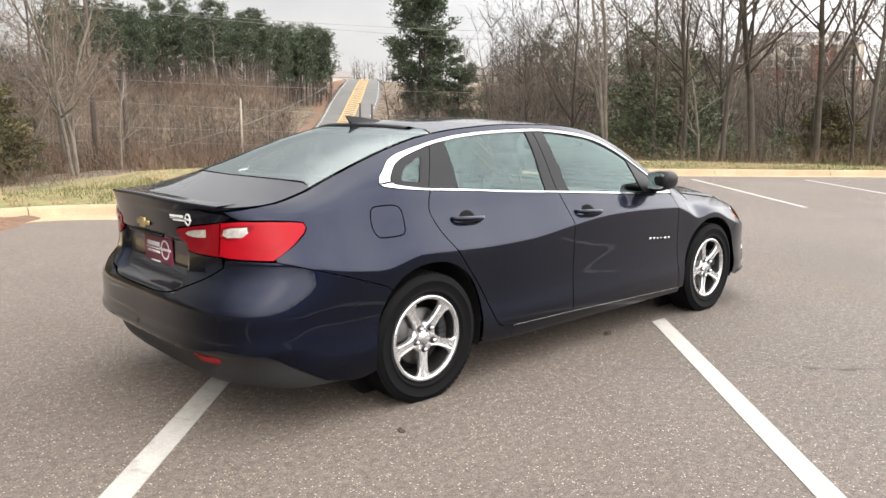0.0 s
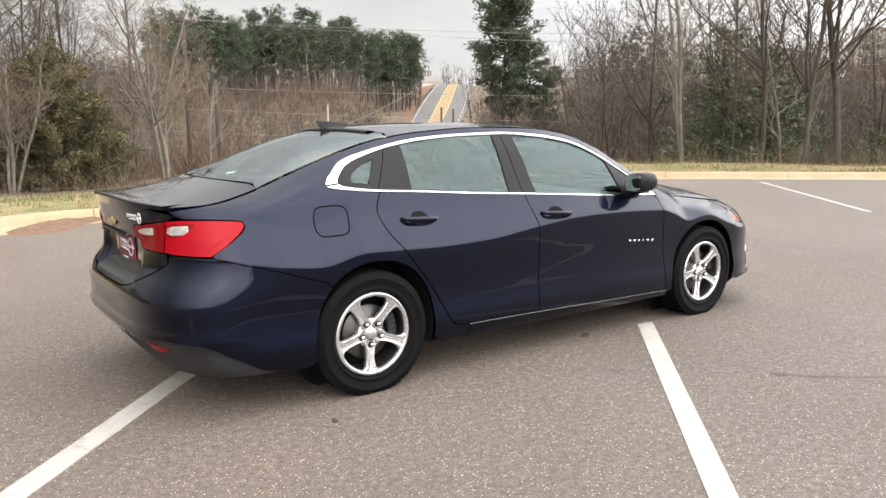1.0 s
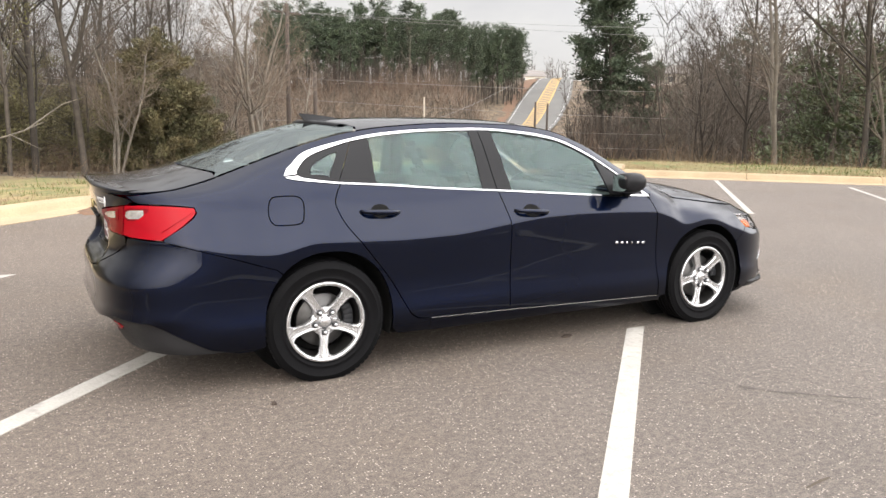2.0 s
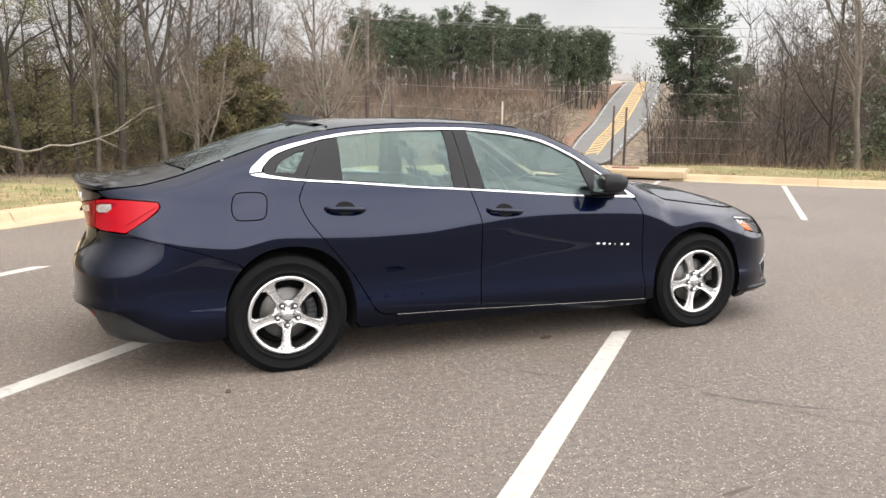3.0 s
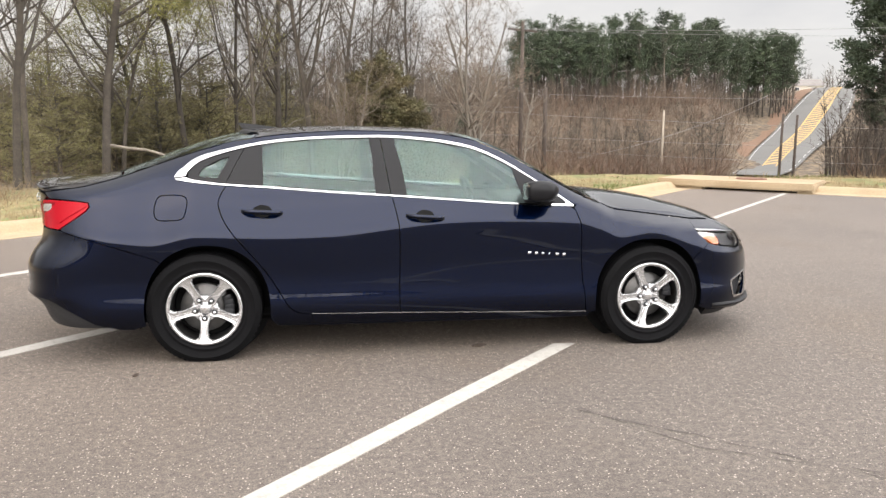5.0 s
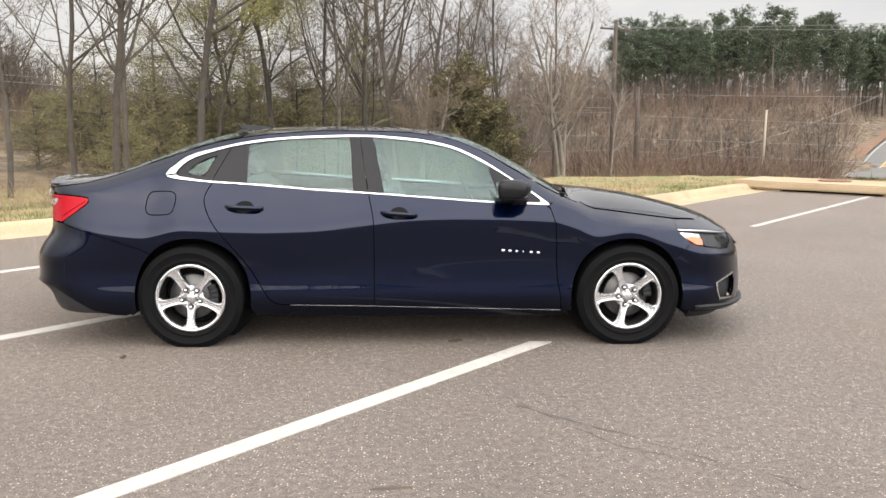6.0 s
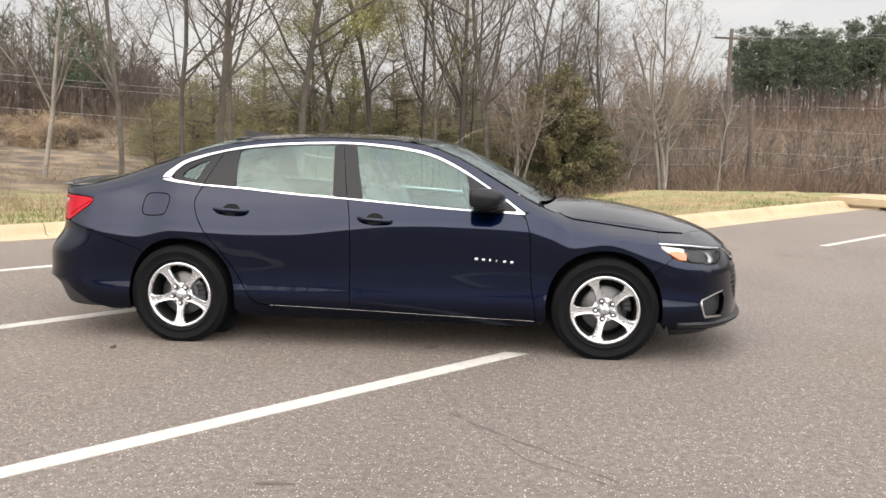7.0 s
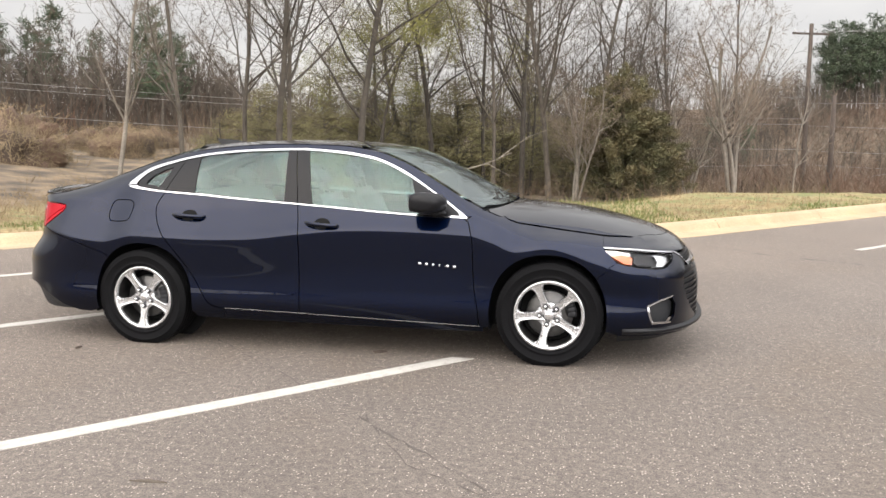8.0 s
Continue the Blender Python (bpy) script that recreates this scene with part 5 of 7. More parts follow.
SILL_TOP = [(-0.78, 0.280), (-0.65, 0.277), (-0.287, 0.270), (-0.239, 0.269), (0.078, 0.260), (0.444, 0.250), (0.849, 0.240), (0.975, 0.237)]
BUMP_SEAM = [(-1.683, 0.632), (-1.742, 0.652), (-1.891, 0.703), (-2.064, 0.755), (-2.215, 0.797)]        # quarter panel over rear bumper
NOSE_SEAM = [(1.712, 0.575), (1.734, 0.594), (1.776, 0.637), (1.817, 0.667)]                                # front wing to front bumper


# doors, below the windows
panel("rear_door", S(*(cut(DLO_LOW, -1.275, -0.276)[::-1])) + S(*REAR_CUT[1:]) + S((-0.65, 0.277), (-0.287, 0.270)) + S(*MID_CUT[::-1][:-1]), M_PAINT, car, label="dark blue painted rear door")
panel("front_door", S(*(cut(DLO_LOW, -0.276, 0.888)[::-1])) + S(*MID_CUT[1:]) + S(*SILL_TOP[4:-1]) + S(*FRONT_CUT[::-1][:-1]), M_PAINT, car, label="dark blue painted front door")
# quarter panel with the C-pillar and the roof side rail
rail = [(float(x), float(RAIL_Z(x)) - 0.002) for x in np.arange(-2.18, 0.985, 0.04)]
quarter = S(*DLO_TOP[::-1]) + S(*cut(DLO_LOW, -1.582, -1.275)[1:]) + S(*REAR_CUT[1:])
quarter += S((-0.781, 0.199), (-0.985, 0.205), (-1.028, 0.245)) + S(*[q for q in arch(a0=-6, a1=134, **ARCH_R)]) + S(*BUMP_SEAM)
quarter += S((-2.215, 0.815), (-2.128, 0.868), (-2.068, 0.912), (-2.052, 0.934), (-2.06, 0.958), (-2.12, 0.966), (-2.20, 0.972)) + RE((0.66, 0.973), (0.63, 0.985))
quarter += RE((0.60, 1.01)) + S(*rail[1:]) + S((0.96, 0.955), (0.92, 0.93))
FLAP = S(*curve([(-1.592, 0.999), (-1.53, 0.995), (-1.503, 0.968), (-1.510, 0.90), (-1.53, 0.862), (-1.60, 0.853), (-1.672, 0.858), (-1.692, 0.90), (-1.685, 0.955), (-1.662, 0.992), (-1.592, 0.999)])[:-1])
panel("quarter_panel", quarter, M_PAINT, car, label="dark blue rear wing, window pillar and roof rail", holes=[FLAP])
panel("fuel_flap", FLAP, M_PAINT, car, hem=0.01, label="dark blue fuel flap")
# black sheet added behind the flap's gap, painted as its shade
panel("inner_shell", S((-1.75, 1.02), (-1.75, 0.83), (-1.46, 0.83), (-1.46, 1.02)), M_DARK, car, offset=-0.02, gap=0, hem=0, step=0.06)
# sill
panel("sill", S(*SILL_TOP) + S((1.0, 0.232), (1.0, 0.198), (0.4, 0.194), (-0.3, 0.196), (-0.783, 0.199)), M_PAINT, car, gap=0.0015, hem=0.012)
# front wing
SHUT = curve([(1.08, 0.930), (1.112, 0.926), (1.145, 0.908), (1.20, 0.887), (1.30, 0.873), (1.422, 0.857), (1.53, 0.843), (1.641, 0.829), (1.738, 0.816), (1.80, 0.811), (1.852, 0.808), (1.905, 0.803)])   # bonnet over wing
wing = S((0.897, 0.918), (0.955, 0.972)) + S(*[(float(x), float(RAIL_Z(x)) - 0.002) for x in np.arange(1.0, 1.08, 0.025)]) + S(*[q for q in SHUT if q[0] < 1.735]) + S((1.735, 0.816), (1.735, 0.757))
wing += S((1.763, 0.721), (1.800, 0.690)) + S(*NOSE_SEAM[::-1])
wing += S(*[q for q in arch(a0=37.5, a1=192, **ARCH_F)]) + S((1.0, 0.225), (0.980, 0.24)) + S(*FRONT_CUT[::-1][1:])
panel("front_wing", wing, M_PAINT, car, label="dark blue front wing over the wheel")

# bumpers
rb = S(*BUMP_SEAM) + RE((0.66, 0.803), (0.62, 0.80)) + RE(*curve([(0.615, 0.765), (0.54, 0.715), (0.44, 0.668), (0.34, 0.632), (0.22, 0.618), (0.0003, 0.615)], 0.03))
rb += RE((0.0003, 0.372), (0.3, 0.382), (0.55, 0.405), (0.70, 0.425)) + S((-2.30, 0.40), (-2.2, 0.345), (-2.03, 0.250), (-1.90, 0.215), (-1.82, 0.212)) + S(*[q for q in arch(a0=192, a1=134.5, **ARCH_R)])
panel("rear_bumper", rb, M_PAINT, car, gap=0.0012, label="dark blue painted rear bumper")
val = RE((0.0003, 0.368), (0.3, 0.378), (0.55, 0.401), (0.70, 0.420)) + S((-2.30, 0.394), (-2.2, 0.338), (-2.03, 0.243), (-1.95, 0.222)) + S((-2.15, 0.222)) + RE((0.66, 0.235), (0.5, 0.225), (0.3, 0.215), (0.0003, 0.21))
panel("valance", val, M_VALANCE, car, offset=-0.012, gap=0.0, hem=0.03, label="grey-black textured lower rear valance")
panel("reflector", RE((0.43, 0.352), (0.62, 0.368), (0.635, 0.345), (0.60, 0.327), (0.47, 0.317)), M_RED, car, offset=-0.006, hem=0.01, step=0.02, label="red bumper reflector")
GRILLE_EDGE = FR((0.553, 0.704), (0.520, 0.676), (0.505, 0.637), (0.575, 0.598), (0.618, 0.55), (0.625, 0.49), (0.60, 0.43), (0.52, 0.33), (0.40, 0.268))
fb = S(*NOSE_SEAM) + S((1.877, 0.650), (1.944, 0.637), (2.046, 0.620), (2.115, 0.623), (2.157, 0.652)) + FR((0.585, 0.70))
fb += GRILLE_EDGE + FR((0.0003, 0.262), (0.0003, 0.20), (0.45, 0.195), (0.65, 0.205)) + S((1.95, 0.215), (1.84, 0.215), (1.772, 0.24))
fb += S(*[q for q in arch(a0=-11, a1=37, **ARCH_F)])
fog = S((2.018, 0.397), (2.09, 0.425), (2.16, 0.446), (2.185, 0.40), (2.180, 0.33), (2.155, 0.290), (2.045, 0.298), (2.025, 0.355))
panel("front_bumper", fb, M_PAINT, car, gap=0.0012, holes=[fog], label="dark blue painted front bumper")
panel("fog_pocket", inset(fog, -0.01).tolist(), M_PLASTIC, car, offset=-0.035, hem=0, step=0.02)
panel("fog_trim", S((2.168, 0.455), (2.088, 0.436), (2.006, 0.404), (2.013, 0.355), (2.033, 0.297), (2.045, 0.300), (2.025, 0.355), (2.019, 0.398), (2.09, 0.425), (2.165, 0.446)), M_CHROME, car, offset=0.004, hem=0.008, gap=0, step=0.02, label="chrome frame of the lower intake")
panel("fog_trim", S((2.036, 0.304), (2.150, 0.296), (2.158, 0.289), (2.150, 0.286), (2.034, 0.288)), M_CHROME, car, offset=0.008, hem=0.012, gap=0, step=0.02)
panel("grille", GRILLE_EDGE + FR((0.0003, 0.262), (0.0003, 0.685), (0.25, 0.69)), M_PLASTIC, car, offset=-0.03, gap=0, hem=0.03, label="black front grille")


def nose_loft(name, s0, s1, ring, material, n=40, label=""):
    """A strip swept round the nose: ring gives (out from the skin, height) of its section at a share of the way."""
    verts, faces, m = [], [], 0
    for i in range(n + 1):
        t = i / n
        s = s0 + (s1 - s0) * t
        pts = ring(t)
        m = len(pts)
        for out, z in pts:
            p, q = perim(s, z), perim(s + 2e-3, z) - perim(s - 2e-3, z)
            nn = np.array([-q[1], q[0], 0.0]) / max(1e-9, math.hypot(q[0], q[1]))
            if nn[0] * 1.0 - nn[1] * 1.0 < 0:
                nn = -nn
            verts.append(tuple(p + nn * out))
    for i in range(n):
        for k in range(m):
            faces.append((i * m + k, i * m + (k + 1) % m, (i + 1) * m + (k + 1) % m, (i + 1) * m + k))
    for sd in (1, -1):
        mesh_object(name, [(x, y * sd, z) for x, y, z in verts], faces if sd == 1 else [q[::-1] for q in faces], material, car, smooth=False, label=label)


# grille bars, set back in the opening
for z in (0.295, 0.325, 0.36, 0.395, 0.43, 0.465, 0.50, 0.535, 0.57, 0.648, 0.662, 0.676):
    edge = float(np.interp(z, [0.268, 0.33, 0.43, 0.49, 0.55, 0.598, 0.637, 0.676, 0.704], [0.40, 0.52, 0.60, 0.625, 0.618, 0.575, 0.505, 0.52, 0.553])) - 0.01
    nose_loft("grille_bar", end_s(edge, z, False), end_s(0.0, z, False), lambda t, z=z: [(-0.022, z - 0.005), (-0.006, z - 0.004), (-0.006, z + 0.004), (-0.022, z + 0.005)], M_BLACK, 18)
nose_loft("grille_trim", end_s(0.51, 0.625, False), end_s(0.0, 0.625, False), lambda t: [(-0.015, 0.612), (0.010, 0.617), (0.010, 0.632), (-0.015, 0.637)], M_CHROME, 24, "chrome bar across the grille")
panel("grille_trim", FR((0.580, 0.706), (0.556, 0.706), (0.523, 0.678), (0.508, 0.640), (0.520, 0.634), (0.535, 0.672)), M_CHROME, car, offset=0.005, gap=0, hem=0.015, step=0.02)
nose_loft("front_lip", side_s(1.86, 0.24), end_s(0.0, 0.24, False), lambda t: [(0.0, 0.262 + 0.004 * t), (0.004 + 0.020 * min(1, 4 * t), 0.247 + 0.01 * t), (0.004 + 0.022 * min(1, 4 * t), 0.236 + 0.004 * t), (0.0, 0.222)], M_BLACK, 40, "gloss black front lip")
panel("under_lip", S((1.84, 0.205), (1.95, 0.203)) + FR((0.65, 0.195), (0.45, 0.185), (0.0003, 0.18), (0.0003, 0.14), (0.5, 0.14)) + S((1.98, 0.14), (1.84, 0.14)), M_PLASTIC, car, offset=-0.03, gap=0, hem=0.05)
LAMP_TOP = S((1.735, 0.757), (1.830, 0.750), (1.944, 0.740), (2.038, 0.727)) + FR((0.568, 0.709))
nose_cap = S((1.735, 0.762), (1.830, 0.753), (1.944, 0.743), (2.038, 0.730)) + FR((0.568, 0.712), (0.45, 0.704), (0.25, 0.696), (0.0003, 0.692))
FRONT_B = [(1.925, 0.615), (1.945, 0.59), (1.972, 0.55), (2.005, 0.49), (2.07, 0.40), (2.115, 0.3), (2.144, 0.2), (2.158, 0.1), (2.163, 0.0003)]      # bonnet's front edge


def nose_height(x, y):
    """Height at which the nose is met at a place of the plan."""
    lo, hi = 0.70, 0.84
    for _ in range(24):
        m = (lo + hi) / 2
        lo, hi = (m, hi) if float(perim(end_s(y, m, False), m)[0]) > x else (lo, m)
    return lo


nose_cap += FR(*[(y, nose_height(x + 0.004, y)) for x, y in FRONT_B[::-1]]) + S((1.905, 0.800), (1.852, 0.805), (1.80, 0.808), (1.735, 0.813))


def nose_chart(s, z):
    """The nose below, running into the bonnet's surface above."""
    p = perim(s, z)
    p[..., 2] = np.minimum(p[..., 2], topside(p[..., 0], p[..., 1])[..., 2] + 0.0005)
    return p


panel("nose_cap", nose_cap, M_PAINT, car, chart=nose_chart, gap=0.001, hem=0.02, step=0.02, label="dark blue panel over the headlamps")
# headlamps
lamp_out = S((1.737, 0.755), (1.763, 0.724), (1.820, 0.683), (1.877, 0.657), (1.944, 0.643), (2.046, 0.626), (2.111, 0.629), (2.150, 0.656)) + LAMP_TOP[::-1][:-1]
for ob in panel("headlamp", lamp_out, M_LENS, car, gap=0.001, hem=0.004, label="clear headlamp with amber corner"):
    ob.visible_shadow = False
lamp_in = inset(dense(lamp_out), 0.004).tolist()
panel("headlamp_housing", lamp_in, M_BLACK, car, offset=-0.035, gap=0, hem=0)
panel("lamp_reflector", S((1.745, 0.747), (1.83, 0.738), (1.90, 0.725), (1.905, 0.706), (1.85, 0.716), (1.79, 0.708)), M_CLEAR, car, offset=-0.016, gap=0, hem=0.02, step=0.02)
panel("indicator", S((1.790, 0.706), (1.85, 0.715), (1.90, 0.703), (1.916, 0.690), (1.912, 0.657), (1.865, 0.663), (1.820, 0.690)), M_AMBER, car, offset=-0.010, gap=0, hem=0.02, step=0.02, label="amber indicator lens")
panel("lamp_bezel", S((2.045, 0.706), (2.09, 0.70), (2.128, 0.69), (2.135, 0.66), (2.112, 0.638), (2.062, 0.642), (2.075, 0.665)), M_CHROME, car, offset=-0.014, gap=0, hem=0.02, step=0.02, label="bright reflector of the headlamp")
panel("lamp_shroud", S((1.925, 0.708), (1.98, 0.71), (2.03, 0.704), (2.055, 0.668), (2.04, 0.645), (1.95, 0.652), (1.925, 0.67)), M_PLASTIC, car, offset=-0.018, gap=0, hem=0.02, step=0.02)
panel("lamp_strip", S((1.733, 0.7575), (1.830, 0.7505), (1.944, 0.7405), (2.038, 0.7275)) + FR((0.568, 0.7095), (0.578, 0.700)) + S((2.036, 0.722), (1.942, 0.735), (1.830, 0.745), (1.745, 0.750)), M_CHROME, car, offset=0.002, gap=0, hem=0.006, step=0.02, label="chrome strip over the headlamp")

# tail lamps
tl_out = S((-2.056, 0.934), (-2.062, 0.956), (-2.12, 0.963), (-2.20, 0.968)) + RE((0.66, 0.970), (0.592, 0.963)) + RE((0.592, 0.815), (0.64, 0.808)) + S((-2.225, 0.803), (-2.19, 0.825), (-2.13, 0.866), (-2.072, 0.912))
panel("tail_lamp", tl_out, M_RED, car, offset=0.004, gap=0.002, hem=0.03, step=0.02, label="red outer tail lamp lens")
tl_in = RE((0.588, 0.962), (0.45, 0.940), (0.34, 0.922), (0.328, 0.908), (0.36, 0.86), (0.40, 0.826), (0.45, 0.818), (0.588, 0.812))
panel("boot_lamp", tl_in, M_REDDARK, car, offset=0.004, gap=0.002, hem=0.03, step=0.02, label="red inner tail lamp lens")
panel("tail_lamp_wedge", S((-2.07, 0.934), (-2.08, 0.946)) + RE((0.71, 0.945), (0.66, 0.89), (0.665, 0.87)) + S((-2.22, 0.84)), M_RED, car, offset=0.008, gap=0, hem=0.006, step=0.02)
panel("lamp_frame", RE((0.551, 0.938), (0.459, 0.931), (0.404, 0.921), (0.384, 0.904), (0.410, 0.885), (0.484, 0.881), (0.551, 0.885)), M_REDDARK, car, offset=0.006, gap=0, hem=0.006, step=0.02)
panel("lamp_frame", RE((0.699, 0.953), (0.626, 0.952), (0.594, 0.941), (0.590, 0.901), (0.620, 0.887), (0.690, 0.891), (0.712, 0.920)), M_REDDARK, car, offset=0.006, gap=0, hem=0.006, step=0.02)
panel("reversing_lamp", RE((0.526, 0.930), (0.459, 0.923), (0.417, 0.914), (0.404, 0.904), (0.423, 0.895), (0.484, 0.892), (0.526, 0.896)), M_CLEAR, car, offset=0.009, gap=0, hem=0.006, step=0.02, label="clear reversing lamp window")
panel("reversing_lamp", RE((0.685, 0.944), (0.632, 0.941), (0.608, 0.933), (0.604, 0.909), (0.626, 0.898), (0.678, 0.902), (0.692, 0.920)), M_CLEAR, car, offset=0.009, gap=0, hem=0.006, step=0.02, label="clear signal lamp window")

# boot lid, back face
boot = RE((0.0003, 1.018), (0.3, 1.018), (0.5, 1.012), (0.60, 0.998), (0.625, 0.985), (0.60, 0.966), (0.45, 0.944), (0.34, 0.926), (0.322, 0.908), (0.355, 0.86), (0.397, 0.822), (0.45, 0.814), (0.60, 0.808))
boot += RE(*curve([(0.612, 0.768), (0.535, 0.718), (0.435, 0.672), (0.335, 0.636), (0.22, 0.622), (0.0003, 0.619)], 0.03))
panel("boot_face", boot, M_PAINT, car, step=0.02, gap=0.0012, label="dark blue boot lid face")


# upper panels, on the chart from above: (x, y)
def edge_y(x, d=0.0):
    return float(half(np.array(float(x)), RAIL_Z(float(x)))) - d


def upper(name, xs_side, front, back, material, label="", d=0.003, **kw):
    """A panel bounded by the rails on both sides, and by lines x(y) at its front and back."""
    n = 16
    right = [(x, -edge_y(x, d)) for x in xs_side]
    left = [(x, -y) for x, y in right[::-1]]
    y0, y1 = right[-1][1], left[0][1]
    f = [(float(front(y)), float(y)) for y in np.linspace(y0, y1, n)[1:-1]]
    y2, y3 = left[-1][1], right[0][1]
    b = [(float(back(y)), float(y)) for y in np.linspace(y2, y3, n)[1:-1]]
    return panel(name, right + f + left + b, material, car, chart=topside, mirror=False, label=label, **kw)


upper("roof", list(np.arange(-1.12, 0.17, 0.05)), lambda y: 0.30 - 0.28 * (y / 0.6) ** 2, lambda y: -1.20 + 0.15 * (y / 0.58) ** 2, M_PAINT, "dark blue roof", step=0.05)
upper("windscreen", list(np.arange(0.18, 0.985, 0.04)), lambda y: 1.10 - 0.16 * (y / 0.75) ** 2, lambda y: 0.305 - 0.28 * (y / 0.6) ** 2, M_SCREEN, "tinted windscreen", d=0.02, step=0.05, hem=0)[0].visible_shadow = False
upper("rear_window", list(np.arange(-1.93, -1.12, 0.04)), lambda y: -1.205 + 0.15 * (y / 0.58) ** 2, lambda y: -1.99 + 0.10 * (y / 0.6) ** 2, M_SCREEN, "tinted sloping rear window", d=0.006, step=0.05, hem=0)[0].visible_shadow = False
upper("boot_lid", list(np.arange(-2.40, -1.90, 0.03)), lambda y: -1.995 + 0.10 * (y / 0.62) ** 2, lambda y: float(perim(end_s(abs(y), 1.016), 1.016)[0]) + 0.002, M_PAINT, "dark blue boot lid with a raised lip", step=0.03)
# bonnet: the top sheet and its flanks down to the shut line, in one mesh
rail_b = [(float(x), edge_y(x)) for x in np.arange(1.02, 1.93, 0.03)]
front_b = FRONT_B[1:-1] + [(2.163, 0.0)]
back_b = [(1.115 - 0.12 * (y / 0.74) ** 2, y) for y in np.linspace(0.70, -0.70, 15)]
top_b = [(x, -y) for x, y in rail_b + front_b] + [(x, y) for x, y in front_b[::-1][1:] + rail_b[::-1]] + back_b
bv, bf, bn = panel_data(top_b, topside, step=0.03, gap=0.0, hem=0.012)
flank_b = S(*[(x, z + 0.005) for x, z in SHUT if x > 1.11]) + S((1.93, 0.8015)) + S(*[(x, float(RAIL_Z(x)) + 0.0005) for x, _ in rail_b[::-1] if x > 1.11])
fv, ff, fn = panel_data(flank_b, perim, step=0.03, gap=0.0, hem=0.010)
for sd in (1, -1):
    k0 = len(bv)
    bv += [[x, y * sd, z] for x, y, z in fv]
    bn += [[x, y * sd, z] for x, y, z in fn]
    bf += [tuple(i + k0 for i in (q if sd == 1 else q[::-1])) for q in ff]
bonnet = mesh_object("bonnet", bv, bf, M_PAINT, car, label="dark blue bonnet")
bonnet.data.normals_split_custom_set_from_vertices(bn)

# windows and bright trim of the flanks
panel("window_trim", S(*DLO_TOP) + S((0.888, 0.918), (0.838, 0.934)) + S(*IN_TOP[::-1][1:]), M_CHROME, car, offset=0.004, gap=0.0005, hem=0.012, step=0.02, label="polished chrome window surround")
panel("belt_trim", S(*DLO_LOW[1:]) + S((0.888, 0.919), (0.838, 0.931)) + S(*IN_LOW[::-1][1:-1]), M_CHROME, car, offset=0.004, gap=0.0005, hem=0.012, step=0.02, label="polished chrome belt strip")


def between(lo_x0, lo_x1, hi_x0, hi_x1):
    """The field inside the trim between two leaning edges, given by their feet and heads."""
    return S(*cut(IN_LOW, lo_x0, lo_x1)) + S(*cut(IN_TOP, hi_x0, hi_x1)[::-1])


tail_piece = S(*cut(IN_LOW, -1.505, -1.285)) + S(*cut(IN_TOP, -1.505, -1.175)[::-1][:-1])
qglass = S((-1.438, 1.108), (-1.395, 1.106), (-1.332, 1.098), (-1.305, 1.15), (-1.262, 1.225), (-1.33, 1.203), (-1.40, 1.165), (-1.436, 1.13))
panel("pillar_trim", tail_piece, M_BLACK, car, offset=-0.002, gap=0.001, hem=0.01, step=0.02, holes=[qglass])
for nm, shape in (("quarter_window", inset(qglass, -0.01).tolist()), ("rear_window_side", between(-1.07, -0.37, -1.075, -0.395)), ("front_window_side", between(-0.18, 0.60, -0.255, 0.52))):
    for ob in panel(nm, shape, M_GLASS, car, offset=-0.008, gap=-0.004, hem=0.004, label="tinted side window"):
        ob.visible_shadow = False
panel("pillar_trim", between(-1.282, -1.06, -1.172, -1.062), M_BLACK, car, offset=-0.002, gap=0.001, hem=0.01, step=0.02)
panel("pillar_trim", between(-0.378, -0.282, -0.402, -0.338), M_BLACK, car, offset=-0.002, gap=0.001, hem=0.01, step=0.02)
panel("pillar_trim", between(-0.278, -0.174, -0.334, -0.247), M_BLACK, car, offset=-0.002, gap=0.001, hem=0.01, step=0.02)
panel("mirror_sail", between(0.57, 0.838, 0.50, 0.838), M_BLACK, car, offset=-0.002, gap=0.001, hem=0.01, step=0.02)
panel("sill_strip", S(*SILL_TOP) + S(*[(x, z - 0.0022) for x, z in SILL_TOP[::-1]]), M_SATIN, car, offset=0.003, gap=0, hem=0.004, step=0.02, label="thin bright strip along the sill")
# black sheets added behind the panel gaps, painted as their shade
panel("inner_shell", S((-1.35, 1.04), (-1.32, 0.80), (-1.0, 0.5), (-0.85, 0.27), (0.97, 0.235), (1.0, 0.6), (0.95, 0.9), (0.4, 0.93), (-0.6, 0.99)), M_DARK, car, offset=-0.02, gap=0, hem=0, step=0.06)
panel("inner_shell", S((-1.72, 0.66), (-1.95, 0.70), (-2.2, 0.77)) + RE((0.6, 0.79), (0.003, 0.79), (0.003, 0.45), (0.5, 0.45)) + S((-2.2, 0.40), (-1.85, 0.24)), M_DARK, car, offset=-0.07, gap=0, hem=0, step=0.06)
panel("inner_shell", S((1.72, 0.62), (1.9, 0.76)) + FR((0.5, 0.72), (0.003, 0.72), (0.003, 0.3), (0.5, 0.3)) + S((1.85, 0.3)), M_DARK, car, offset=-0.05, gap=0, hem=0, step=0.06)


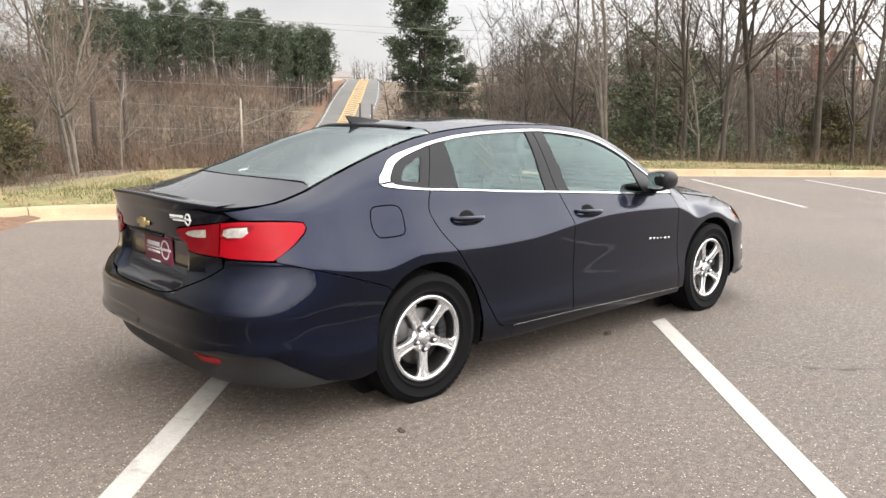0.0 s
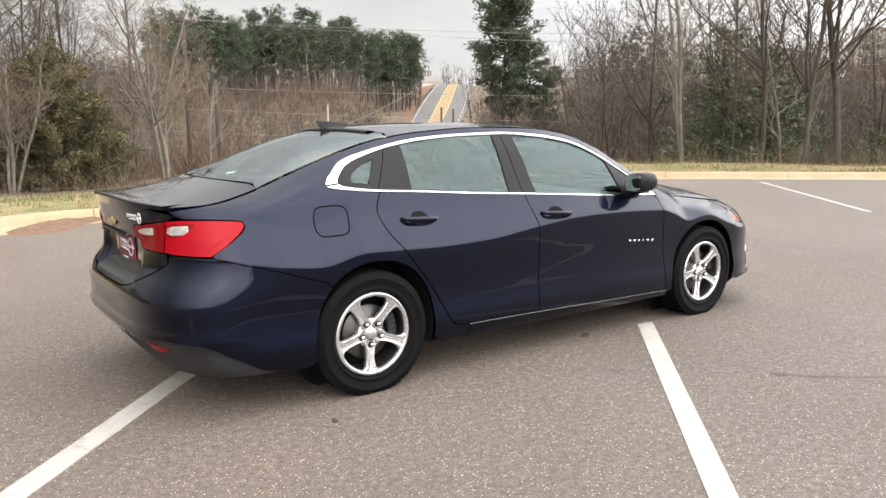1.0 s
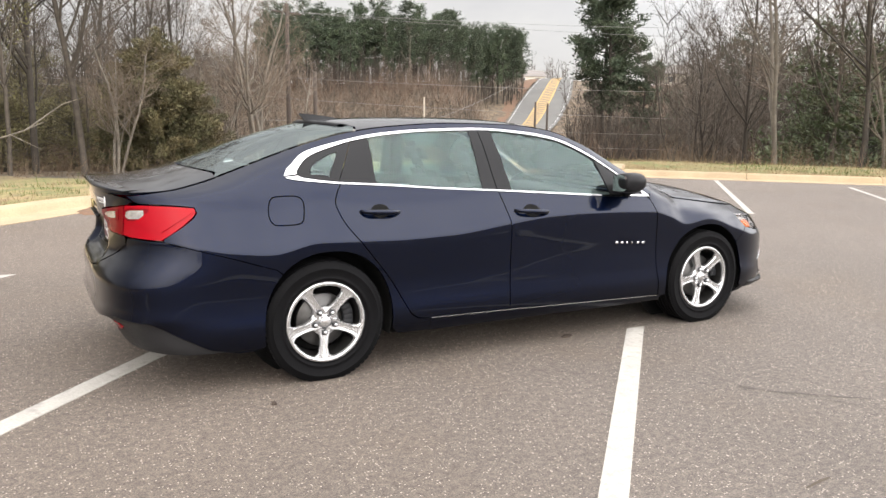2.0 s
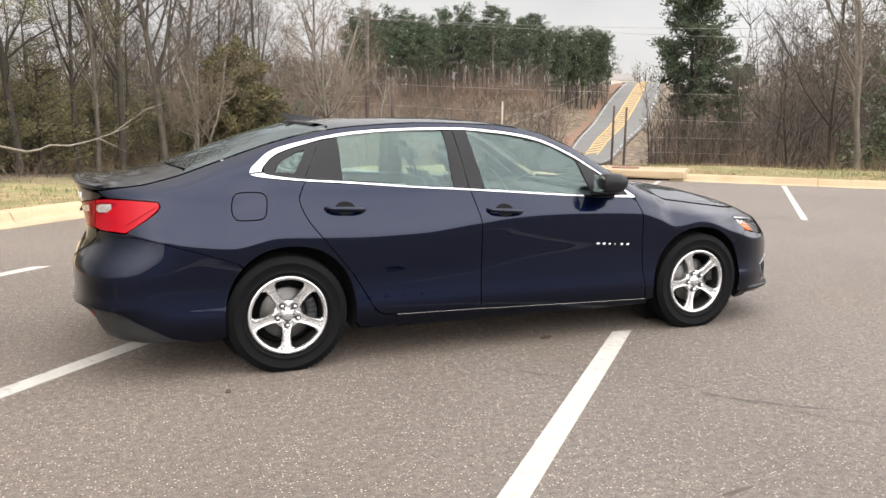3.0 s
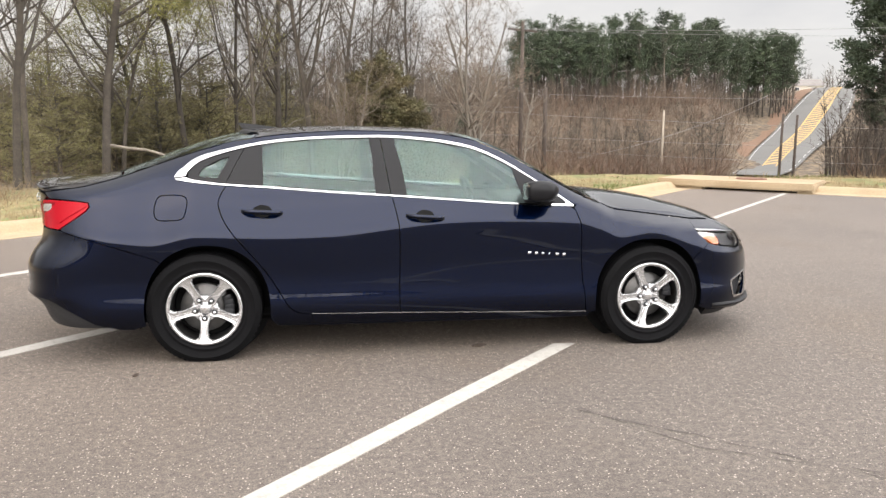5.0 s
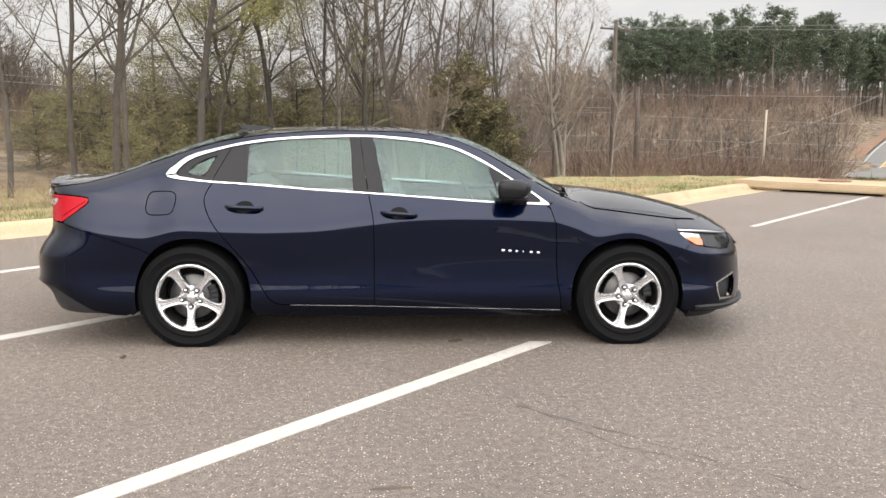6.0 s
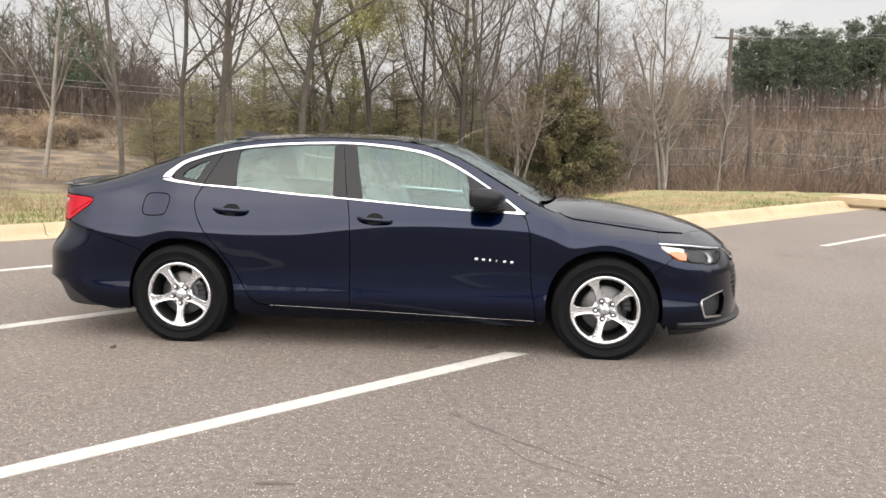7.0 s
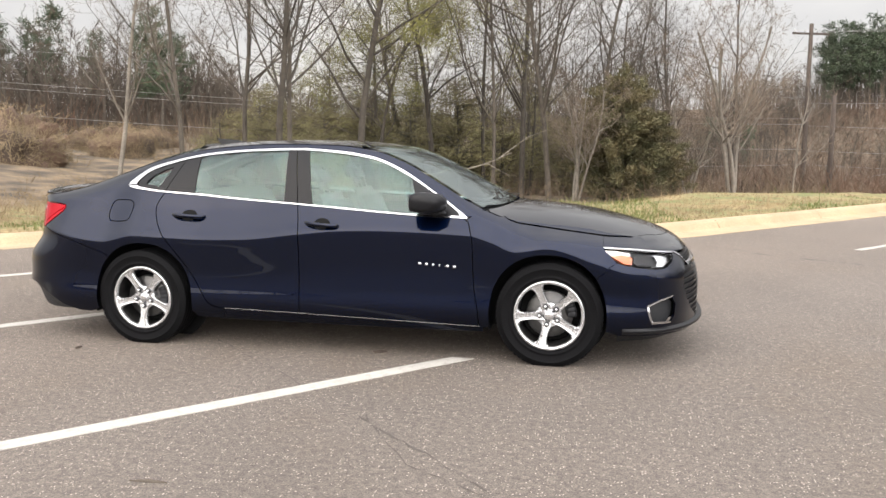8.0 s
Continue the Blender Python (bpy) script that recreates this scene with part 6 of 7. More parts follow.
def box_part(name, lo, hi, material, parent, bev=0.02, seg=2, label="", warp=None):
    bm = bmesh.new()
    bmesh.ops.create_cube(bm, size=1.0)
    c, d = (Vector(lo) + Vector(hi)) / 2, Vector(hi) - Vector(lo)
    for v in bm.verts:
        v.co = Vector((c.x + v.co.x * d.x, c.y + v.co.y * d.y, c.z + v.co.z * d.z))
    if bev:
        bmesh.ops.bevel(bm, geom=bm.edges[:], offset=bev, segments=seg, affect="EDGES", clamp_overlap=True)
    if warp:
        for v in bm.verts:
            v.co = Vector(warp(v.co))
    bmesh.ops.recalc_face_normals(bm, faces=bm.faces[:])
    return part(name, bm, material, parent, label)


def lathe(profile, seg=48, axis_y=True):
    """A ring or disc: profile of (radius, y)."""
    verts, faces, n = [], [], len(profile)
    for i in range(seg):
        a = 2 * math.pi * i / seg
        verts += [(r * math.cos(a), y, r * math.sin(a)) for r, y in profile]
    for i in range(seg):
        j = (i + 1) % seg
        for k in range(n - 1):
            faces.append((i * n + k, i * n + k + 1, j * n + k + 1, j * n + k))
    return verts, faces


# floor pan, wheel wells, cabin
box_part("floor_pan", (-2.05, -0.68, 0.20), (2.1, 0.68, 0.26), M_DARK, car)
box_part("floor_pan", (-1.0, -0.80, 0.185), (1.0, 0.80, 0.27), M_DARK, car)
box_part("bulkhead", (0.98, -0.70, 0.25), (1.06, 0.70, 0.86), M_DARK, car)
box_part("bulkhead", (-1.9, -0.60, 0.25), (-1.72, 0.60, 1.0), M_DARK, car, bev=0.05)
for cx in (-1.4145, 1.4145):
    for sd in (-1, 1):
        v, fc = lathe([(0.02, 0.26), (0.385, 0.26), (0.395, 0.2), (0.395, -0.01)], 40)
        v = [(cx + x, sd * (-0.862 + y) * -1 if sd > 0 else -0.862 + y, 0.33 + z) for x, y, z in v]
        keep = [q for q in fc if max(v[i][2] for i in q) > 0.22]
        mesh_object("wheel_well", v, keep, M_DARK, car)


def seat(x, y, parent):
    box_part("seat_cushion", (x - 0.10, y - 0.25, 0.42), (x + 0.42, y + 0.25, 0.56), M_SEAT, parent, 0.05, 3)
    lean = lambda c: (c.x - 0.42 * (c.z - 0.5) - 0.25 * max(0.0, abs(c.y - y) - 0.12) * -1.0, c.y, c.z)
    box_part("seat_back", (x - 0.14, y - 0.25, 0.5), (x, y + 0.25, 1.04), M_SEAT, parent, 0.055, 4, warp=lean)
    box_part("headrest", (x - 0.13, y - 0.13, 1.07), (x - 0.02, y + 0.13, 1.25), M_SEAT, parent, 0.05, 4, warp=lean)
    for d in (-0.05, 0.05):
        box_part("headrest_post", (x - 0.08, y + d - 0.006, 1.0), (x - 0.068, y + d + 0.006, 1.09), M_STEEL, parent, 0.0, warp=lean)


seat(0.08, -0.38, car)
seat(0.08, 0.38, car)
box_part("rear_bench", (-0.95, -0.64, 0.42), (-0.42, 0.64, 0.58), M_SEAT, car, 0.05, 3)
lean_back = lambda c: (c.x - 0.45 * (c.z - 0.5), c.y, c.z)
box_part("rear_backrest", (-1.0, -0.62, 0.5), (-0.86, 0.62, 1.05), M_SEAT, car, 0.05, 3, warp=lean_back)
for hy in (-0.36, 0.36):
    box_part("rear_headrest", (-0.99, hy - 0.13, 1.06), (-0.87, hy + 0.13, 1.19), M_SEAT, car, 0.045, 3, warp=lean_back)
box_part("parcel_shelf", (-1.85, -0.58, 0.97), (-1.2, 0.58, 1.0), M_CABIN, car, 0.01)
box_part("dashboard", (0.62, -0.70, 0.62), (1.02, 0.70, 0.90), M_CABIN, car, 0.07, 4, warp=lambda c: (c.x + 0.35 * (0.75 - c.z), c.y, c.z + 0.05 * (1 - (c.y / 0.7) ** 2)))
box_part("headlining", (-1.12, -0.54, 1.325), (0.22, 0.54, 1.345), M_LINER, car, 0.008)
for sd in (-1, 1):
    box_part("door_card", (-0.93, sd * 0.765 - 0.02, 0.3), (0.86, sd * 0.765 + 0.02, 0.90), M_CABIN, car, 0.015)
box_part("rear_view_mirror", (0.42, -0.12, 1.20), (0.45, 0.12, 1.27), M_CABIN, car, 0.012)
# steering wheel
tv, tf = lathe([(0.185 + 0.016 * math.cos(a), 0.016 * math.sin(a)) for a in np.linspace(0, 2 * math.pi, 9)], 28)
turn = Matrix.Translation((0.47, 0.38, 0.86)) @ Euler((0, radians(-24), 0)).to_matrix().to_4x4() @ Euler((0, 0, radians(90))).to_matrix().to_4x4()
mesh_object("steering_wheel", [turn @ Vector(q) for q in tv], tf, M_CABIN, car)
box_part("steering_hub", (0.45, 0.22, 0.83), (0.52, 0.54, 0.88), M_CABIN, car, 0.02)


# wheels
def build_wheel(cx, sd, spin):
    """One wheel: tyre, rim, five spokes, nuts, disc and calliper. Its face looks along -y and is turned for the far side."""
    w = new("wheel")
    w.parent = car
    tagged(w, "five-spoke silver alloy wheel with black tyre")
    tread = [(0.222, 0.075), (0.235, 0.092), (0.262, 0.102), (0.292, 0.104), (0.315, 0.098), (0.329, 0.088), (0.334, 0.078)]
    for a in (0.062, 0.030, -0.002, -0.034, -0.066):
        tread += [(0.3365, a + 0.012), (0.3365, a - 0.009), (0.329, a - 0.010), (0.329, a - 0.013)] if a > -0.06 else [(0.3365, a + 0.012), (0.334, -0.078)]
    tread += [(0.329, -0.088), (0.315, -0.098), (0.300, -0.103), (0.2995, -0.1045), (0.294, -0.1045), (0.293, -0.1035), (0.262, -0.1015), (0.248, -0.097), (0.2475, -0.099), (0.243, -0.098), (0.235, -0.092), (0.222, -0.075)]
    v, fc = lathe(tread, 72)
    # flattened where it stands on the ground
    v = [(x, y * (1.0 + max(0.0, -z - 0.27) * 0.6), max(z, -0.322)) for x, y, z in v]
    mesh_object("tyre", v, fc, M_RUBBER, w, label="black road tyre")
    # shoulder blocks of the tread
    bm = bmesh.new()
    for i in range(64):
        for e in (-0.082, 0.082):
            m = Matrix.Rotation(2 * math.pi * i / 64, 4, "Y") @ Matrix.Translation((0.3315, e, 0))
            geo = bmesh.ops.create_cube(bm, size=1.0, matrix=m @ Matrix.Diagonal((0.007, 0.012, 0.022, 1)))
    for q in bm.verts:
        q.co.z = max(q.co.z, -0.322)
    tagged(part("tread", bm, M_RUBBER, w, smooth=False), kind="stuff")
    # rim
    rim = [(0.216, 0.07), (0.225, 0.075), (0.223, -0.085), (0.2215, -0.0905), (0.214, -0.0925), (0.206, -0.0905), (0.201, -0.086), (0.200, -0.070)]
    v, fc = lathe([(0.200, -0.070), (0.199, -0.062), (0.196, -0.02), (0.196, 0.07)], 64)
    mesh_object("rim_barrel", v, fc, M_STEEL, w, label="dull brake-dusted rim barrel")
    v, fc = lathe(rim, 64)
    mesh_object("rim", v, fc, M_SATIN, w, label="silver alloy rim")
    # spokes: broad at the rim, waisted, dished towards the hub
    for i in range(5):
        a0 = radians(spin + 72 * i)
        bm = bmesh.new()
        rows = []
        for r, wd, y, th in ((0.028, 0.0336, -0.066, 0.04), (0.055, 0.0381, -0.068, 0.035), (0.085, 0.0265, -0.071, 0.03), (0.12, 0.0235, -0.075, 0.028), (0.155, 0.0255, -0.079, 0.026), (0.182, 0.031, -0.083, 0.024), (0.198, 0.047, -0.086, 0.02), (0.2075, 0.062, -0.0875, 0.016)):
            row = []
            for k, (f, dy) in enumerate(((-1.0, th), (-1.0, 0.008), (-0.78, 0.0), (-0.3, 0.002), (0.3, 0.002), (0.78, 0.0), (1.0, 0.008), (1.0, th))):
                t = f * wd / max(r, 0.03)
                rr = r if r < 0.19 else r
                row.append(bm.verts.new((rr * math.cos(a0 + t * 1.0) if r > 0.1 else r * math.cos(a0) - f * wd * math.sin(a0), y + dy, rr * math.sin(a0 + t) if r > 0.1 else r * math.sin(a0) + f * wd * math.cos(a0))))
            rows.append(row)
        for p, q in zip(rows, rows[1:]):
            for k in range(7):
                bm.faces.new((p[k], p[k + 1], q[k + 1], q[k]))
        bmesh.ops.recalc_face_normals(bm, faces=bm.faces[:])
        part("spoke", bm, M_SATIN, w, smooth=False)
    v, fc = lathe([(0.0, -0.078), (0.026, -0.078), (0.030, -0.074), (0.031, -0.066), (0.076, -0.0625), (0.080, -0.055), (0.080, 0.0)], 40)
    mesh_object("hub_cap", v, fc, M_SATIN, w, label="silver hub cap")
    bm = bmesh.new()
    bmesh.ops.create_cube(bm, size=1.0, matrix=Matrix.Translation((0, -0.079, 0)) @ Matrix.Diagonal((0.030, 0.003, 0.008, 1)))
    bmesh.ops.create_cube(bm, size=1.0, matrix=Matrix.Translation((0, -0.0795, 0)) @ Matrix.Diagonal((0.012, 0.003, 0.014, 1)))
    part("hub_badge", bm, M_CLEAR, w, "worn pale badge", smooth=False)
    for i in range(5):
        a = radians(spin + 72 * i)
        bm = bmesh.new()
        bmesh.ops.create_cone(bm, cap_ends=True, segments=10, radius1=0.0125, radius2=0.009, depth=0.030, matrix=Matrix.Translation((0.060 * math.cos(a), -0.074, 0.060 * math.sin(a))) @ Matrix.Rotation(radians(90), 4, "X"))
        part("wheel_nut", bm, M_CHROME, w)
        # black disc painted as the shade in the nut's recess
        bm = bmesh.new()
        bmesh.ops.create_cone(bm, cap_ends=True, segments=14, radius1=0.0175, radius2=0.0168, depth=0.006, matrix=Matrix.Translation((0.060 * math.cos(a), -0.0685, 0.060 * math.sin(a))) @ Matrix.Rotation(radians(90), 4, "X"))
        part("nut_seat", bm, M_PLASTIC, w)
    v, fc = lathe([(0.02, -0.02), (0.145, -0.02), (0.148, -0.015), (0.148, 0.005), (0.02, 0.01)], 48)
    mesh_object("brake_disc", v, fc, M_STEEL, w, label="grey steel brake disc")
    v, fc = lathe([(0.0, -0.045), (0.06, -0.04), (0.07, -0.02)], 30)
    mesh_object("disc_hat", v, fc, M_PLASTIC, w)
    bm = bmesh.new()
    a = radians(8 if cx < 0 else 20)
    for da in (-0.3, -0.1, 0.1, 0.3):
        bmesh.ops.create_cube(bm, size=1.0, matrix=Matrix.Rotation(-(a + da), 4, "Y") @ Matrix.Translation((0.142, -0.025, 0)) @ Matrix.Diagonal((0.055, 0.05, 0.034, 1)))
    bmesh.ops.bevel(bm, geom=bm.edges[:], offset=0.004, segments=1, affect="EDGES")
    part("calliper", bm, M_PLASTIC, w)
    v, fc = lathe([(0.19, 0.065), (0.0, 0.07)], 32)
    mesh_object("wheel_back", v, fc, M_DARK, w)
    w.matrix_basis = Matrix.Translation((cx, -0.795 * sd, 0.322)) @ Matrix.Rotation(math.pi if sd < 0 else 0, 4, "Z")
    return w


build_wheel(-1.4145, 1, -94)
build_wheel(1.4145, 1, -103)
build_wheel(-1.4145, -1, 20)
build_wheel(1.4145, -1, 50)


# door mirrors
def build_mirror(sd):
    rows = []
    bm = bmesh.new()
    # a shell lofted across the car, from the foot at the door to the rounded tip
    for y, x0, x1, z0, z1 in ((-0.83, 0.64, 0.74, 0.955, 0.995), (-0.86, 0.59, 0.76, 0.955, 1.055), (-0.89, 0.555, 0.768, 0.955, 1.080), (-0.96, 0.542, 0.758, 0.957, 1.086), (-1.025, 0.540, 0.735, 0.962, 1.086), (-1.058, 0.545, 0.71, 0.970, 1.078), (-1.072, 0.56, 0.69, 0.988, 1.062)):
        row = []
        for k in range(16):
            a = 2 * math.pi * k / 16
            c, s = math.cos(a), math.sin(a)
            p = 5.0 if c < 0 else 2.3
            r = (abs(c) ** p + abs(s) ** p) ** (-1 / p)
            row.append(bm.verts.new(((x0 + x1) / 2 + (x1 - x0) / 2 * c * r, (-0.83 + (y + 0.83) * 0.74) * sd, (z0 + z1) / 2 + (z1 - z0) / 2 * s * r)))
        rows.append(row)
    for p, q in zip(rows, rows[1:]):
        for k in range(16):
            bm.faces.new((p[k], p[(k + 1) % 16], q[(k + 1) % 16], q[k]))
    bm.faces.new(rows[-1])
    bm.faces.new(rows[0][::-1])
    bmesh.ops.recalc_face_normals(bm, faces=bm.faces[:])
    shell = part("door_mirror", bm, M_BLACK, car, "black plastic door mirror")
    box_part("mirror_foot", (0.66, min(-0.80 * sd, -0.88 * sd), 0.938), (0.75, max(-0.80 * sd, -0.88 * sd), 0.965), M_PLASTIC, car, 0.01)
    bm = bmesh.new()
    vs = [bm.verts.new((0.540 if abs(y) < 1.04 else 0.548, (-0.83 + (y + 0.83) * 0.74) * sd, z)) for y, z in ((-0.895, 0.970), (-0.98, 0.968), (-1.035, 0.975), (-1.05, 0.99), (-1.05, 1.06), (-1.035, 1.074), (-0.96, 1.076), (-0.89, 1.068))]
    bm.faces.new(vs)
    part("mirror_glass", bm, M_CHROME, shell, "silvered mirror glass", smooth=False)


build_mirror(1)
build_mirror(-1)


# door handles: a flat black disc painted as the cup's shade, a bar across it
def build_handle(x0, x1, z0, z1, sd):
    xm, zm = (x0 + x1) / 2, (z0 + z1) / 2
    cup = [(xm + 0.058 * math.cos(a), zm + 0.002 + 0.037 * math.sin(a)) for a in np.linspace(0, 2 * math.pi, 24)[:-1]]
    v, fc, nn = panel_data(S(*cup), perim, step=0.015, gap=0, hem=0, offset=0.0012)
    v = np.array(v)
    mesh_object("handle_cup", [(a, b * sd, c) for a, b, c in v], fc if sd == 1 else [q[::-1] for q in fc], M_DARK, car)
    bm = bmesh.new()
    rows = []
    n = 14
    for i in range(n + 1):
        t = i / n
        x, z = x0 + (x1 - x0) * t, z0 + (z1 - z0) * t
        y = float(perim(x, z)[1])
        lift = 0.034 * (1 - (2 * t - 1) ** 4) + 0.004
        hgt = 0.0150 * (1 - 0.35 * abs(2 * t - 1) ** 3)
        row = []
        for k in range(10):
            a = 2 * math.pi * k / 10
            row.append(bm.verts.new((x, (y - lift - 0.010 * math.cos(a)) * sd, z + hgt * math.sin(a))))
        rows.append(row)
    for p, q in zip(rows, rows[1:]):
        for k in range(10):
            bm.faces.new((p[k], p[(k + 1) % 10], q[(k + 1) % 10], q[k]))
    bm.faces.new(rows[0])
    bm.faces.new(rows[-1][::-1])
    bmesh.ops.recalc_face_normals(bm, faces=bm.faces[:])
    part("door_handle", bm, M_PAINT, car, "dark blue door handle over a black disc for its cup's shade")


for sd in (1, -1):
    build_handle(-1.188, -0.945, 0.905, 0.893, sd)
    build_handle(-0.198, 0.040, 0.871, 0.857, sd)

# roof fin
bm = bmesh.new()
rows = []
for i in range(9):
    t = i / 8
    x = -1.235 + 0.24 * t
    zb = float(topside(x, 0.0)[2]) - 0.01
    h = 0.062 * (1 - t) ** 0.9 + 0.004
    tip = x - 0.0 + 0.02 * t
    w = 0.034 * (1 - 0.6 * abs(2 * t - 0.8) ** 2) + 0.004
    rows.append([bm.verts.new(q) for q in ((x, -w, zb), (x, -w * 0.35, zb + h * 0.4), (tip - 0.035 * (1 - t), 0, zb + h), (x, w * 0.35, zb + h * 0.4), (x, w, zb))])
for p, q in zip(rows, rows[1:]):
    for k in range(4):
        bm.faces.new((p[k], p[k + 1], q[k + 1], q[k]))
bm.faces.new(rows[0])
bmesh.ops.recalc_face_normals(bm, faces=bm.faces[:])
part("roof_aerial", bm, M_BLACK, car, "black shark fin aerial", smooth=False)
# high brake light bar and roof edge spoiler
bm = bmesh.new()
rows = []
for y in np.linspace(-0.42, 0.42, 15):
    x = -1.205 + 0.15 * (y / 0.58) ** 2
    z = float(topside(x, y)[2])
    rows.append([bm.verts.new(q) for q in ((x + 0.05, y, z + 0.001), (x - 0.02, y, z + 0.010), (x - 0.05, y, z - 0.004), (x - 0.045, y, z - 0.018))])
for p, q in zip(rows, rows[1:]):
    for k in range(3):
        bm.faces.new((p[k], p[k + 1], q[k + 1], q[k]))
bmesh.ops.recalc_face_normals(bm, faces=bm.faces[:])
part("high_brake_light", bm, M_BLACK, car, "dark high-level brake light")


# raised lip on the boot's edge
bm = bmesh.new()
rows = []
for y in np.linspace(-0.575, 0.575, 41):
    p = perim(end_s(abs(y), 1.014), 1.014)
    x = float(p[0])
    k = 1 - (abs(y) / 0.575) ** 4
    zt = float(topside(x + 0.06, y)[2])
    rows.append([bm.verts.new(q) for q in ((x + 0.10, y, float(topside(x + 0.10, y)[2]) + 0.001), (x + 0.05, y, zt + 0.006 * k + 0.002), (x + 0.005, y, zt + 0.014 * k), (x - 0.012 * k, y, zt + 0.010 * k), (x - 0.008 * k, y, zt - 0.006), (x - 0.001, y, 1.008 * k + (zt - 0.008) * (1 - k)))])
for p, q in zip(rows, rows[1:]):
    for k in range(5):
        bm.faces.new((p[k], p[k + 1], q[k + 1], q[k]))
bmesh.ops.recalc_face_normals(bm, faces=bm.faces[:])
part("boot_lip", bm, M_PAINT, car)


# small things on the tail: plate, badge, dealer mark
def tail_box(name, y0, y1, z0, z1, lift, thick, material, parent=None, label="", bev=0.002):
    x = float(perim(end_s(abs((y0 + y1) / 2), (z0 + z1) / 2), (z0 + z1) / 2)[0])
    return box_part(name, (x - lift - thick, y0, z0), (x - lift, y1, z1), material, parent or car, bev, 1, label)


plate = tail_box("number_plate", -0.165, 0.165, 0.695, 0.858, 0.003, 0.006, M_PLATE, label="maroon dealer plate with white bars and a ring", bev=0.003)
px = min(v.co.x for v in plate.data.vertices)
for y0, y1, z0, z1 in ((-0.02, 0.125, 0.788, 0.812), (-0.02, 0.145, 0.776, 0.781), (-0.02, 0.125, 0.756, 0.768), (-0.02, 0.085, 0.712, 0.720), (-0.04, 0.04, 0.838, 0.845)):
    box_part("plate_print", (px - 0.0022, y0, z0), (px + 0.001, y1, z1), M_PRINT, plate, 0)


def ring_print(name, cx, cy, cz, r0, r1, material, parent):
    vs, fs = [], []
    for i in range(32):
        a = 2 * math.pi * i / 32
        vs += [(cx, cy + r0 * math.cos(a), cz + r0 * math.sin(a)), (cx, cy + r1 * math.cos(a), cz + r1 * math.sin(a)), (cx + 0.004, cy + r1 * math.cos(a), cz + r1 * math.sin(a)), (cx + 0.004, cy + r0 * math.cos(a), cz + r0 * math.sin(a))]
    for i in range(32):
        j = (i + 1) % 32
        fs += [(4 * i + k, 4 * j + k, 4 * j + (k + 1) % 4, 4 * i + (k + 1) % 4) for k in range(4)]
    mesh_object(name, vs, fs, material, parent, smooth=False)


ring_print("plate_print", px - 0.0025, -0.085, 0.782, 0.040, 0.048, M_PRINT, plate)
box_part("plate_print", (px - 0.0024, -0.150, 0.776), (px + 0.001, -0.02, 0.789), M_PRINT, plate, 0)
tail_box("plate_mount", -0.19, 0.19, 0.862, 0.874, 0.0, 0.022, M_BLACK)
tail_box("tail_badge", -0.072, 0.072, 0.905, 0.930, 0.003, 0.008, M_GOLD, label="gold cross-shaped badge", bev=0.003)
tail_box("tail_badge_block", -0.030, 0.034, 0.893, 0.942, 0.003, 0.010, M_GOLD, bev=0.003)
# dealer mark: bars and a ring following the boot face
for y0, y1, z0, z1 in ((-0.40, -0.305, 0.974, 0.984), (-0.40, -0.295, 0.967, 0.969), (-0.40, -0.32, 0.957, 0.963)):
    x0, x1 = (float(perim(end_s(-y, z1), z1)[0]) for y in (y0, y1))
    vs = [(x0 - 0.003, y0, z0), (x1 - 0.003, y1, z0), (x1 - 0.003, y1, z1), (x0 - 0.003, y0, z1)]
    vs += [(q[0] + 0.004, q[1], q[2]) for q in vs]
    mesh_object("dealer_mark", vs, [(0, 1, 2, 3), (4, 7, 6, 5), (0, 4, 5, 1), (1, 5, 6, 2), (2, 6, 7, 3), (3, 7, 4, 0)], M_PRINT, car, smooth=False)
xm = float(perim(end_s(0.435, 0.968), 0.968)[0])
ring_print("dealer_mark", xm - 0.010, -0.435, 0.968, 0.021, 0.027, M_PRINT, car)
box_part("dealer_mark", (xm - 0.011, -0.468, 0.964), (xm - 0.006, -0.402, 0.972), M_PRINT, car, 0)

# chrome name on the front door, as six small bars
for i in range(6):
    x0 = 0.578 + 0.0455 * i
    z0 = 0.628 - 0.003 * i
    wd = (0.028, 0.026, 0.018, 0.009, 0.026, 0.026)[i]
    for sd in (1, -1):
        y = float(perim(x0 + 0.012, z0)[1])
        lo, hi = sorted(((y - 0.005) * sd, (y + 0.003) * sd))
        box_part("name_bar", (x0, lo, z0 - 0.008), (x0 + wd * 0.8, hi, z0 + 0.008), M_SATIN, car, 0.002, 1)

# wipers and cowl
box_part("cowl", (0.99, -0.66, 0.925), (1.12, 0.66, 0.945), M_PLASTIC, car, 0.008, warp=lambda c: (c.x - 0.15 * (c.y / 0.75) ** 2, c.y, c.z + 0.028 * (1 - (c.y / 0.7) ** 2)))
for y0, y1 in ((-0.62, -0.05), (-0.05, 0.60)):
    bm = bmesh.new()
    for (xa, ya, za, xb, yb, zb, w) in ((1.05, y1, 0.985, 0.985, y0 + 0.25, 1.012, 0.012), (0.945, y0, 1.005, 0.985, y0 + 0.55, 1.025, 0.009)):
        d = Vector((xb - xa, yb - ya, zb - za))
        m = Matrix.Translation(((xa + xb) / 2, (ya + yb) / 2, (za + zb) / 2)) @ d.to_track_quat("X", "Z").to_matrix().to_4x4() @ Matrix.Diagonal((d.length, w, w, 1))
        bmesh.ops.create_cube(bm, size=1.0, matrix=m)
    bmesh.ops.bevel(bm, geom=bm.edges[:], offset=0.002, segments=1, affect="EDGES")
    part("wiper", bm, M_BLACK, car, "black windscreen wiper")


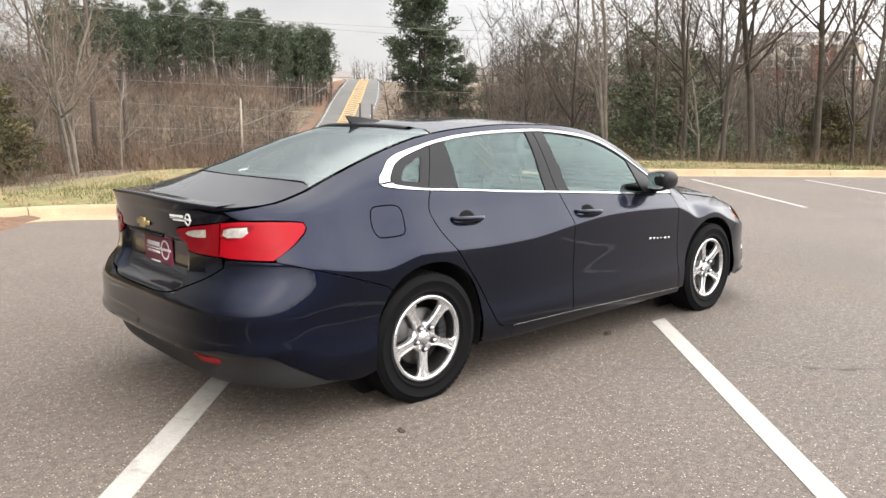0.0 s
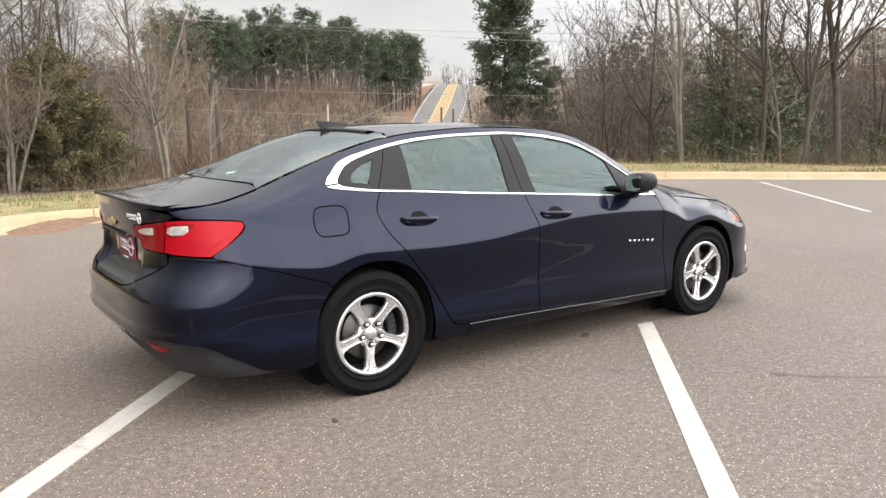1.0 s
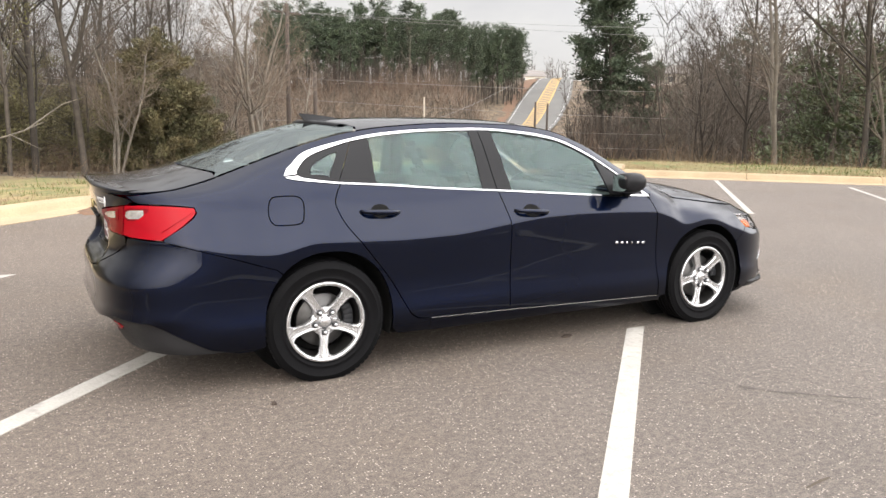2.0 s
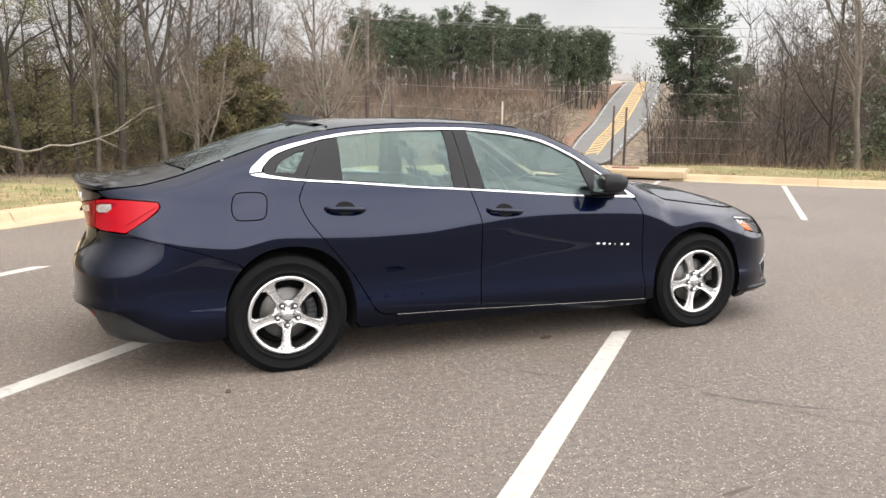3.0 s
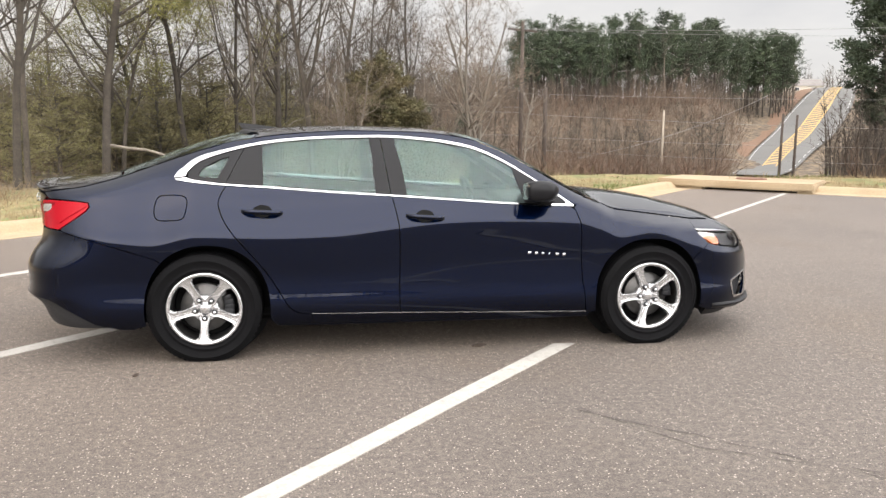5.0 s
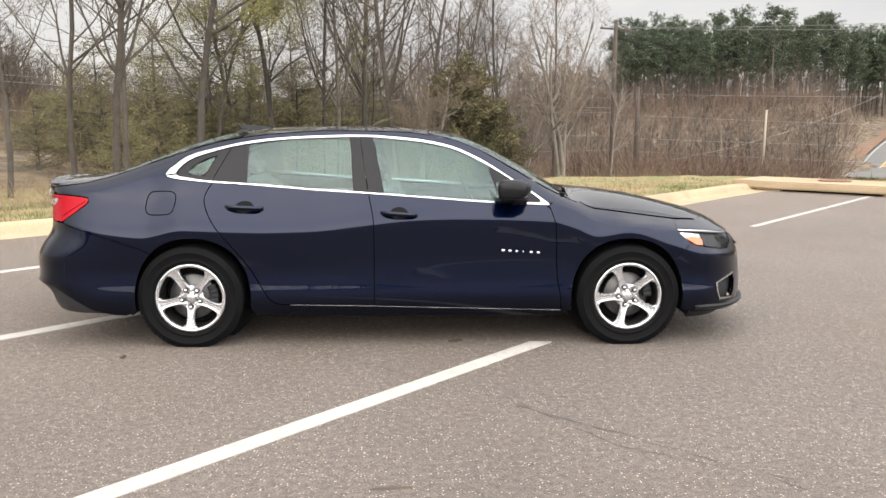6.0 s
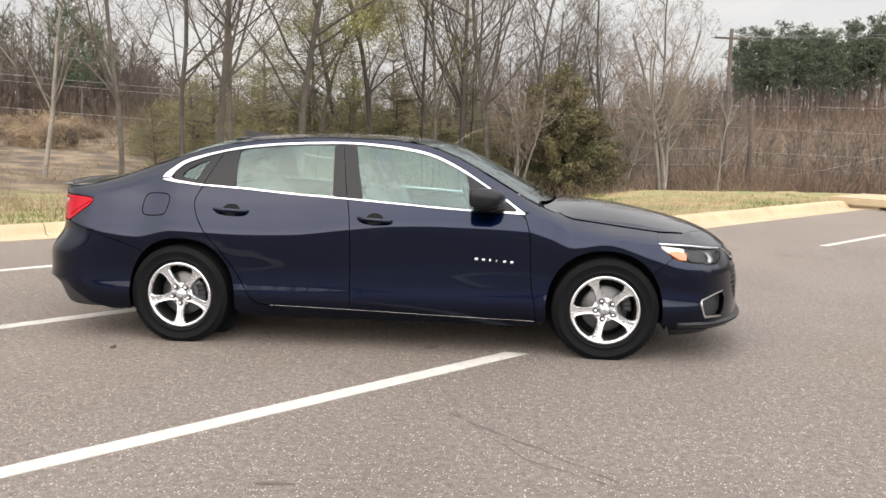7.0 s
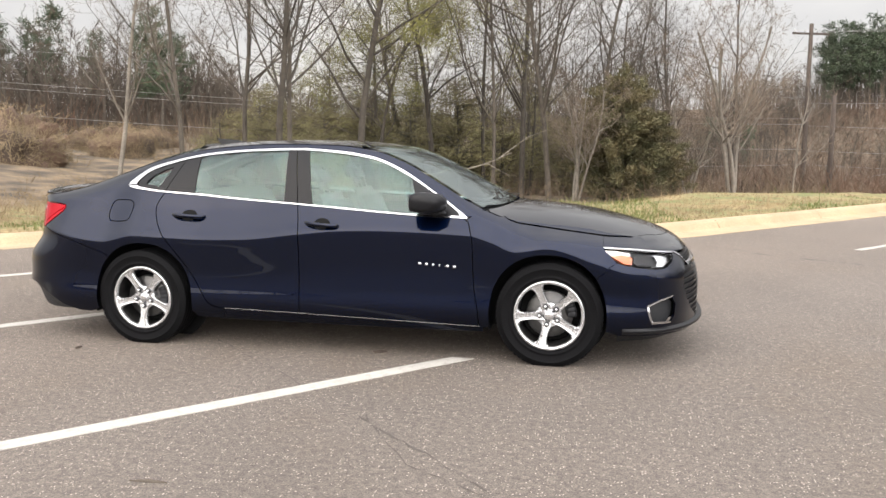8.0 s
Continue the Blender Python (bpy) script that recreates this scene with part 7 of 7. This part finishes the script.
# small pieces hang on the panel that carries them
def hang(names, hosts):
    carriers = [o for o in car.children if o.name.split(".")[0] in hosts]

    def middle(o):
        v = o.data.vertices
        return sum((q.co for q in v), Vector()) / len(v)
    mids = [(o, middle(o)) for o in carriers]
    for o in list(car.children):
        if o.name.split(".")[0] in names:
            c = middle(o)
            side = [q for q in mids if q[1].y * c.y > 0 or abs(c.y) < 0.02] or mids
            o.parent = min(side, key=lambda q: (q[1] - c).length)[0]


hang(("handle_cup", "door_handle", "name_bar"), ("front_door", "rear_door"))
hang(("tail_lamp_wedge", "lamp_frame", "reversing_lamp"), ("tail_lamp", "boot_lamp"))
hang(("headlamp_housing", "lamp_reflector", "indicator", "lamp_bezel", "lamp_shroud", "lamp_strip"), ("headlamp",))
hang(("fog_pocket", "fog_trim"), ("front_bumper",))
hang(("grille_bar", "grille_trim"), ("grille",))
hang(("reflector",), ("rear_bumper",))
hang(("dealer_mark", "plate_mount"), ("boot_face",))
hang(("tail_badge_block",), ("tail_badge",))
hang(("headrest_post",), ("headrest",))
hang(("mirror_foot",), ("door_mirror",))


# ---- the road up the far hill ----
ROAD_L = pchip([112, 132, 188, 230, 273, 300], [-31.2, -31.75, -33.5, -34.7, -35.95, -36.4])
ROAD_R = pchip([112, 132, 188, 230, 273, 300], [-34.4, -35.2, -37.3, -38.05, -38.15, -38.3])


def road_point(r, t, lift=0.25):
    deg = float(ROAD_L(r)) * (1 - t) + float(ROAD_R(r)) * t
    x, y = bearing(deg, r)
    return (x, y, float(LAND_CURVES[[a for a, _ in LAND_CURVES].index(-39.5)][1](r)) + lift)


def road_strip(name, r0, r1, t0, t1, lift, material, parent, n=30):
    v, fc = [], []
    for i in range(n + 1):
        r = r0 + (r1 - r0) * i / n
        for k in range(3):
            v.append(road_point(r, t0 + (t1 - t0) * k / 2, lift))
    for i in range(n):
        for k in range(2):
            fc.append((i * 3 + k, i * 3 + k + 1, i * 3 + k + 4, i * 3 + k + 3))
    return mesh_object(name, v, fc, material, parent)


road = road_strip("road", 118, 296, 0.0, 1.0, 0.45, M_ROAD, None)
tagged(road, "grey asphalt road climbing the far hill with a hatched yellow median", "road", kind="structure")
road_strip("edge_line", 120, 290, 0.036, 0.048, 0.50, M_WHITE, road)
for k in range(26):
    r = 128 + k * 5.6
    road_strip("lane_dash", r, r + 3.0, 0.935, 0.950, 0.50, M_WHITE, road, 2)
road_strip("median_line", 140, 285, 0.36, 0.385, 0.50, M_YELLOW, road)
road_strip("median_line", 140, 285, 0.60, 0.625, 0.50, M_YELLOW, road)
for k in range(44):
    r = 141 + k * 3.25
    a, b, c, d = road_point(r, 0.385, 0.5), road_point(r + 1.5, 0.385, 0.5), road_point(r + 4.2, 0.6, 0.5), road_point(r + 2.7, 0.6, 0.5)
    mesh_object("hatch_bar", [a, d, c, b], [(0, 1, 2, 3)], M_YELLOW, road, False)
# bare red-brown shoulder beside the road
v, fc = [], []
for i in range(25):
    r = 140 + 140 * i / 24
    x0, y0 = bearing(float(ROAD_L(r)) + 0.15, r)
    x1, y1 = bearing(float(ROAD_L(r)) + 0.9 + 0.5 * noise.noise(Vector((r * 0.1, 0, 0))), r)
    v += [(x0, y0, road_point(r, 0)[2] + 0.1), (x1, y1, land(x1, y1) + 0.3)]
for i in range(24):
    fc.append((2 * i, 2 * i + 2, 2 * i + 3, 2 * i + 1))
tagged(mesh_object("road_bank", v, fc, M_CLAY), "bare reddish earth bank beside the road", "bank", kind="structure")

# ---- poles and wires ----
M_POLE = mat("weathered_pole", (0.060, 0.045, 0.036), 0.95, vary=0.35, scale=2.0, bump=0.4, bump_scale=20.0)
M_POSTPALE = mat("pale_post", (0.35, 0.30, 0.24), 0.95, vary=0.3, scale=2.0)
M_WIRE = mat("grey_cable", (0.20, 0.195, 0.19), 0.6)


def utility_pole(x, y, top, radius, arm=False, material=None, label="weathered wooden utility pole"):
    z = land(x, y) - 0.3
    ob = new("utility_pole")
    ob.location = (x, y, z)
    tagged(ob, label, "pole", group="poles")
    m = Mesher()
    m.tube([Vector((0, 0, 0)), Vector((0, 0, (top - z) * 0.5)), Vector((0, 0, top - z))], [radius, radius * 0.85, radius * 0.7], 10)
    m.f.append(tuple(range(20, 30)))
    m.obj("post", material or M_POLE, ob)
    if arm:
        bm = bmesh.new()
        bmesh.ops.create_cube(bm, size=1.0, matrix=Matrix.Translation((0, 0, top - z - 0.7)) @ Matrix.Rotation(radians(25), 4, "Z") @ Matrix.Diagonal((3.0, 0.11, 0.13, 1)))
        part("crossarm", bm, M_POLE, ob, smooth=False)
        for s in (-1.35, -0.5, 0.5, 1.35):
            bm = bmesh.new()
            bmesh.ops.create_cone(bm, cap_ends=True, segments=8, radius1=0.06, radius2=0.035, depth=0.2, matrix=Matrix.Translation((s * math.cos(radians(25)), s * math.sin(radians(25)), top - z - 0.54)))
            part("insulator", bm, M_WHITE, ob)
    return ob


utility_pole(15.7, 54.9, 9.8, 0.20, True)
utility_pole(16.4, 50.6, 4.5, 0.19)
utility_pole(31.93, 44.44, 2.6, 0.11, label="short dark timber post by the road")
utility_pole(32.67, 43.9, 2.5, 0.11, label="short dark timber post by the road")
utility_pole(31.4, 62.2, 3.2, 0.11, material=M_POSTPALE, label="pale bare timber post in the brush")


def wire(a, b, sag, radius=0.012):
    m = Mesher()
    pts = []
    for i in range(17):
        t = i / 16
        p = Vector(a).lerp(Vector(b), t)
        p.z -= sag * 4 * t * (1 - t)
        pts.append(p)
    m.tube(pts, [radius] * 17, 4)
    tagged(m.obj("overhead_wire", M_WIRE, None), "grey overhead cable strung across the valley", "cable", group="overhead cables")


lx, ly = bearing(50, 45)
rx, ry = bearing(-66, 78)
for z0, z1, z2 in ((7.6, 9.2, 9.6), (6.0, 9.2, 8.3)):
    wire((15.7, 54.9, z1), (rx, ry, z2), 0.8, 0.016)
for z0, z1 in ((7.0, 4.6), (5.2, 3.1), (4.9, 2.7), (3.6, 0.9), (1.5, -0.2)):
    wire((lx, ly, z0), (15.7, 54.9, z1), 0.6, 0.013)
for z1, z2 in ((4.2, 4.0), (2.6, 1.4), (0.8, 0.6), (-0.2, -0.8)):
    wire((15.7, 54.9, z1), (rx, ry, z2), 0.5, 0.013)
wire((21.0, 58.0, -1.2), (48.0, 72.0, 5.2), 0.8, 0.02)

# ---- buildings on the far hill ----
M_SIDING = mat("pale_siding", (0.50, 0.46, 0.39), 0.8, vary=0.1, scale=0.5)
M_BRICK = mat("red_brick", (0.24, 0.105, 0.075), 0.9, vary=0.25, scale=1.5, fine=0.2, fine_scale=8.0)
M_ROOF = mat("grey_shingles", (0.18, 0.165, 0.155), 0.95, vary=0.2, scale=0.8, fine=0.2, fine_scale=6.0)
M_TRIM = mat("white_trim", (0.72, 0.71, 0.68), 0.7, vary=0.06, scale=1.0)
M_PANE = mat("dark_window_pane", (0.035, 0.04, 0.045), 0.12)


def block(name, lo, hi, material, parent):
    bm = bmesh.new()
    c, d = (Vector(lo) + Vector(hi)) / 2, Vector(hi) - Vector(lo)
    bmesh.ops.create_cube(bm, size=1.0, matrix=Matrix.Translation(c) @ Matrix.Diagonal((*d, 1)))
    return part(name, bm, material, parent, smooth=False)


def gable(name, x0, x1, y0, y1, z0, z1, along, material, parent, over=0.5, hip=0.0):
    """A pitched roof; along is the ridge's axis."""
    x0, x1, y0, y1 = x0 - over, x1 + over, y0 - over, y1 + over
    if along == "x":
        ym = (y0 + y1) / 2
        v = [(x0, y0, z0), (x1, y0, z0), (x1, y1, z0), (x0, y1, z0), (x0 + hip, ym, z1), (x1 - hip, ym, z1)]
        fc = [(0, 1, 5, 4), (2, 3, 4, 5), (0, 4, 3), (1, 2, 5), (0, 3, 2, 1)]
    else:
        xm = (x0 + x1) / 2
        v = [(x0, y0, z0), (x1, y0, z0), (x1, y1, z0), (x0, y1, z0), (xm, y0 + hip, z1), (xm, y1 - hip, z1)]
        fc = [(0, 4, 5, 3), (1, 2, 5, 4), (0, 1, 4), (2, 3, 5), (0, 3, 2, 1)]
    return mesh_object(name, v, fc, material, parent, False)


def window_unit(x, z, w, h, parent, y=0.0):
    win = block("window", (x - w / 2 - 0.1, y - 0.10, z - 0.1), (x + w / 2 + 0.1, y + 0.02, z + h + 0.1), M_TRIM, parent)
    block("pane", (x - w / 2, y - 0.13, z), (x - 0.04, y - 0.08, z + h), M_PANE, win)
    block("pane", (x + 0.04, y - 0.13, z), (x + w / 2, y - 0.08, z + h), M_PANE, win)


def face_hub(ob, deg, r, sink=1.0, turn=0.0, z=None):
    x, y = bearing(deg, r)
    ob.matrix_basis = Matrix.Translation((x, y, (land(x, y) if z is None else z) - sink)) @ Matrix.Rotation(radians(deg + turn), 4, "Z")


apt = new("apartment_building")
tagged(apt, "three-storey pale and brick apartment building with white balconies", "apartment building")
block("wall", (-13, 0, 0), (14, 14, 10.0), M_SIDING, apt)
block("brick_wall", (-13.02, -0.03, 0), (14.02, 0.0, 4.2), M_BRICK, apt)
block("brick_bay", (2.0, -1.2, 0), (7.5, 0.0, 9.6), M_BRICK, apt)
gable("roof", -13, 14, 0, 14, 10.0, 13.6, "x", M_ROOF, apt, 0.6, 4.0)
gable("bay_roof", 1.0, 8.5, -1.3, 5, 9.6, 12.2, "y", M_TRIM, apt, 0.4)
for fl in range(3):
    z = 1.3 + 3.15 * fl
    window_unit(4.75, z, 2.0, 1.7, apt, -1.2)
    for x in (-10.5, -7.5):
        window_unit(x, z, 1.5, 1.5, apt)
    for x in (-2.0, 10.8):
        balc = block("balcony", (x - 1.9, -1.6, z - 1.1), (x + 1.9, 0.05, z - 0.9), M_TRIM, apt)
        # dark slab on the flat wall, painted as the shade of a recess
        block("recess", (x - 1.6, -0.05, z - 0.8), (x + 1.6, 0.02, z + 1.5), M_PANE, balc)
        block("rail", (x - 1.9, -1.6, z - 0.05), (x + 1.9, -1.53, z + 0.05), M_TRIM, balc)
        for s in (-1.8, 0.0, 1.8):
            block("post", (x + s - 0.1, -1.6, z - 1.0), (x + s + 0.1, -1.45, z + 2.0), M_TRIM, balc)
face_hub(apt, -67.5, 214, 0.8, 10)

apt2 = new("apartment_building")
tagged(apt2, "pale apartment building half hidden by trees", "apartment building")
block("wall", (-10, 0, 0), (10, 12, 7.5), M_SIDING, apt2)
gable("roof", -10, 10, 0, 12, 7.5, 10.8, "x", M_ROOF, apt2, 0.6, 3.0)
for fl in range(2):
    for x in (-7, -2.4, 2.4, 7):
        window_unit(x, 1.2 + 3.2 * fl, 1.6, 1.5, apt2)
face_hub(apt2, -59.5, 235, 0.8, 10)

house = new("house")
tagged(house, "single-storey tan house with a grey hip roof", "house")
block("wall", (-8.5, 0, 0), (8.5, 9, 3.2), M_SIDING, house)
block("front_wall", (-2.5, -1.0, 0), (3.5, 0, 3.1), M_SIDING, house)
gable("roof", -8.5, 8.5, -1.0, 9, 3.2, 6.0, "x", M_ROOF, house, 0.6, 3.5)
for x in (-6.0, 6.2):
    window_unit(x, 1.0, 1.6, 1.4, house)
for x in (-1.3, 2.2):
    window_unit(x, 0.9, 1.5, 1.5, house, -1.0)
face_hub(house, -46.5, 228, 0.5, 12)

cottage = new("house")
tagged(cottage, "low house with a pale grey gable at the road's top", "house")
block("wall", (-6, 0, 0), (6, 8, 2.8), M_SIDING, cottage)
gable("roof", -6, 6, 0, 8, 2.8, 5.4, "x", M_ROOF, cottage, 0.5)
window_unit(-3, 0.9, 1.4, 1.3, cottage)
window_unit(2.5, 0.9, 1.4, 1.3, cottage)
face_hub(cottage, -35.0, 305, 0.5, 20)

# ---- small things on the ground ----
# fallen pale branch at the wood's edge
m = Mesher()
bx = [(-10.36, 33.91, 0.48), (-9.62, 34.06, 0.34), (-8.74, 34.22, 0.25), (-7.9, 34.35, -0.02), (-6.76, 34.49, -0.3), (-6.23, 34.56, -0.2), (-5.8, 34.61, 0.0), (-5.0, 34.68, -0.03), (-4.34, 34.73, 0.12), (-3.15, 34.8, 0.54), (-2.41, 34.82, 0.89)]
bx = [tuple(Vector((-1.15, -5.42, 1.41)).lerp(Vector(q), 0.78)) for q in bx]
m.tube([Vector(q) for q in bx], [0.066 - 0.005 * i for i in range(len(bx))], 6)
m.tube([Vector(bx[7]), Vector(bx[7]) + Vector((1.0, 0.3, 0.25)), Vector(bx[7]) + Vector((1.9, 0.5, -0.25))], [0.05, 0.03, 0.012], 4)
m.tube([Vector(bx[9]), Vector(bx[9]) + Vector((1.2, 0.2, 0.9)), Vector(bx[9]) + Vector((2.0, 0.5, 1.2))], [0.035, 0.02, 0.01], 4)
tagged(m.obj("fallen_branch", M_BARKPALE, None), "pale fallen branch hanging at the wood's edge", "branch")


def scrap(name, x, y, length, width, turn, material, label, category, seed):
    """A small flat scrap lying on the asphalt."""
    rng = random.Random(seed)
    bm = bmesh.new()
    ring = []
    for i in range(12):
        a = 2 * math.pi * i / 12
        k = rng.uniform(0.7, 1.15)
        ring.append(bm.verts.new((math.cos(a) * length * 0.5 * k, math.sin(a) * width * 0.5 * k, rng.uniform(0.002, 0.010))))
    mid = bm.verts.new((0, 0, 0.014))
    low = [bm.verts.new((v.co.x, v.co.y, 0.0)) for v in ring]
    for i in range(12):
        j = (i + 1) % 12
        bm.faces.new((ring[i], ring[j], mid))
        bm.faces.new((ring[j], ring[i], low[i], low[j]))
    me = bpy.data.meshes.new(name)
    bm.to_mesh(me)
    bm.free()
    me.materials.append(material)
    ob = new(name, me)
    ob.matrix_basis = Matrix.Translation((x, y, 0.001)) @ Matrix.Rotation(radians(turn), 4, "Z")
    tagged(ob, label, category)


M_LEAFDARK = mat("dead_leaf", (0.05, 0.035, 0.026), 0.9, vary=0.3, scale=30.0)
scrap("dead_leaf", 0.29, -0.785, 0.10, 0.05, 20, M_LEAFDARK, "dark dead leaf on the asphalt by the car", "leaf", 1)
scrap("dead_leaf", -1.775, -1.11, 0.05, 0.03, 70, M_LEAFDARK, "small dark leaf scrap on the asphalt", "leaf", 2)
scrap("twig", -0.07, -2.9, 0.17, 0.006, 5, M_TWIG, "thin pale straw on the asphalt", "twig", 3)
# red clay washed onto the gutter: a low lumpy spill
spill, spill_faces = [], []
for i in range(15):
    for j in range(48):
        t, a = i / 14, 2 * math.pi * j / 48
        rim = 1 + 0.35 * noise.noise(Vector((math.cos(a) * 1.3, math.sin(a) * 1.3, 4))) + 0.12 * noise.noise(Vector((math.cos(a) * 5, math.sin(a) * 5, 7)))
        u, n = 4.5 + 0.95 * t * rim * math.cos(a), 6.35 + 0.42 * t * rim * math.sin(a)
        h = 0.055 * (1 - t * t) * (1 + 0.9 * noise.noise(Vector((u * 7, n * 7, 1)))) + 0.02 * noise.noise(Vector((u * 23, n * 23, 2))) * (1 - t)
        spill.append((*un(u, n), max(0.0, h) + (0.012 if t < 1 else -0.01)))
for i in range(14):
    for j in range(48):
        k = (j + 1) % 48
        spill_faces.append((i * 48 + j, (i + 1) * 48 + j, (i + 1) * 48 + k, i * 48 + k))
tagged(mesh_object("clay_spill", spill, spill_faces, M_CLAY), "reddish clay washed over the gutter in a low heap", "clay")

# ---- cracks and an old seam in the asphalt ----
M_TAR = mat("dark_crack_filler", (0.080, 0.069, 0.060), 0.9, vary=0.3, scale=5.0, bump=0.4, bump_scale=60.0)


def build_crack(points, width, seed):
    """A wandering crack, a thin dark ribbon let into the asphalt."""
    rng = random.Random(seed)
    line = resample(points, 0.06)
    side = left_normals(line)
    verts, faces = [], []
    off = 0.0
    for i, (p, q) in enumerate(zip(line, side)):
        off = 0.85 * off + rng.uniform(-0.012, 0.012)
        w = width * max(0.05, rng.uniform(-0.5, 1.0))
        verts += [(*(p + q * (off - w)), 0.0025), (*(p + q * (off + w)), 0.0025)]
    faces = [(2 * i, 2 * i + 1, 2 * i + 3, 2 * i + 2) for i in range(len(line) - 1)]
    mesh_object("crack", verts, faces, M_TAR, bpy.data.objects["parking_lot"], smooth=False)


build_crack([(3.06, 5.24), (3.36, 5.01), (3.59, 4.58), (3.97, 4.31), (4.65, 3.86)], 0.035, 3)
# the joint between two paving passes
build_crack([un(-1.13, -4.6), un(-1.05, -2.8), un(-1.10, -1.2)], 0.010, 4)
build_crack([un(-1.10, -1.1), un(-1.16, 0.4), un(-1.10, 2.6)], 0.007, 6)
build_crack([un(-1.02, -3.1), un(-1.22, -2.4), un(-1.04, -1.75)], 0.006, 8)
